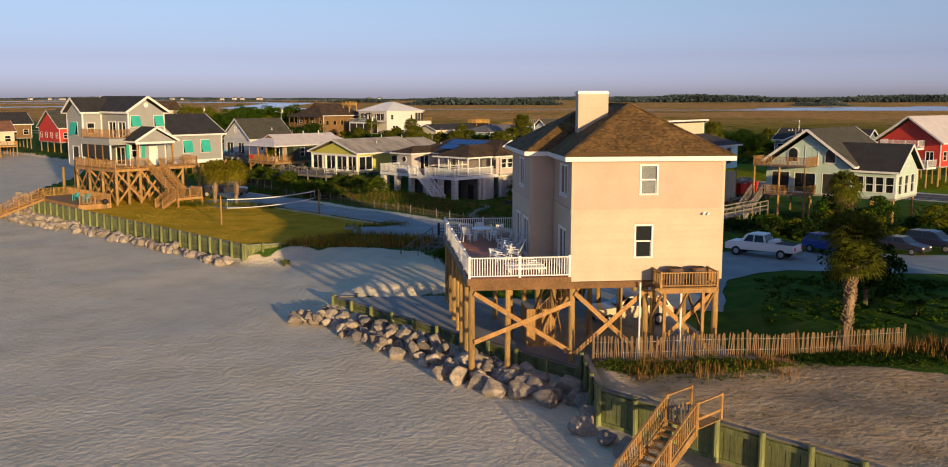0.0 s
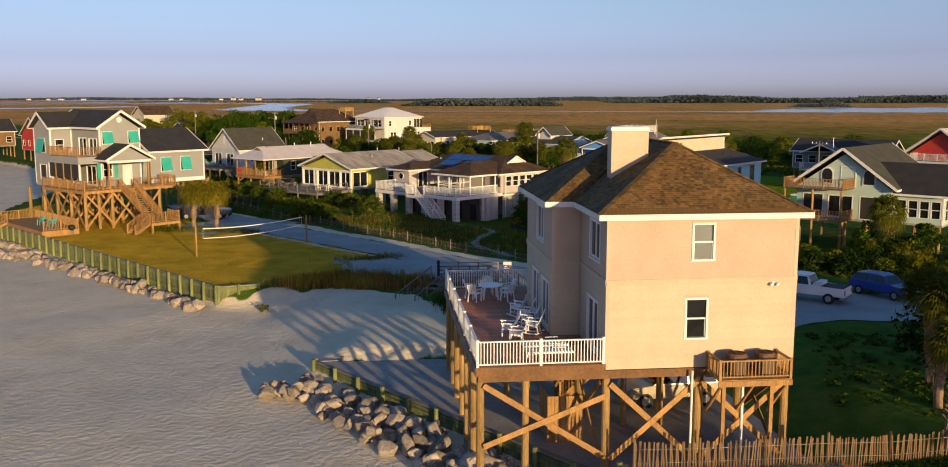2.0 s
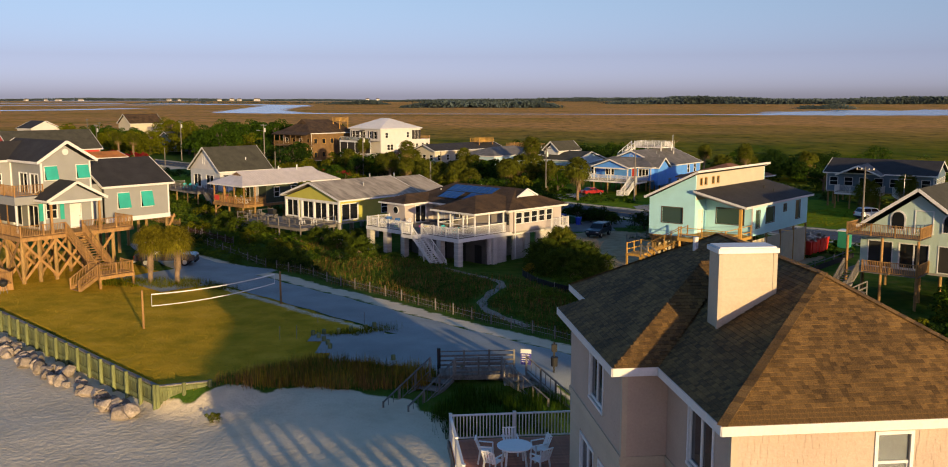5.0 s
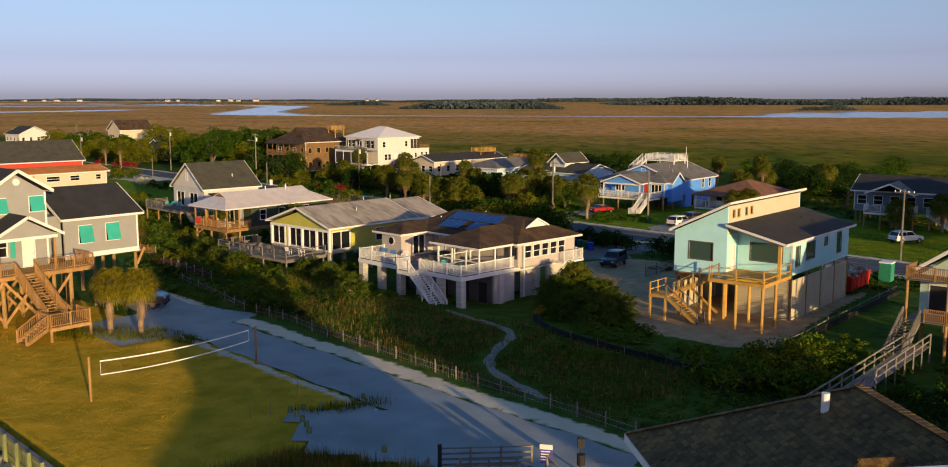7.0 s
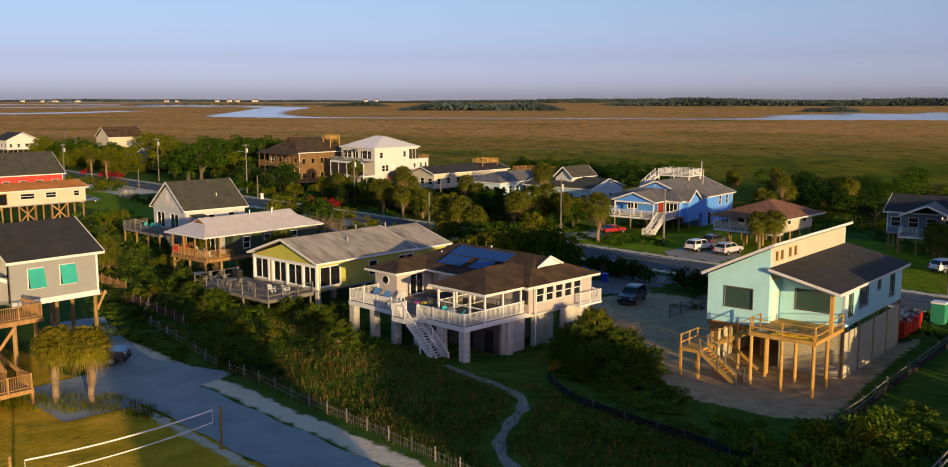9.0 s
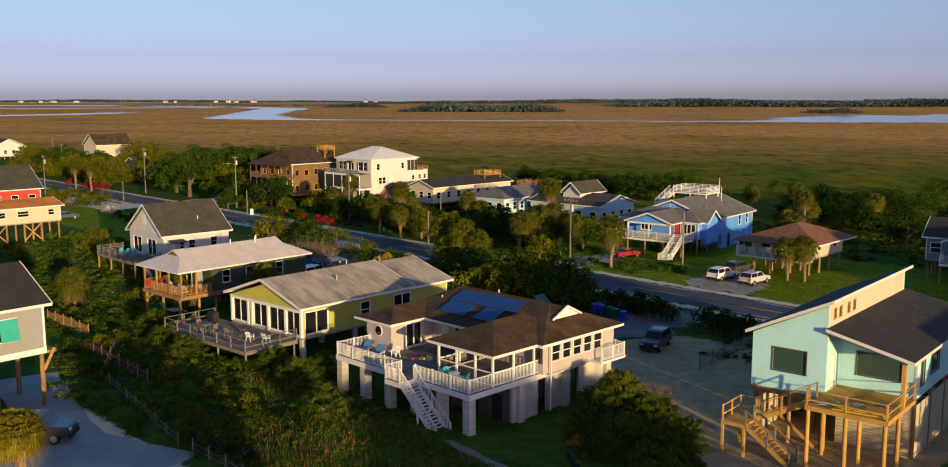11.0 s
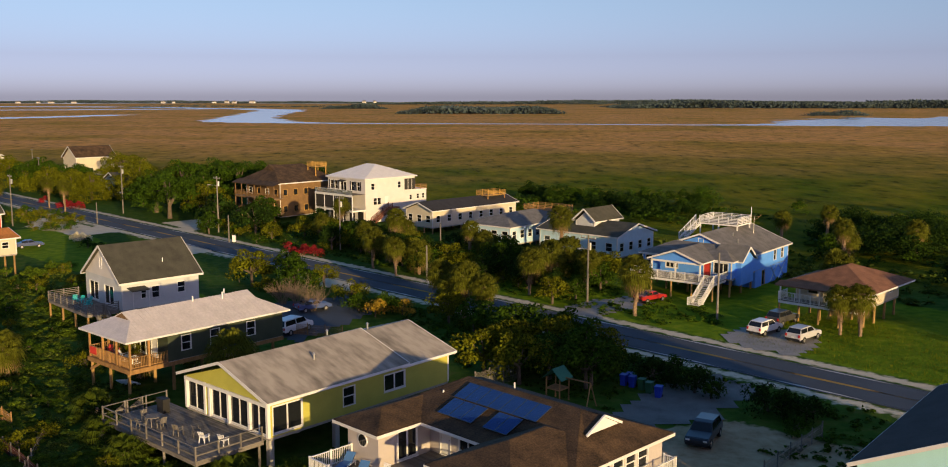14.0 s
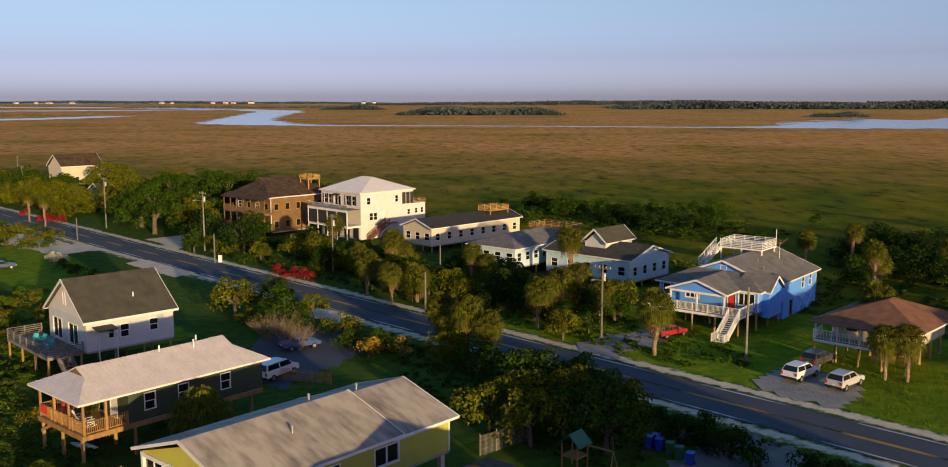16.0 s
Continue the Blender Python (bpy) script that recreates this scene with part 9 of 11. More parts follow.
rf = thing("rail_fence", "weathered split-rail fence beside the aqua house", "fence", None, "fences")
for i in range(11):
    p, q = along((21.9, 106.8), (41.0, 129.2), i / 11), along((21.9, 106.8), (41.0, 129.2), (i + 1) / 11)
    part("post", Mesh().tube((*p, z_at(*p) - .1), (*p, z_at(*p) + 1.0), .07, .06, 7), GREYWOOD, rf)
    for z in (.35, .75):
        part("rail", Mesh().beam((*p, z_at(*p) + z), (*q, z_at(*q) + z), .07, .09), GREYWOOD, rf)

rl = finer([(22.1, 106.6), (30, 116), (41.2, 129.0)], 6)
part("cloth", ribbon([(x, y, z_at(x, y)) for x, y in rl], -.1, .55), SILT, rf, "black silt cloth tied to the rails")

# ---------- boardwalk and dune crossing ----------
def boardwalk(pts, z, width, label):
    t = thing("boardwalk", label, "boardwalk", None, "boardwalks")
    for p, q in zip(pts, pts[1:]):
        d = Vector((q[0] - p[0], q[1] - p[1], 0))
        L = d.length
        d.normalize()
        s = Vector((-d.y, d.x, 0))
        me = Mesh().beam(s * (-width / 2), s * (width / 2), .13, .04).data("plank", GREYWOOD)
        n = int(L / .15)
        for i in range(n):
            part("plank", me, None, t, m=Matrix.Translation((p[0] + d.x * i * .15, p[1] + d.y * i * .15, z)))
        k = max(1, round(L / 2.0))
        for sd_ in (-1, 1):
            o = s * (sd_ * width / 2)
            for i in range(k + 1):
                c_ = Vector((*along(p, q, i / k), 0)) + o
                part("post", Mesh().box(c_.x - .05, c_.x + .05, c_.y - .05, c_.y + .05, z_at(c_.x, c_.y) - .2, z + .95), GREYWOOD, t)
            for h_ in (.45, .95):
                part("rail", Mesh().beam(Vector((*p, z + h_)) + o, Vector((*q, z + h_)) + o, .05, .11), GREYWOOD, t)
    return t


boardwalk([(32.0, 105.0), (24.0, 95.6), (15.6, 85.8)], 1.25, 1.4, "grey wooden boardwalk with rails through the dune scrub")
dx = thing("dune_crossing", "grey timber dune crossing with slatted rails and steps", "dune crossing", pose(-2.95, 79.3, 0, 0, 0, 4))
planks(dx, 0, 4.5, -.8, .8, 1.75, GREYWOOD, .14, "y")
part("frame", Mesh().box(.05, 4.45, -.75, .75, 1.45, 1.7), GREYWOOD, dx)
railing(dx, [(0, .78), (4.5, .78)], 1.75, 1.0, GREYWOOD, posts=1.5, slats=3, cap=False)
railing(dx, [(0.9, -.78), (3.6, -.78)], 1.75, 1.0, GREYWOOD, posts=1.4, slats=3, cap=False)
piles(dx, [(0, -.75), (4.5, -.75), (0, .75), (4.5, .75)], 0, 1.7, .1, GREYWOOD)
stairs(dx, (.1, -.8, 1.75), (-2.5, -5.2, .6), 1.5, GREYWOOD, GREYWOOD, gap=.5)
stairs(dx, (4.4, -.8, 1.75), (6.4, -4.6, .6), 1.5, GREYWOOD, GREYWOOD, gap=.5)
part("dark_post", Mesh().box(-.1, .1, .68, .88, 1.7, 2.95), BLACK, dx)
sg = thing("notice_board", "white and violet-blue notice board on a post", "sign", pose(2.2, 80.6, z_at(2.2, 80.6), 0, 0, -12))
part("post", Mesh().box(-.04, .04, .03, .1, 0, 1.5), GREYWOOD, sg)
part("board", Mesh().box(-.32, .32, -.02, .02, .55, 1.25), mat("violet_blue_panel", (.07, .07, .30), .5), sg)
part("header", Mesh().box(-.32, .32, -.024, .02, 1.25, 1.5), WHITE, sg)
bar = Mesh()
for i in range(4):
    bar.box(-.26, .2 - .06 * (i % 2), -.026, -.021, 1.12 - i * .14, 1.17 - i * .14)
part("text_bar", bar, WHITE, sg)
st_ = thing("waste_station", "black waste-bag station with a bin on a post", "bin", pose(3.9, 80.7, z_at(3.9, 80.7)))
part("post", Mesh().box(-.05, .05, -.05, .05, 0, 1.9), BLACK, st_)
part("bin", Mesh().tube((0, -.2, .5), (0, -.2, 1.05), .2, .22, 12), BLACK, st_)
part("box", Mesh().box(-.16, .16, -.16, .1, 1.35, 1.8), BLACK, st_)
tp = thing("sign_post", "small white parking sign on a post", "sign", pose(21.0, 80.5, z_at(21, 80.5)))
part("post", Mesh().box(-.03, .03, -.02, .02, 0, 2.0), STEEL, tp)
part("plate", Mesh().box(-.17, .17, -.04, -.02, 1.5, 2.0), WHITE, tp)

# ---------- lawn ----------
vb = thing("volleyball_net", "volleyball net with white tape between two wooden posts", "volleyball net", None)
PL, PR = Vector((-24.6, 91.8, 1.3)), Vector((-16.4, 100.0, 1.3))
for p, hh in ((PL, 2.75), (PR, 2.6)):
    part("post", Mesh().tube(p - Vector((0, 0, .3)), p + Vector((0, 0, hh)), .085, .075, 9), LUMBER, vb)
NL, NR = PL.lerp(PR, .06) + Vector((0, 0, 0)), PL.lerp(PR, .955)


def net_line(z0, z1, sag, r, name, n=16):
    line = [NL.lerp(NR, i / n) + Vector((0, 0, z0 + (z1 - z0) * i / n - sag * 4 * i / n * (1 - i / n))) for i in range(n + 1)]
    part(name, ribbon(line, -r / 2, r / 2, .012), WHITE, vb)


net_line(2.35, 2.45, .22, .085, "top_tape")
net_line(1.5, 1.72, .24, .07, "bottom_tape")
for k, z0, z1 in ((0, 1.5, 2.35), (1, 1.72, 2.45)):
    c_ = NL.lerp(NR, k)
    part("side_tape", Mesh().beam(c_ + Vector((0, 0, z0)), c_ + Vector((0, 0, z1)), .07, .012), WHITE, vb)
mesh_lines = Mesh()
for i in range(1, 80):
    k = i / 80
    s = 4 * k * (1 - k)
    c_ = NL.lerp(NR, k)
    mesh_lines.beam(c_ + Vector((0, 0, 1.5 + .22 * k - .24 * s)), c_ + Vector((0, 0, 2.35 + .1 * k - .22 * s)), .003, .003)
part("netting", mesh_lines, BLACK, vb, kind="stuff")

# deck of the sea-front lawn, with chairs and a grill
fd = thing("lawn_deck", "wooden lookout deck behind the sea wall", "deck", pose(*uv(40.0, 104.5), 0, 0, 0, 133.7))
planks(fd, 0, 12, -3.8, -.1, 1.85, LUMBER, .15, "x", merge=True)
part("frame", Mesh().box(0, 12, -3.8, -.1, 1.2, 1.8), LUMBER, fd)
railing(fd, [(0, -.3), (0, -3.7), (12, -3.7), (12, -.2)], 1.85, .95, LUMBER, posts=1.8, gap=.15, single=False, cap=False)
stairs(fd, (10.9, -.1, 1.85), (10.9, 5.6, -.15), 1.7, LUMBER, LUMBER)
tq = resin_chair(fd.matrix_basis @ pose(2.2, -2.0, 1.855, 0, 0, 200), PLASTIC_T, "turquoise armchair on the lookout deck", "turquoise chairs")
for x, y, r in ((3.4, -2.2, 170), (5.0, -1.8, 190)):
    copy_thing(tq, fd.matrix_basis @ pose(x, y, 1.855, 0, 0, r))
gr = thing("kettle_grill", "black kettle grill on legs beside the sea wall", "grill", pose(*uv(42.6, 103.2), 1.3))
bowl = Mesh()
for i in range(6):
    a0, a1 = math.pi * (i / 6 - .5), math.pi * ((i + 1) / 6 - .5)
    bowl.tube((0, 0, .85 + .3 * math.sin(a0)), (0, 0, .85 + .3 * math.sin(a1)), max(.02, .34 * math.cos(a0)), max(.02, .34 * math.cos(a1)), 14, caps=False)
part("bowl", bowl, BLACK, gr, smooth=True)
for i in range(3):
    a0 = i * 2.094
    part("leg", Mesh().tube((.15 * math.cos(a0), .15 * math.sin(a0), .65), (.32 * math.cos(a0), .32 * math.sin(a0), 0), .02, .02, 6), STEEL, gr)


# ---------- vehicles ----------
PAINTS = {}


def paint(rgb):
    if rgb not in PAINTS:
        PAINTS[rgb] = mat("car_paint", rgb, .28, .02, bump=0, spec=.6)
    return PAINTS[rgb]


TAIL = mat("tail_lamp", (.45, .02, .015), .3, .05, bump=0)
HEADL = mat("head_lamp", (.6, .6, .58), .15, .05, bump=0)
PROFILES = {
    "suv": (4.65, 1.85, [(0, .42), (0, .78), (.12, .92), (1.15, 1.04), (1.32, 1.08), (4.45, 1.08), (4.62, .95), (4.65, .45)], [(1.25, 1.06), (1.95, 1.6), (2.4, 1.68), (4.1, 1.62), (4.5, 1.06)], (.85, 3.75), .36),
    "car": (4.5, 1.78, [(0, .38), (0, .68), (.15, .78), (1.2, .92), (3.9, .95), (4.42, .9), (4.5, .42)], [(1.15, .9), (1.9, 1.38), (2.9, 1.4), (3.85, .93)], (.85, 3.6), .32),
    "pickup": (5.85, 1.98, [(0, .5), (0, .98), (.15, 1.1), (1.35, 1.18), (3.55, 1.18), (3.56, 1.16), (5.8, 1.16), (5.85, .55)], [(1.25, 1.16), (1.75, 1.8), (2.2, 1.88), (3.2, 1.86), (3.5, 1.17)], (1.0, 4.75), .39),
    "van": (4.9, 1.9, [(0, .4), (0, .85), (.15, 1.0), (.9, 1.12), (4.8, 1.12), (4.9, .45)], [(.8, 1.1), (1.55, 1.7), (2.0, 1.8), (4.6, 1.78), (4.85, 1.1)], (.85, 3.95), .35)}


def extrude(profile, w, top=None):
    """A side profile pulled to the width w; top: how much narrower the upper points are."""
    me = Mesh()
    n = len(profile)
    zs_ = [z for _, z in profile]
    lo, hi = min(zs_), max(zs_)
    for s in (-1, 1):
        for x, z in profile:
            k = 1 - (top or 0) * (z - lo) / (hi - lo)
            me.v.append((x, s * w / 2 * k, z))
    me.f += [tuple(range(n)), tuple(range(2 * n - 1, n - 1, -1))] + [(i, n + i, n + (i + 1) % n, (i + 1) % n) for i in range(n)]
    return me


def vehicle(kind, x, y, deg, rgb, label, z=None, group="parked vehicles"):
    L, W, body, cab, wheels, wr = PROFILES[kind]
    t = thing({"suv": "suv", "car": "car", "pickup": "pickup_truck", "van": "van"}[kind], label, {"suv": "car", "car": "car", "pickup": "pickup truck", "van": "van"}[kind],
              pose(x, y, (z_at(x, y) + .06) if z is None else z, 0, 0, deg) @ Matrix.Translation((-L / 2, 0, 0)), group)
    P = paint(rgb)
    bm = bmesh.new()
    me = extrude(body, W, .03)
    vs = [bm.verts.new(v_) for v_ in me.v]
    for f in me.f:
        bm.faces.new([vs[i] for i in f])
    bmesh.ops.bevel(bm, geom=list(bm.edges), offset=.05, segments=2, affect="EDGES")
    data = bpy.data.meshes.new("body")
    bm.to_mesh(data)
    bm.free()
    data.materials.append(P)
    bd = part("body", data, None, t)
    part("cabin", extrude(cab, W * .93, .2), P, t)
    # windows, set just proud of the cabin
    cx = [p[0] for p in cab]
    zl, zh = cab[0][1], max(p[1] for p in cab)
    wins = Mesh()
    lo, hi = zl + .06, zh - .12
    x0, x1 = cab[0][0] + .32, cab[-1][0] - .2
    for s in (-1, 1):
        for a, b in ((x0, (x0 + x1) / 2 - .05), ((x0 + x1) / 2 + .05, x1)):
            pts_ = []
            for px, pz in ((a, lo), (b, lo), (b - (.15 if b == x1 else 0), hi), (a + (.38 if a == x0 else 0), hi)):
                k = 1 - .2 * (pz - zl) / (zh - zl)
                pts_.append((px, s * (W * .93 / 2 * k + .006), pz))
            wins = Mesh().add(pts_ if s > 0 else pts_[::-1], [(0, 1, 2, 3)])
            part("side_window", wins, DARKGLASS, t)
    for (xa, za), (xb, zb), nm, o in ((cab[0], cab[1], "windscreen", -.01), (cab[-1], cab[-2], "rear_window", .01)):
        ka, kb = .06, .9
        pa, pb = (xa + (xb - xa) * ka + o, za + (zb - za) * ka + .008), (xa + (xb - xa) * kb + o, za + (zb - za) * kb + .008)
        wa, wb = W * .93 / 2 * .9, W * .93 / 2 * .76
        q_ = [(pa[0], -wa, pa[1]), (pa[0], wa, pa[1]), (pb[0], wb, pb[1]), (pb[0], -wb, pb[1])]
        part(nm, Mesh().add(q_ if nm == "rear_window" else q_[::-1], [(0, 1, 2, 3)]), DARKGLASS, t)
    for wx in wheels:
        for s in (-1, 1):
            wh = new("wheel")
            wh.parent = t
            wh.matrix_basis = Matrix.Translation((wx, s * (W / 2 - .1), wr - .02))
            part("tyre", Mesh().tube((0, -.12, 0), (0, .12, 0), wr, wr, 18), BLACK, wh)
            part("rim", Mesh().tube((0, s * .1, 0), (0, s * .128, 0), wr * .62, wr * .55, 14), STEEL, wh)
    for s in (-1, 1):
        part("headlight", Mesh().box(-.012, .06, s * W * .36 - .16, s * W * .36 + .16, body[1][1] - .12, body[1][1] + .02), HEADL, t)
        part("tail_light", Mesh().box(L - .06, L + .012, s * W * .41 - .1, s * W * .41 + .1, .72, 1.02), TAIL, t)
    part("front_bumper", Mesh().box(-.05, .12, -W * .46, W * .46, .34, .52), BLACK, t)
    part("rear_bumper", Mesh().box(L - .12, L + .06, -W * .46, W * .46, .38, .56), STEEL if kind == "pickup" else BLACK, t)
    if kind == "pickup":
        part("bed_liner", Mesh().box(3.62, 5.72, -W * .43, W * .43, 1.15, 1.175), BLACK, t)
        part("tool_box", Mesh().box(3.62, 4.1, -W * .45, W * .45, 1.14, 1.4), WHITE, t)
    part("number_plate", Mesh().box(L + .008, L + .016, -.16, .16, .62, .76), WHITE, t)
    return t


vehicle("pickup", 23.9, 77.6, -37.4, (.72, .72, .72), "white pickup truck parked on the paved drive")
vehicle("suv", 29.9, 78.6, -57 + 180, (.02, .05, .28), "bright blue SUV parked on the paved drive")
vehicle("car", 36.0, 79.3, 130, (.03, .03, .05), "dark car parked on the paved drive")
vehicle("suv", 39.4, 80.6, 130, (.02, .025, .06), "dark navy SUV parked on the paved drive")
vehicle("suv", 9.0, 53.6, 8, (.42, .36, .24), "gold SUV parked under the stilt house", z=.72)
vehicle("suv", 15.1, 145.3, 62, (.02, .022, .035), "dark blue SUV parked beside the solar house")
vehicle("suv", 30.1, 178.9, 222, (.72, .71, .70), "white SUV parked on the concrete driveway")
vehicle("suv", 33.4, 175.9, 222, (.45, .45, .46), "silver SUV parked on the concrete driveway")
vehicle("suv", 33.6, 183.6, 222, (.06, .06, .06), "dark grey SUV parked under the rust-roofed house")
vehicle("car", 20.4, 195.8, 215, (.32, .02, .02), "red car parked by the blue house")
vehicle("van", -22.9, 179.6, 240, (.66, .66, .66), "white van in the parking court")
vehicle("car", -80.5, 240.5, 215, (.03, .05, .13), "navy car by the cream house")
vehicle("pickup", -31.2, 117.8, 185, (.015, .017, .025), "black pickup truck parked behind the palms")
vehicle("suv", 56.8, 162.2, 200, (.7, .7, .7), "white SUV parked across the road")
vehicle("car", -22.5, 190.5, 215, (.05, .08, .2), "dark blue car in the parking court")

dp = thing("dumpster", "red steel skip full of building rubble", "dumpster", pose(37.2, 131.6, z_at(37.2, 131.6), 0, 0, 50))
part("hull", Mesh().add([(-2.6, -1.1, .25), (2.6, -1.1, .25), (2.6, 1.1, .25), (-2.6, 1.1, .25), (-2.9, -1.2, 1.75), (2.9, -1.2, 1.75), (2.9, 1.2, 1.75), (-2.9, 1.2, 1.75)],
                        [(0, 3, 2, 1), (0, 1, 5, 4), (1, 2, 6, 5), (2, 3, 7, 6), (3, 0, 4, 7), (4, 5, 6, 7)]), DUMP_RED, dp)
for x in (-2.2, -1.1, 0, 1.1, 2.2):
    for s in (-1, 1):
        part("rib", Mesh().beam((x, s * 1.13, .25), (x * 1.1, s * 1.23, 1.75), .1, .1), DUMP_RED, dp)
rng = random.Random(2)
rub = Mesh()
for i in range(90):
    c_ = Vector((rng.uniform(-2.5, 2.5), rng.uniform(-1, 1), 1.7 + .5 * rng.random()))
    d = Vector((rng.gauss(0, 1), rng.gauss(0, 1), rng.gauss(0, .4))).normalized() * rng.uniform(.15, .6)
    rub.beam(c_ - d, c_ + d, rng.uniform(.05, .4), rng.uniform(.02, .15))
part("rubble", rub, DEBRIS, dp, kind="stuff")
pt = thing("portable_toilet", "green portable toilet by the road", "portable toilet", pose(42.6, 135.3, z_at(42.6, 135.3), 0, 0, 48))
part("cabin", Mesh().box(-.6, .6, -.6, .6, .1, 2.05), mat("green_cabin", (.03, .22, .13), .5), pt)
part("roof", Mesh().box(-.65, .65, -.65, .65, 2.05, 2.2), PLASTIC_W, pt)
part("door", Mesh().box(-.4, .4, -.63, -.6, .2, 1.95), mat("green_door", (.04, .28, .17), .5), pt)


def wheelie_bin(x, y, deg, material, label):
    t = thing("wheelie_bin", label, "bin", pose(x, y, z_at(x, y), 0, 0, deg), "bins")
    part("body", Mesh().add([(-.24, -.28, .05), (.24, -.28, .05), (.24, .25, .05), (-.24, .25, .05), (-.3, -.36, 1.0), (.3, -.36, 1.0), (.3, .34, 1.0), (-.3, .34, 1.0)],
                            [(0, 3, 2, 1), (0, 1, 5, 4), (1, 2, 6, 5), (2, 3, 7, 6), (3, 0, 4, 7), (4, 5, 6, 7)]), material, t)
    part("lid", Mesh().box(-.32, .32, -.39, .37, 1.0, 1.08), material, t)
    for s in (-.26, .26):
        part("wheel", Mesh().tube((s - .03, .3, .12), (s + .03, .3, .12), .12, .12, 10), BLACK, t)


for x, y, m_, l_ in ((11.2, 159.6, BIN_BLUE, "blue wheeled recycling bin"), (11.9, 159.0, BIN_BLUE, "blue wheeled recycling bin"), (12.6, 158.2, BIN_GREEN, "green wheeled rubbish bin"), (13.1, 157.2, BIN_GREEN, "green wheeled rubbish bin"), (13.7, 156.0, BIN_BLUE, "blue wheeled recycling bin")):
    wheelie_bin(x, y, -30, m_, l_)
    wheelie_bin(x + .6, y + .4, -30, m_, l_) if x < 11.5 else None
ph = thing("playhouse", "small swing-set playhouse with a green roof", "playhouse", pose(4.7, 155.3, z_at(4.7, 155.3), 0, 0, -40))
for x, y in itertools.product((-.7, .7), (-.7, .7)):
    part("post", Mesh().box(x - .05, x + .05, y - .05, y + .05, 0, 2.2), LUMBER, ph)
part("platform", Mesh().box(-.75, .75, -.75, .75, 1.1, 1.2), LUMBER, ph)
for s in (-1, 1):
    part("roof_side", Mesh().slab([(s * 1.0, -.9, 2.1), (0, -.9, 3.0), (0, .9, 3.0), (s * 1.0, .9, 2.1)] if s > 0 else [(-1.0, .9, 2.1), (0, .9, 3.0), (0, -.9, 3.0), (-1.0, -.9, 2.1)], .05), mat("green_canvas", (.04, .16, .10), .7), ph)
part("swing_beam", Mesh().beam((.7, 0, 2.2), (3.4, 0, 2.2), .1, .1), LUMBER, ph)
for s in (-.8, .8):
    part("leg", Mesh().beam((3.4, 0, 2.2), (3.5, s, 0), .08, .08), LUMBER, ph)


# ---------- poles ----------
def utility_pole(x, y, h, cross=True, can=False, lamp=False, label="grey wooden utility pole with a crossarm"):
    t = thing("utility_pole", label, "utility pole", pose(x, y, z_at(x, y), 0, 0, 44), "utility poles")
    part("pole", Mesh().tube((0, 0, -.3), (0, 0, h), .15, .1, 9), GREYWOOD, t)
    if cross:
        part("crossarm", Mesh().beam((0, -1.2, h - .4), (0, 1.2, h - .4), .1, .12), GREYWOOD, t)
        for y_ in (-1.1, -.5, .5, 1.1):
            part("insulator", Mesh().tube((0, y_, h - .34), (0, y_, h - .12), .05, .03, 7), STEEL, t)
    if can:
        part("transformer", Mesh().tube((.32, 0, h - 1.9), (.32, 0, h - 1.0), .22, .22, 12), STEEL, t)
    if lamp:
        part("lamp_arm", Mesh().tube((0, 0, h - 1.8), (-1.6, 0, h - 1.5), .035, .03, 7), STEEL, t)
        part("lamp_head", Mesh().box(-2.0, -1.5, -.12, .12, h - 1.58, h - 1.44), STEEL, t)
    return t


for x, y, h, a_, b_, c_ in ((-52.2, 259.4, 11.0, True, True, True), (-81.9, 290.0, 11.0, True, True, False), (-25.5, 238.0, 9.4, True, True, False), (12.0, 193.7, 9.0, True, True, True), (26.3, 184.9, 8.2, False, False, False),
                            (-80.8, 272.0, 4.5, False, False, False), (-47.0, 246.8, 5.0, False, False, False), (50.0, 148.5, 8.6, True, False, False), (-97, 269, 10.6, True, True, False),
                            (-9.2, 209.8, 5.2, False, False, False), (-7.8, 228.5, 6.0, False, False, False), (-40, 200, 4.0, False, False, False), (-150, 395, 9, True, False, False), (-128.5, 352, 9, True, False, False)):
    utility_pole(x, y, h, a_, b_, c_, "grey wooden utility pole with a crossarm" if a_ else "plain grey wooden pole by the road")
bl = Mesh().box(-.3, .3, -.2, .2, 0, 1.2)
solid("utility_box", bl, WHITE, "white utility box by the road", "utility box", pose(-46.2, 247.3, z_at(-46, 247)))

for x, y in ((-12.1, 89.7), (-11.6, 89.0), (-11.1, 88.1), (-10.7, 87.2), (-10.4, 86.2), (-11.4, 90.1), (-10.4, 90.4), (-9.6, 90.8), (-8.6, 91.4), (-8.1, 92.2), (-6.0, 83.4), (-1.6, 81.0)):
    solid("timber_bollard", Mesh().tube((0, 0, -.2), (0, 0, .38), .15, .14, 10), GREENPILE, "short green treated timber stub beside the parking pad", "bollard", Matrix.Translation((x, y, z_at(x, y))), "timber bollards")
for x, y in ((-14.2, 88.6), (-13.1, 88.9), (-8.9, 93.0), (-12.4, 93.6)):
    solid("stake", Mesh().beam((0, 0, -.1), (.02, 0, .95), .03, .03), GREYWOOD, "thin grey wooden stake in the lawn", "stake", Matrix.Translation((x, y, z_at(x, y))), "stakes")

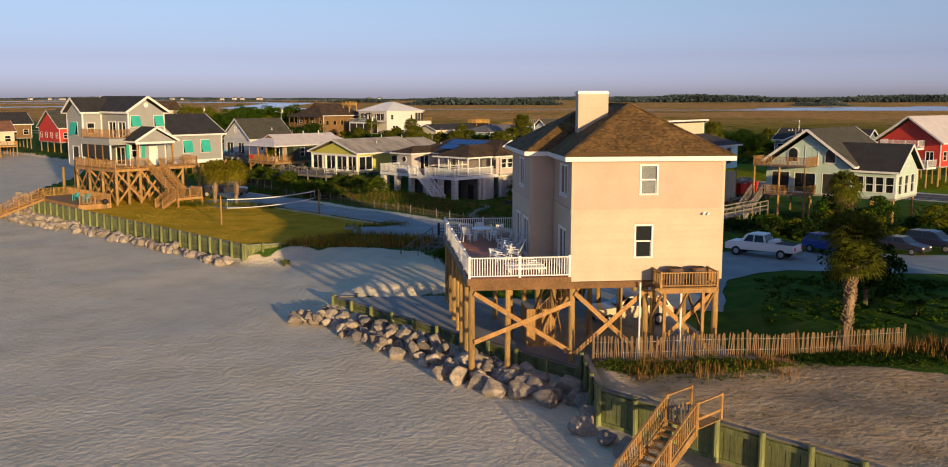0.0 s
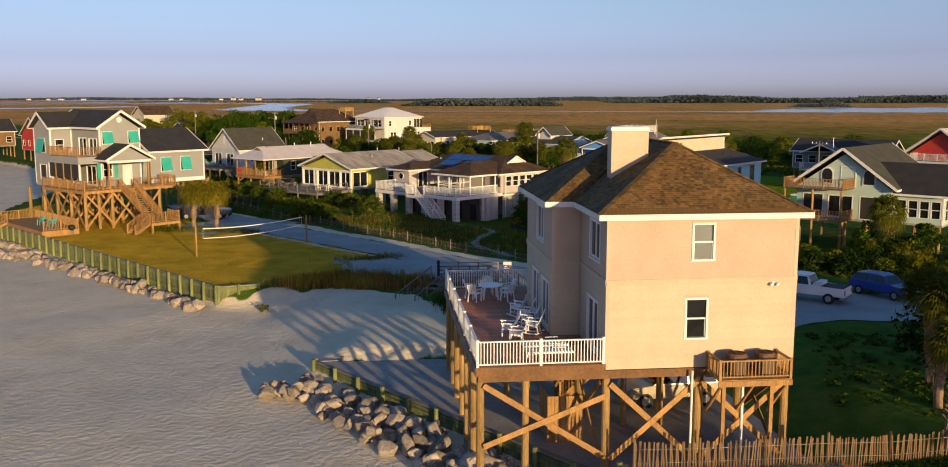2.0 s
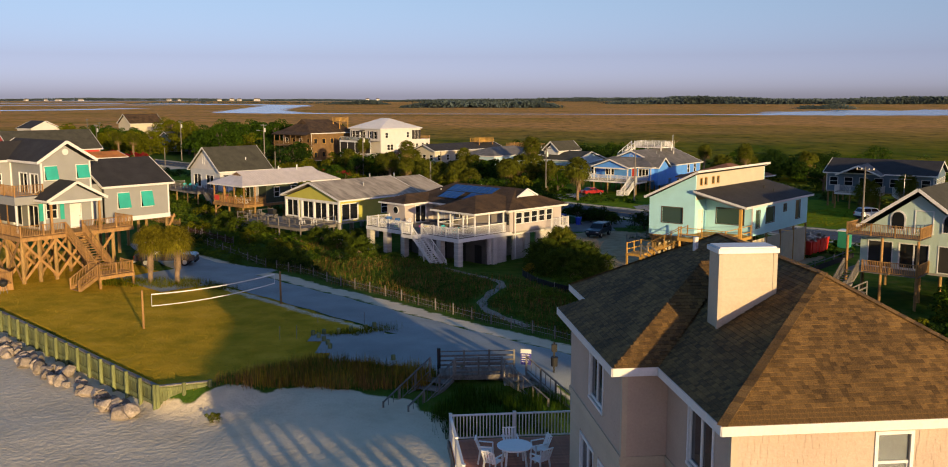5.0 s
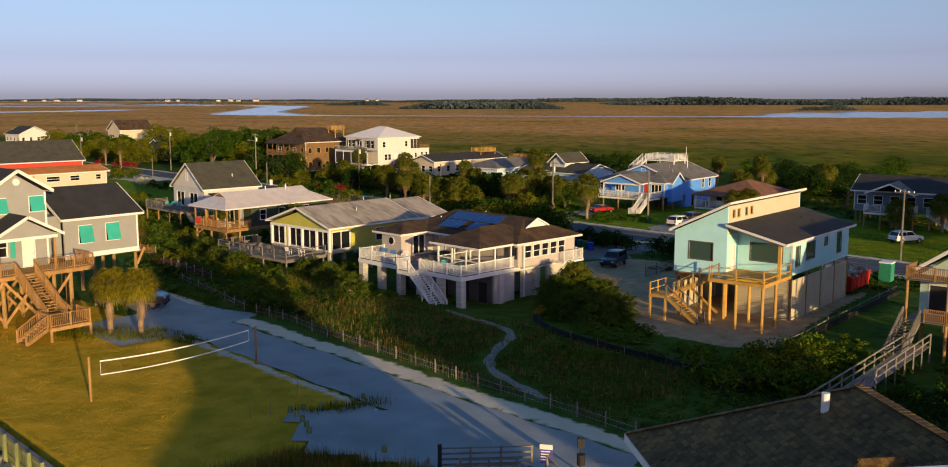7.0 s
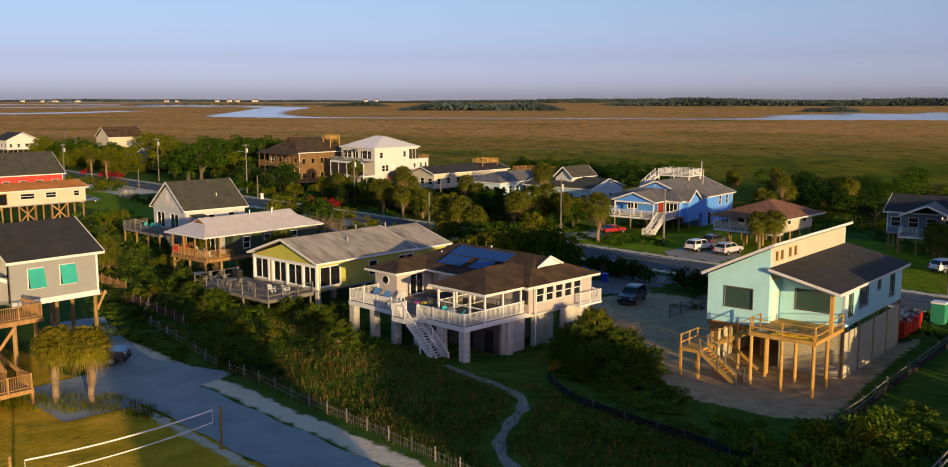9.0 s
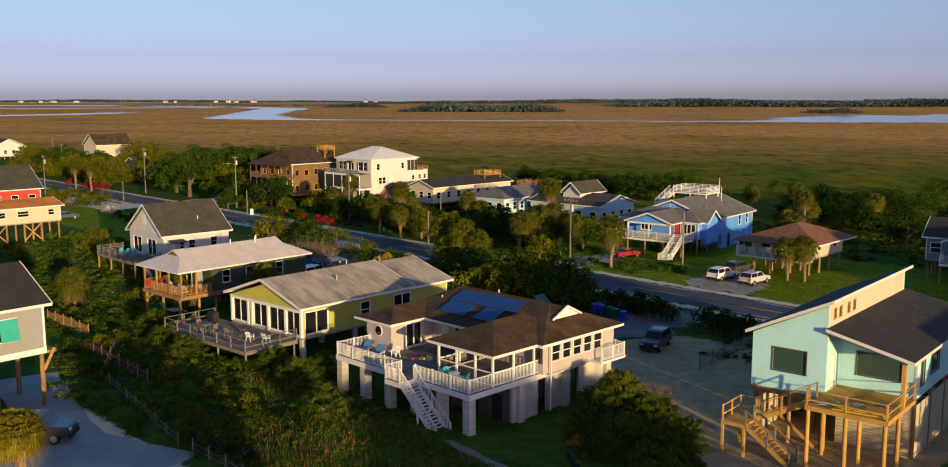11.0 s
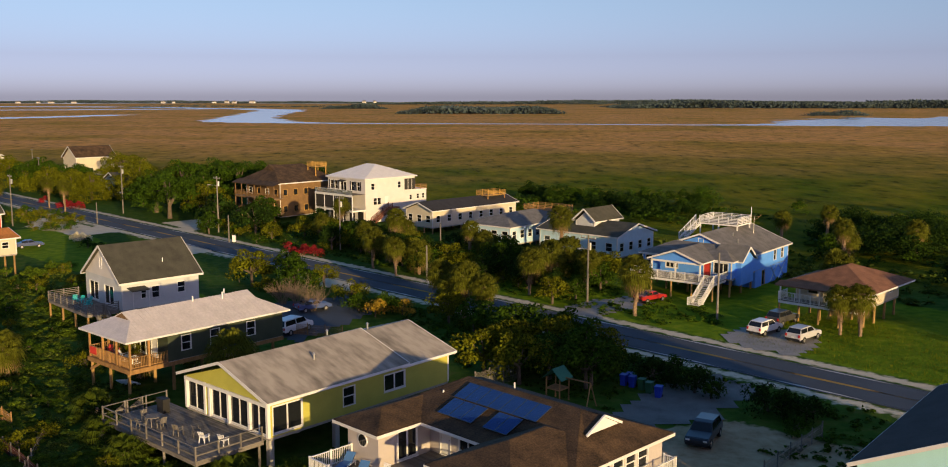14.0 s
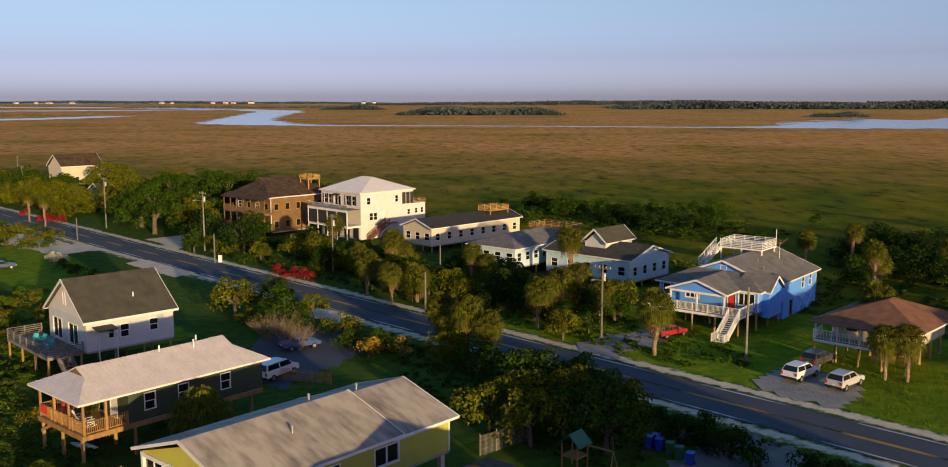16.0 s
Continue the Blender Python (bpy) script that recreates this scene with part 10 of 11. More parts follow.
# ---------- planting ----------
rng = random.Random(21)
for x, y, s, r in ((-29.7, 108.5, .86, .3), (-27.2, 108.4, .86, 2.0)):
    palm("near", x, y, s, r, "stout cabbage palm beside the lawn")
palm("slim", 18.2, 45.3, 1.0, 0.0, "cabbage palm with a bare trunk behind the sand fence")
palm("slim", 20.6, 51.0, 1.1, 0.3, "cabbage palm with a bare trunk behind the sand fence")
palm("slim", 21.8, 54.5, 1.05, 3.0)
for kind, x, y, s in (("tall", -26.8, 249.5, 1.05), ("tall", -15.0, 229, 1.1), ("mid", -13.6, 230.5, 1.1), ("tall", 11.6, 223.4, 1.25), ("mid", 17.1, 187.6, 1.25), ("tall", -3.0, 222.5, .95), ("mid", -1.0, 221, 1.0),
                      ("mid", 38.3, 178.2, .98), ("mid", 40.3, 177.6, 1.02), ("mid", 42.6, 190.2, 1.3), ("tall", -66.7, 297.5, .95), ("tall", 55.3, 221, 1.05), ("mid", 57, 223, 1.0), ("tall", 50, 235, 1.0),
                      ("mid", -3.7, 186.5, 1.2), ("mid", -6.5, 190, 1.1), ("short", -5.0, 188, 1.2), ("mid", -1.6, 184, 1.0), ("mid", 5.0, 200, 1.1), ("mid", 8, 204, 1.2), ("mid", 10.5, 206.5, 1.2), ("short", 6.4, 207, 1.3), ("mid", 13, 203, 1.0),
                      ("short", -10.5, 215, 1.2), ("mid", -14, 214, 1.0), ("mid", -18, 220, 1.1), ("short", -21, 236, 1.2), ("mid", -29, 243, 1.0), ("short", -34.0, 161.5, 1.1), ("short", -24.2, 156.8, 1.35), ("dwarf", -30.5, 143, 1.4), ("dwarf", -27.5, 139.2, 1.3),
                      ("short", 61, 173, 1.1), ("mid", 66, 171, 1.0), ("mid", 70, 178, 1.0), ("short", -46, 161, 1.0), ("dwarf", -12.8, 122.5, 1.5), ("dwarf", -19.0, 117.5, 1.4), ("dwarf", -20.8, 119.5, 1.3), ("dwarf", 6.6, 118.0, 1.5), ("dwarf", 8.4, 120.0, 1.5),
                      ("dwarf", 10.2, 122.6, 1.5), ("dwarf", 5.4, 120.6, 1.4), ("short", 8.0, 123.4, .95), ("dwarf", -16.2, 132.0, 1.5), ("dwarf", -14.5, 136, 1.4), ("dwarf", -18.5, 135.5, 1.4), ("dwarf", -33.5, 150.0, 1.5), ("mid", 38.4, 98.2, 1.0),
                      ("tall", -103, 300, 1.0), ("tall", -96, 292, 1.0), ("mid", -118, 305, 1.1), ("mid", -128, 318, 1.1), ("tall", 62, 246, 1.0), ("mid", 75, 238, 1.0), ("mid", 72, 232, 1.1)):
    palm(kind, x, y, s, rng.random() * 6.28)

MATS = (LEAF, LEAF_Y, LEAF_D)


def grove(places, kinds, seed, lo, hi, label, mats=MATS, name="tree", category="tree", group="roadside trees"):
    r = random.Random(seed)
    for x, y in places:
        tree(r.choice(kinds), float(x), float(y), r.uniform(lo, hi), r.random() * 6.28, r.choice(mats), label, name, None, category, group)


def thicket(places, seed, lo, hi, label, material, n=1300, size=.2):
    """A far stand of trees, too many to count, as one object: lobed crowns of small leaves on short trunks."""
    r = np.random.default_rng(seed)
    vs = []
    for x, y in places:
        k = r.uniform(lo, hi)
        cs_, rs_ = lobes(r, 16, 7.5, 7.0, .12)
        v_, _ = leaves(int(n * k), cs_, rs_, size / k, r)
        vs.append(v_ * k + [x, y, z_at(x, y) - .1])
    vs = np.concatenate(vs)
    me = grid_mesh("thicket", vs, np.arange(len(vs)).reshape(-1, 4), material)
    return tagged(new("thicket", me), label, "trees", kind="stuff")


OAK, SH = ("oak_a", "oak_b", "oak_c"), ("shrub_a", "shrub_b", "shrub_c")
OAKL = "dense evergreen live oak with a broad uneven crown"
SHL = "rounded green coastal shrub"
# live oaks behind the road, left
grove([(-68.5, 281), (-61.5, 284.5), (-75, 292), (-66, 297), (-82, 303), (-73, 309), (-58.5, 301), (-88, 318), (-79, 325), (-68, 324), (-94, 336), (-84, 343), (-104, 352), (-61, 338)], ("dome_a", "dome_b"), 1, .78, 1.08, "broad live oak with a domed, wind-pruned crown", (LEAF, LEAF_Y, LEAF_Y))
grove([(-112, 336), (-121, 341), (-131, 349), (-142, 362), (-116, 350), (-151, 380), (-108, 326), (-100, 318), (-137, 372)] + [(-119, 346), (-124.5, 350), (-114, 343)], ("dome_b",), 2, .70, .84, "leafy tree beside the road", (LEAF_Y, LEAF))
grove([(-52.5, 304), (-47, 306.5), (-57, 308), (-43, 309), (-62, 305)], ("oak_b", "oak_a"), 31, 1.45, 1.65, OAKL, (LEAF, LEAF_D))
thicket(scatter(22, [(-140, 345), (-112, 322), (-96, 305), (-90, 312), (-104, 330), (-128, 360)], 32), 32, 0.8, 1.2, "leafy olive-green trees beside the road", LEAF_Y)
grove(scatter(20, [(-100, 268), (-88, 256), (-80, 268), (-92, 284), (-112, 296)], 33), ("shrub_b", "shrub_a"), 33, .8, 1.3, "rounded green bush beside the road", (LEAF, LEAF_Y))
thicket(scatter(14, [(-130, 345), (-95, 310), (-80, 345), (-110, 390), (-150, 390)], 2), 2, 0.7, 1.1, "far green trees beside the road", LEAF)
grove([(-50, 318), (-42, 322), (-58, 328), (-66, 318)], OAK, 3, .9, 1.3, OAKL)
grove(scatter(26, [(-60, 262), (-40, 243), (-30, 250), (-36, 268), (-50, 280)], 4), SH + ("oak_c",), 4, .8, 1.4, "leafy green tree beside the road")
grove(scatter(34, [(-34, 250), (-4, 216), (4, 222), (-8, 238), (-26, 262)], 5), SH + ("oak_c",), 5, .75, 1.3, "leafy green tree beside the road")
grove(scatter(26, [(-34, 248), (-6, 214), (14, 199), (20, 206), (6, 220), (-24, 254)], 66), ("oak_c", "oak_a"), 66, .62, .95, "leafy green tree beside the road", MATS)
grove(scatter(22, [(-6, 214), (10, 199), (20, 208), (12, 222), (-2, 226)], 6), SH + ("oak_c",), 6, .8, 1.2, "leafy green tree beside the road")
# near side of the road
grove([(2.5, 170), (5.0, 166), (8.0, 163.5), (1.5, 165.0), (4.5, 161.5), (-.5, 172.5), (-1.6, 163), (1.6, 160.0), (8.2, 159.5)], ("oak_c", "oak_a"), 7, .8, 1.0, "leafy olive-green tree beside the road", (LEAF, LEAF_Y, LEAF_Y))
grove([(-2.5, 180), (.5, 177), (-5.5, 184), (3.5, 174)], ("oak_c", "shrub_b"), 8, .6, .95, "leafy tree beside the road")
grove([(14.2, 160.5), (15.8, 158.8), (17.2, 157.2), (18.2, 155.6), (16.2, 161.2), (14.0, 163.0), (11.0, 163.8)], SH, 9, 1.0, 1.4, "dark green shrub beside the driveway", (LEAF_D, LEAF))
grove([(23.0, 150.8), (24.4, 149.6), (22.2, 152.2)], ("shrub_b", "shrub_a"), 10, 1.1, 1.4, "dark green rounded shrub by the driveway", (LEAF_D,))
grove(scatter(12, [(-10, 188), (-22, 201), (-27, 204), (-14, 186)], 11), SH, 11, .8, 1.5, "olive-green shrub beside the road", (LEAF, LEAF_Y, GRASSY))
grove([(-33.5, 206), (-31, 203), (-36, 209), (-29, 200), (-26, 198)], SH + ("oak_c",), 12, .9, 1.2, "leafy tree beside the road")
grove([(-66, 236), (-62, 232), (-70, 240), (-58, 228)], SH, 14, .8, 1.2, SHL)
grove([(-75.2, 247.8), (-73.6, 246.6)], ("shrub_b",), 15, .9, 1.0, "bush covered in white blossom", (WHITEFLOWER,), "flowering_bush", "bush", "flowering bushes")
grove([(-95.6, 299), (-98.3, 301), (-101, 303.4), (-99.5, 300), (-109.7, 311.8), (-31, 233), (-29, 231.4), (-33.5, 235)], ("shrub_a", "shrub_b"), 16, .8, 1.15, "bush covered in red blossom", (REDFLOWER,), "flowering_bush", "bush", "flowering bushes")
grove([(6, 207), (8.5, 204.5), (11, 202.8), (9.5, 208.5), (13.2, 205.4), (4, 210), (1.5, 212.5), (-8.5, 221), (-6, 218.5), (-11, 224), (-13.5, 227), (-3.5, 216), (-20, 234), (-23, 238), (-26.5, 241.5)], ("oak_c", "shrub_b"), 67, .66, .9, "leafy green tree among palms beside the road", MATS)
grove([(-33.5, 216), (-29, 211.5), (-25.5, 208), (-38.5, 221.5), (-30, 214.6), (-23.4, 205.6)], ("oak_c", "shrub_b"), 68, .6, .8, "olive-green bushy tree beside the road", (LEAF_Y, LEAF, GRASSY))
grove(scatter(24, [uv(139.8, 134), uv(139.8, 214), uv(150, 214), uv(152, 134)], 69), ("oak_c", "shrub_b", "oak_c"), 69, .62, .92, "leafy green tree beside the road", MATS)
# behind the houses, at the marsh edge
thicket(scatter(20, [(6, 322), (50, 292), (72, 280), (84, 292), (58, 312), (12, 342)], 17), 17, 0.6, 1.05, "dark green trees at the marsh edge", LEAF)
thicket(scatter(34, [(4, 334), (18, 316), (29, 288), (44, 278), (48, 288), (38, 304), (24, 326), (8, 346)], 37), 37, 0.55, 1.0, "dense dark green trees at the marsh edge", LEAF_D)
thicket(scatter(44, [(56, 236), (68, 226), (84, 240), (92, 262), (76, 268), (62, 254)], 38), 38, 0.72, 1.08, "dense dark green trees behind the road houses", LEAF_D)
thicket(scatter(22, [(52, 226), (70, 212), (112, 236), (112, 285), (84, 282), (62, 256)], 18), 18, 0.6, 1.0, "dark green trees behind the road houses", LEAF)
grove(scatter(18, [(62, 200), (85, 184), (95, 200), (72, 214)], 19), SH + ("oak_c",), 19, .8, 1.2, "leafy green tree in a garden", (LEAF, LEAF_D))
# thicket before the sage house
grove(scatter(34, [(27, 92), (36, 98.5), (47, 96), (56, 88), (42, 84.5), (25, 87)], 103), SH, 103, .75, 1.15, "leafy green shrub in a garden", MATS, "shrub", "shrub", "garden shrubs")
# shrubs in the dunes
grove([(14.5, 95), (16.2, 96.6), (18.6, 98.2), (20.8, 100.2), (22.6, 102.4), (16.0, 99.2), (18.8, 101.6), (20.0, 96.8), (22.4, 99.2), (24.0, 104.0), (14.2, 98)], SH, 20, 1.0, 1.35, "bright green spreading dune shrub", (MOUND, LEAF_Y, MOUND), "shrub", "shrub", "dune shrubs")
for x, y, k, up in ((6.2, 119.4, 1.4, .6), (8.0, 118.0, 1.5, 1.0), (9.6, 116.6, 1.3, .5), (7.2, 121.2, 1.5, 1.8), (9.4, 120.0, 1.4, 1.9), (5.6, 121.6, 1.4, 1.3), (11.0, 118.6, 1.3, .6), (8.4, 123.0, 1.5, 2.1), (10.8, 121.4, 1.4, 1.5), (8.6, 115.4, 1.2, .2), (7.0, 117.4, 1.3, .3), (10.2, 118.4, 1.3, 1.2), (6.4, 123.2, 1.4, 1.6), (11.8, 120.2, 1.2, .5)):
    palm("dwarf", x, y, k, x * 2.1, "clump of yellow-green palmetto fronds beside the raised house", z_at(x, y) + up * .55)
grove([(5.0, 119.0), (7.0, 123.4), (9.0, 125.2), (11.6, 124.2)], SH, 22, .6, .8, "olive-green dune shrub beside the house", (LEAF_Y, GRASSY, LEAF), "shrub", "shrub", "dune shrubs")
grove(scatter(30, [uv(67.5, 95), uv(67.5, 128), uv(74, 150), uv(84, 160), uv(80, 120), uv(77, 98)], 23), SH, 23, .5, .85, "dark green shrub in the dunes", MATS, "shrub", "shrub", "dune shrubs")
grove(scatter(28, [uv(76, 130), uv(72, 150), uv(84, 200), uv(100, 200), uv(92, 165), uv(86, 140)], 24), SH, 24, .5, 1.0, "green shrub in the dunes", MATS, "shrub", "shrub", "dune shrubs")
grove(scatter(26, [(19, 86), (34, 88), (60, 86), (70, 95), (48, 98), (32, 99), (22, 92)], 25), SH, 25, .6, 1.0, "leafy green shrub in a garden", MATS, "shrub", "shrub", "garden shrubs")
grove([(37.6, 98.8), (41.5, 96.5), (45.5, 92), (53, 97)], ("oak_c",), 26, .5, .7, "leafy tree before the sage house", (LEAF, LEAF_Y), "tree", "tree", "garden trees")
grove([(23.3, 55.5), (25.4, 57.5), (25.2, 53)], SH + ("oak_c",), 27, .55, .8, "dark tree beyond the sand fence", (LEAF_D,), "tree", "tree", "garden trees")
grove([(-18.0, 115.6), (-20.0, 117.6), (-16.2, 114.4)], SH, 28, .6, .8, "dark shrub beside the lane", (LEAF_D,), "shrub", "shrub", "dune shrubs")
grove([(-20.4, 158.5), (-17.5, 161.5), (-30, 165.5), (-25.5, 171), (-33.5, 178), (-28, 176)], SH, 29, .7, 1.0, SHL, MATS, "shrub", "shrub", "garden shrubs")

grove([(15.4, 161.6), (18.2, 160.6), (13.2, 166.0), (16.6, 164.0), (23.2, 149.6), (25.4, 150.6), (22.6, 146.6)], SH, 66, .8, .95, "dense dark green bush beside a sandy drive", (LEAF, LEAF_D), "shrub", "shrub", "garden shrubs")
grove([(10.1, 166), (4.2, 166.5), (1.7, 174), (6.8, 172.5), (7.6, 158.5), (-2.5, 181)], ("oak_c", "shrub_b"), 67, .75, 1.0, "leafy olive-green tree behind the cottages", (LEAF, LEAF_Y), "tree", "tree", "garden trees")
grove([(16.6, 95.4), (18.6, 94.4), (20.8, 96.6), (23.4, 101.8), (26, 102.4), (28.5, 103.6)], SH, 68, .6, .75, "leafy green shrub in the dunes", (LEAF, MOUND), "shrub", "shrub", "dune shrubs")



def bare_bush(x, y, h, seed):
    """A leafless bush: forked thin twigs from one base."""
    r = random.Random(seed)
    me = Mesh()
    for i in range(26):
        d = Vector((r.uniform(-.75, .75), r.uniform(-.75, .75), 1)).normalized()
        p = Vector((r.uniform(-.3, .3), r.uniform(-.3, .3), -.1))
        q = p + d * h * r.uniform(.45, .7)
        me.tube(p, q, .028, .016, 4)
        for j in range(5):
            k = p.lerp(q, r.uniform(.4, 1))
            e = k + (d + Vector((r.uniform(-.8, .8), r.uniform(-.8, .8), r.uniform(-.1, .5)))).normalized() * h * r.uniform(.25, .45)
            me.tube(k, e, .014, .008, 3)
            for _ in range(2):
                f = k.lerp(e, r.uniform(.3, .8))
                me.tube(f, f + Vector((r.uniform(-1, 1), r.uniform(-1, 1), r.uniform(0, 1))).normalized() * h * .2, .009, .005, 3)
    solid("bare_bush", me, TWIG, "leafless pale brown bush with fine forked twigs", "bush", Matrix.Translation((x, y, z_at(x, y))), "bare bushes")


TWIG = mat("dry_twig", (0.26, 0.19, 0.12), 0.9, 0.2)
for x, y, h, k in ((10.4, 124.4, 3.4, 1), (11.4, 126.0, 3.0, 2), (9.2, 126.0, 3.2, 3), (-24.6, 192.4, 4.2, 4), (-22.4, 190.2, 3.6, 5), (-26.8, 194.2, 3.8, 6)):
    bare_bush(x, y, h, k)

SCRUBL = "low green and olive dune scrub"
yard_free = lambda px, py: road_free(px, py) & (np.hypot(px - 17.5, py - 151.5) > 9.0)
path = [(-3.9, 119.2), (-.7, 114.9), (1.5, 111.7), (2.0, 109.5), (1.1, 106.1), (-.3, 102.7), (-.4, 99.6), (.4, 97.4), (2.0, 95.0), (3.0, 92.6)]


def clear_path(px, py):
    ok = np.ones(len(px), bool)
    for p, q in zip(path, path[1:]):
        ex, ey = q[0] - p[0], q[1] - p[1]
        t = np.clip(((px - p[0]) * ex + (py - p[1]) * ey) / (ex * ex + ey * ey), 0, 1)
        ok &= np.hypot(px - p[0] - t * ex, py - p[1] - t * ey) > .9
    return ok


strip("pavement", path, .03, mat("sand_path", (.22, .20, .16), .95, .15, fine=5, bump=.3), "narrow sandy footpath through the dune scrub", "path", (.38, .38), .8)
cover("dune_scrub", scatter(2300, [uv(65.6, 55), uv(66, 100), uv(69, 125), uv(82, 128), uv(82, 96), uv(80, 84), uv(84, 70), uv(80, 50), uv(66, 44)], 31, clear_path), SCRUB, SCRUBL, "scrub", 1.25, .7, 32, quads=42, leaf=.10)
cover("dune_scrub", scatter(1100, [uv(70, 122), uv(78, 200), uv(104, 205), uv(104, 178), uv(92, 165), uv(88, 140), uv(81, 126)], 33), SCRUB, SCRUBL, "scrub", 1.5, .9, 34)
cover("dune_scrub", scatter(900, [(16.5, 52), (20, 66.5), (34, 65.5), (60, 63), (60, 48), (23, 48.5)], 35), LEAF, "dark green low vines behind the sand fence", "scrub", 1.1, .6, 36)
cover("dune_scrub", scatter(900, [(12, 86.5), (36, 86), (70, 90), (70, 108), (46, 100), (32, 103), (20, 108), (14, 100)], 37), SCRUB, SCRUBL, "scrub", 1.3, .8, 38)
cover("dune_scrub", scatter(760, [(5.8, 43.0), (13, 43.2), (15, 42.4), (12, 41.6), (7, 41.4), (5.8, 42)], 39), SCRUB, "green and russet creeping dune plants", "scrub", .75, .42, 40, leaf=.08)
cover("dune_scrub", scatter(260, [(6.4, 41.6), (13.2, 42.4), (14.5, 41.2), (10, 39.6), (7, 40)], 97), SCRUB, "green and russet creeping dune plants on sand", "scrub", .4, .2, 98, quads=26, leaf=.1)
cover("dune_scrub", scatter(230, [(7, 39), (11, 34), (20, 33), (24, 40), (14, 41)], 99), LEAF_Y, "scattered green beach plants", "scrub", .32, .14, 100, quads=16, leaf=.12)
cover("dune_scrub", scatter(700, [(14.5, 44.6), (15.5, 43.4), (30, 41.5), (34, 46.5), (22, 46.2)], 101), LEAF, "dark green creeping plants by the fence", "scrub", .7, .35, 102, leaf=.09)
cover("dune_scrub", scatter(200, [(14, 44), (22, 46.5), (30, 47), (30, 43), (20, 42)], 41), SCRUB, "green creeping dune plants by the fence", "scrub", .6, .3, 42, leaf=.09)
cover("dune_scrub", scatter(700, [uv(112, 70), uv(112, 130), uv(126, 150), uv(127.5, 60)], 43, yard_free), LEAF, "green roadside undergrowth", "scrub", 1.5, .8, 44, quads=26, leaf=.16)
cover("dune_scrub", scatter(650, [uv(140, 118), uv(141, 215), uv(156, 225), uv(160, 150), uv(148, 112)], 45, road_free), LEAF, "green undergrowth between the roadside trees", "scrub", 1.7, 1.0, 46, quads=26, leaf=.16)
cover("dune_scrub", scatter(700, [uv(176, 60), uv(172, 110), uv(172, 190), uv(186, 230), uv(200, 150), uv(196, 40)], 47), SCRUB, "tall green marsh-edge scrub", "scrub", 2.4, 1.4, 48, quads=24, leaf=.2)

# rounded mounds of fine-leaved scrub
MOUNDL = "dense rounded mound of fine-leaved green coastal scrub"
for n_, poly, k in ((46, [(6.0, 117.5), (7.6, 112), (11, 108.2), (13.0, 111.5), (11.8, 118), (11.6, 124), (8.5, 122.5)], 90), (46, [(16, 99), (20, 98), (30, 106), (31, 113), (22.5, 104.6), (17, 102.5)], 91),
                    (190, [uv(68, 100), uv(69, 126), uv(76, 150), uv(88, 150), uv(84, 126), uv(80, 106)], 92), (190, [uv(76, 150), uv(80, 196), uv(98, 196), uv(92, 168), uv(88, 150)], 93), (40, [uv(76, 92), uv(76, 104), uv(86, 104), uv(84, 92)], 94), (120, [(-24, 117), (-31, 124), (-38, 137), (-29, 146), (-21, 139), (-13, 131), (-11, 122)], 120)):
    cover("scrub_mounds", scatter(n_, poly, k), MOUND, MOUNDL, "scrub", 2.5, 1.15, k + 100, quads=230, leaf=.055)
for n_, poly, k in ((110, [(4, 306), (48, 266), (66, 284), (44, 308), (8, 328)], 95), (110, [(56, 224), (72, 210), (114, 236), (114, 284), (84, 284), (60, 254)], 96)):
    cover("scrub_mounds", scatter(n_, poly, k), LEAF, "dark green scrub and small trees at the marsh edge", "scrub", 6.0, 3.2, k + 100, quads=150, leaf=.06)
for n_, poly, k in ((40, [(6.4, 119.6), (9.6, 124.6), (12.6, 121.6), (13.8, 112.5), (12.6, 109.4), (8, 110.4)], 104), (30, [(2.6, 103), (3.2, 106.6), (8.0, 103.3), (11.2, 101.6), (5.9, 99.6)], 105),
                    (14, [(14.2, 108.2), (17.2, 107.2), (17.7, 104.8), (15.2, 102.6)], 106), (40, [(16.4, 101.2), (19.8, 105.4), (27, 108), (29, 107), (25.7, 100.4), (17, 99.6)], 107)):
    cover("scrub_mounds", scatter(n_, poly, k), MOUND, MOUNDL, "scrub", 2.2, 1.25, k + 100, quads=210, leaf=.06)
# taller grass among the scrub
dg = scatter(1900, [uv(66, 60), uv(66, 98), uv(78, 112), uv(80, 84), uv(82, 60)], 49, clear_path)
blades("dune_grass", dg[:1300], DUNEGRASS, "green dune grass among the scrub", "grass", .42, 50, per=22, width=.022, spread=.5)
blades("dune_grass", dg[1300:], RUSSET, "russet dune grass among the scrub", "grass", .55, 65, per=12, width=.025, spread=.5)
# beach grass on the dune face, the lawn's end and the parking edge
gp = scatter(760, [(-16.2, 78.8), (-10.6, 83.0), (-3.2, 80.6), (-3.6, 77.4), (-8, 77.6), (-13.5, 78.2)], 51)
blades("beach_grass", gp[:230], DUNEGRASS, "green beach grass on the dune face", "grass", .85, 52, per=16)
blades("beach_grass", gp[230:400], GRASSY, "tawny beach grass on the dune face", "grass", .9, 66, per=22)
blades("beach_grass", gp[400:], RUSSET, "russet beach grass on the dune face", "grass", .75, 53, per=18)
blades("beach_grass", scatter(260, [(-3.0, 73), (-.5, 63.5), (2.5, 64), (4, 76), (-1.5, 77.5)], 54), LEAF, "green beach grass beside the stilt house", "grass", .8, 55, per=26)
blades("beach_grass", scatter(36, [(-7.5, 92.4), (-12, 90), (-10.5, 88.5), (-6, 91.5)], 56), LEAF_Y, "green grass tufts at the parking edge", "grass", .5, 57, per=22)
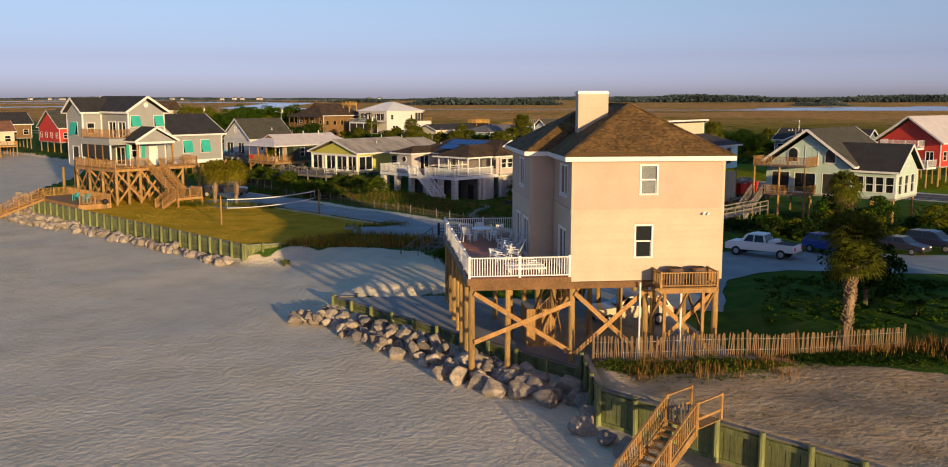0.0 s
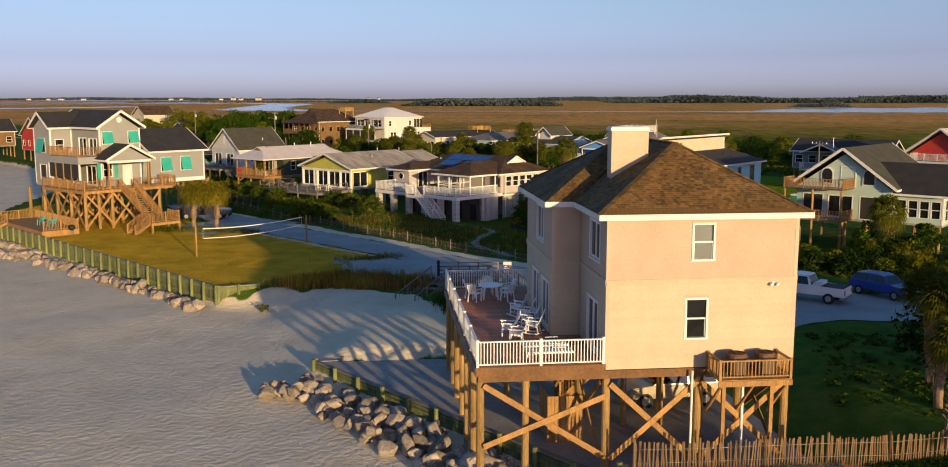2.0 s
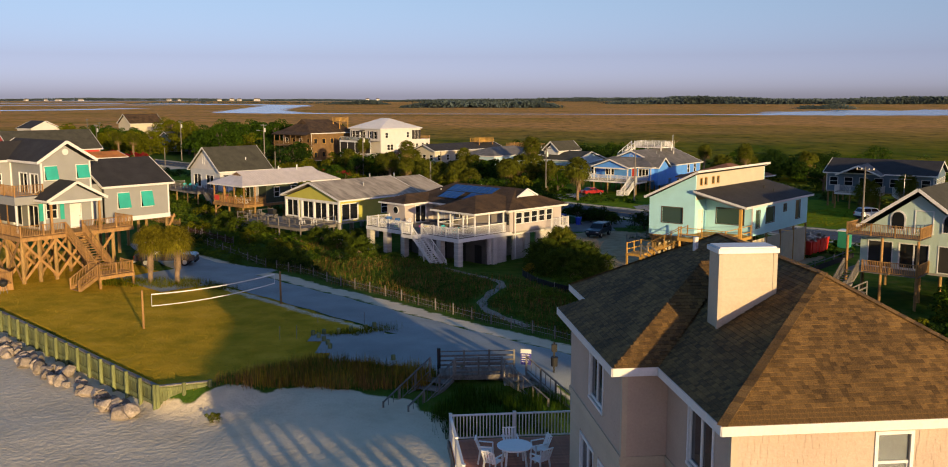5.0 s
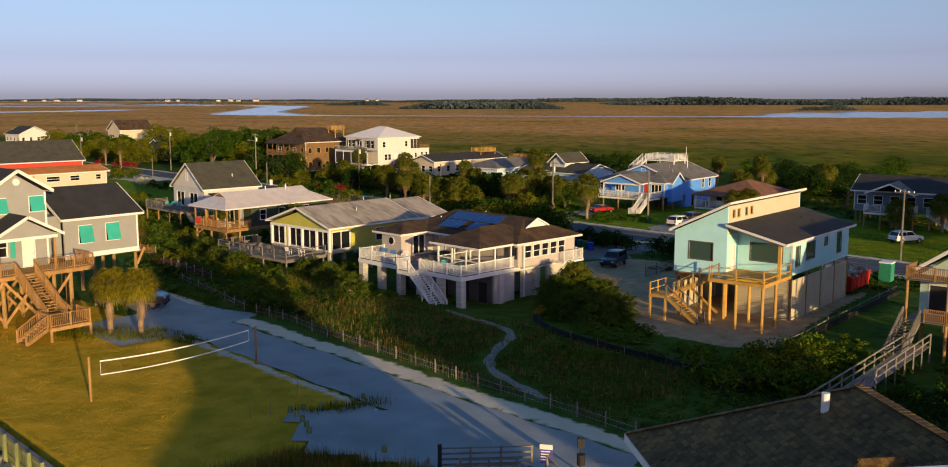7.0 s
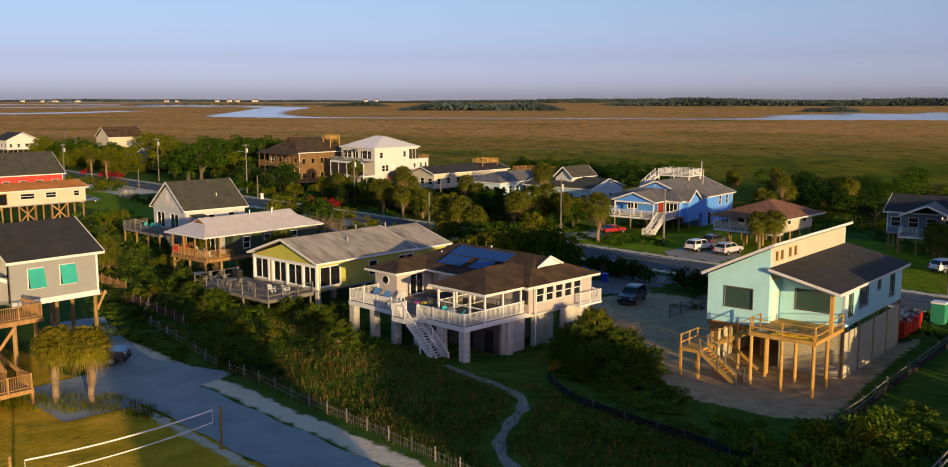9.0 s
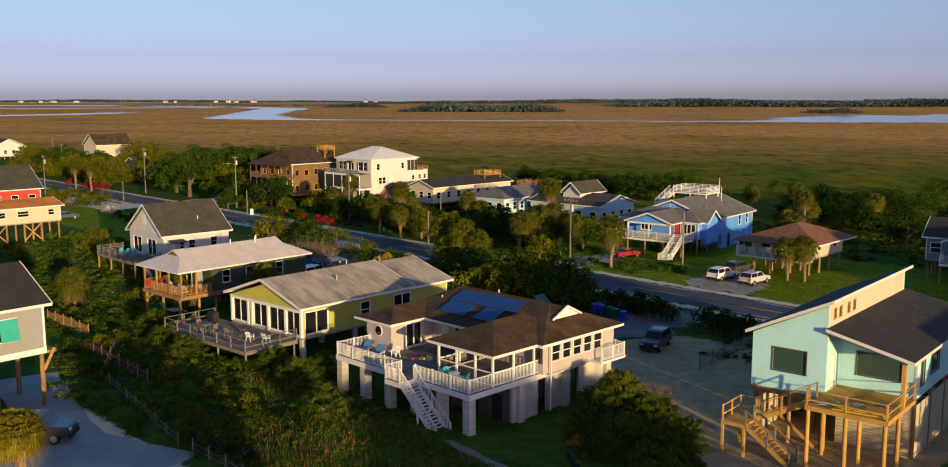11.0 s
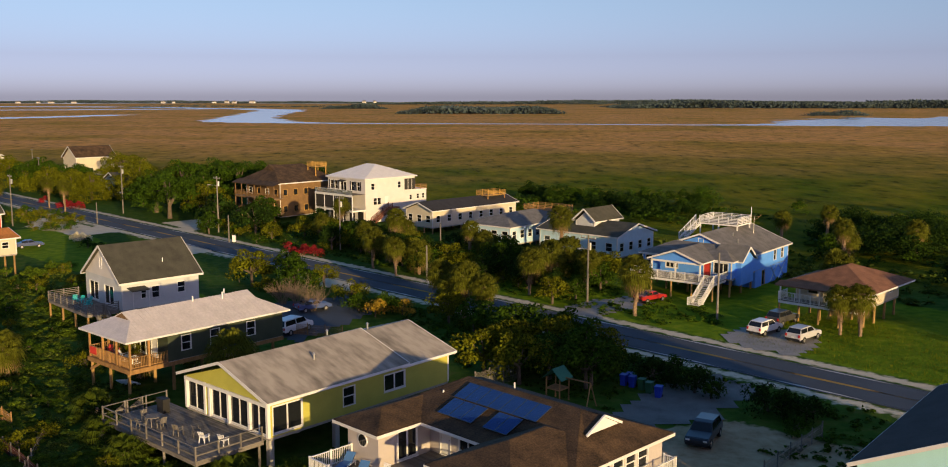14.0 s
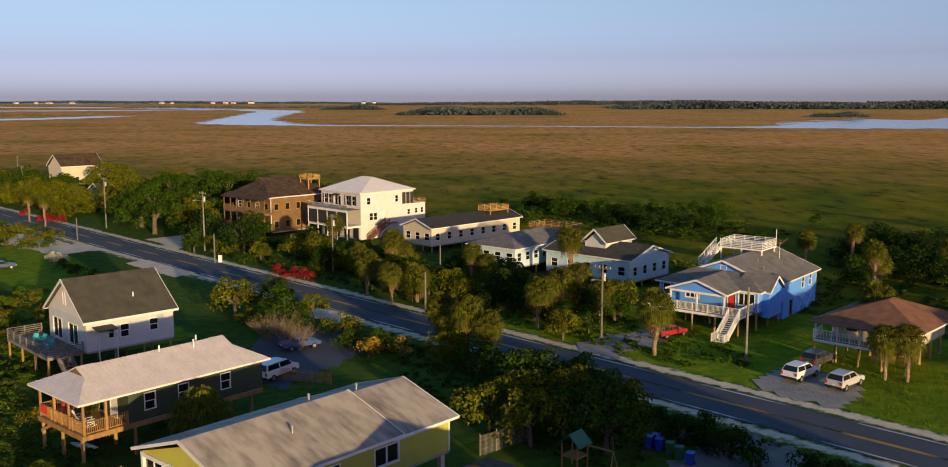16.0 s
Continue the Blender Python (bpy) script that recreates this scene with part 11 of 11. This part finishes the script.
cover("dune_scrub", scatter(520, [(14.6, 43.9), (15.6, 42.2), (22.4, 43.2), (25, 46.4), (21.4, 45.4)], 141), LEAF_D, "dark tangled creepers at the end of the sand fence", "scrub", .8, .5, 142, leaf=.07)
cover("dune_scrub", scatter(300, [(6.0, 43.2), (12.6, 43.5), (13.0, 42.3), (9, 41.9), (6.2, 42.3)], 143), MOUND, "bright green creeping dune plants before the sand fence", "scrub", .7, .4, 144, leaf=.07)
blades("beach_grass", scatter(40, [(6, 43), (15, 43.6), (14, 40.5), (7, 40.5)], 58), RUSSET, "russet grass before the sand fence", "grass", .55, 59, per=20)
blades("beach_grass", scatter(150, [(-34, 110.5), (-25, 109.5), (-21, 105.5), (-26, 106), (-34, 107.5)], 60), LEAF_Y, "grass bed round the palms", "grass", .5, 61, per=22)
blades("beach_grass", scatter(90, [(15, 45.4), (22, 47), (30, 46), (24, 43)], 62), RUSSET, "russet dune grass by the fence", "grass", .6, 63, per=20)
grove([(-15.2, 75.2)], ("shrub_c",), 64, .42, .45, "small bright green beach bush", (LEAF_Y,), "shrub", "shrub", "dune shrubs")
lp = scatter(7500, LAWN, 71)
blades("lawn_grass", lp, GRASSY, "dry yellow-green lawn grass", "grass", .10, 72, per=13, width=.014, spread=.4)
grove(scatter(26, [(-66, 222), (-52, 208), (-46, 196), (-54, 190), (-64, 200), (-72, 214)], 151), SH, 151, .6, 1.0, "rounded yellow-green shrub on the sandy slope", (LEAF_Y, MOUND), "shrub", "shrub", "dune shrubs")
cover("scrub_mounds", scatter(200, [(-60, 196), (-46, 186), (-44, 168), (-36, 152), (-44, 146), (-56, 160), (-68, 180)], 152), MOUND, MOUNDL, "scrub", 2.5, 1.15, 153, quads=190, leaf=.055)
cover("scrub_mounds", scatter(110, [(-42, 140), (-32, 126), (-25, 120), (-20, 118), (-15, 124), (-24, 134), (-33, 146)], 154), MOUND, MOUNDL, "scrub", 2.0, 1.0, 155, quads=190, leaf=.055)
yp = scatter(2600, [uv(140, 55), uv(140, 110), uv(158, 112), uv(160, 48)], 73, road_free)
blades("lawn_grass", yp, LEAF_Y, "green lawn grass across the road", "grass", .2, 74, per=9, width=.03, spread=.5)


# ---------- distance ----------
def treeline(x0, x1, y, depth, h, n, seed, label, base=-.5):
    """A far wood: a ragged band of leafy clumps."""
    r = np.random.default_rng(seed)
    px, py = r.uniform(x0, x1, n), y + r.uniform(0, depth, n)
    k = (px - x0) / (x1 - x0)
    env = np.minimum(1, np.minimum(k, 1 - k) * 5) ** .6 * (.8 + .2 * np.sin(k * 9 + seed))
    hh = h * env * (.72 + .18 * r.random(n) + .08 * np.sin(px * .013 + seed) + .06 * np.sin(px * .05))
    q = 13
    pos = np.column_stack([np.repeat(px, q), np.repeat(py, q), np.repeat(hh, q) * (.05 + .93 * r.random(n * q) ** .8) + base])
    pos[:, 0] += r.normal(size=len(pos)) * h * .5
    m = len(pos)
    nor = r.normal(size=(m, 3)) + [0, -.6, .9]
    nor /= np.linalg.norm(nor, axis=1)[:, None]
    s = np.cross(nor, r.normal(size=(m, 3)))
    s /= np.linalg.norm(s, axis=1)[:, None]
    u = np.cross(nor, s)
    w = h * (.07 + .10 * r.random((m, 1)))
    vs = np.stack([pos - s * w, pos - u * w, pos + s * w, pos + u * w], 1).reshape(-1, 3)
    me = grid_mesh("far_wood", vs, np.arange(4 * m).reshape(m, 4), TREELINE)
    return tagged(new("far_wood", me), label, "wood", kind="stuff")


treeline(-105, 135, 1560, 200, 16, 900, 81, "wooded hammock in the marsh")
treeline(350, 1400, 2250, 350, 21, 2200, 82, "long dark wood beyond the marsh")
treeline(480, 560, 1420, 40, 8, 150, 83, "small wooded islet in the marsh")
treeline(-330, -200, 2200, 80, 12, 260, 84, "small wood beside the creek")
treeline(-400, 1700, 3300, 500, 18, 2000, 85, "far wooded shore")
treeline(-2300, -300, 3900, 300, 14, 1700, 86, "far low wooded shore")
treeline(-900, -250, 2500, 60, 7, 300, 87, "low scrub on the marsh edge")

far = Mesh()
rng = random.Random(31)
for x in (-1780, -1700, -1650, -1560, -1210, -1170, -1010, -960, -930, -860, -420, -380):
    h = thing("apartment_block", "white apartment block far across the marsh", "building", pose(x, 3850, 0, 0, 0, rng.uniform(-20, 20)), "far buildings")
    w, hh = rng.uniform(10, 22), rng.uniform(5, 8)
    part("wall", Mesh().box(-w / 2, w / 2, -7, 7, 0, hh), WHITESIDE, h)
    part("roof", Mesh().slab([(-w / 2 - 1, -8, hh), (w / 2 + 1, -8, hh), (w / 2 + 1, 0, hh + 4), (-w / 2 - 1, 0, hh + 4)], .4), SHINGLE_GREY, h)
    for fl in range(int(hh / 3)):
        part("window_band", Mesh().box(-w / 2 + 2, w / 2 - 2, -7.1, -7, fl * 3 + 1, fl * 3 + 2.2), DARKGLASS, h)
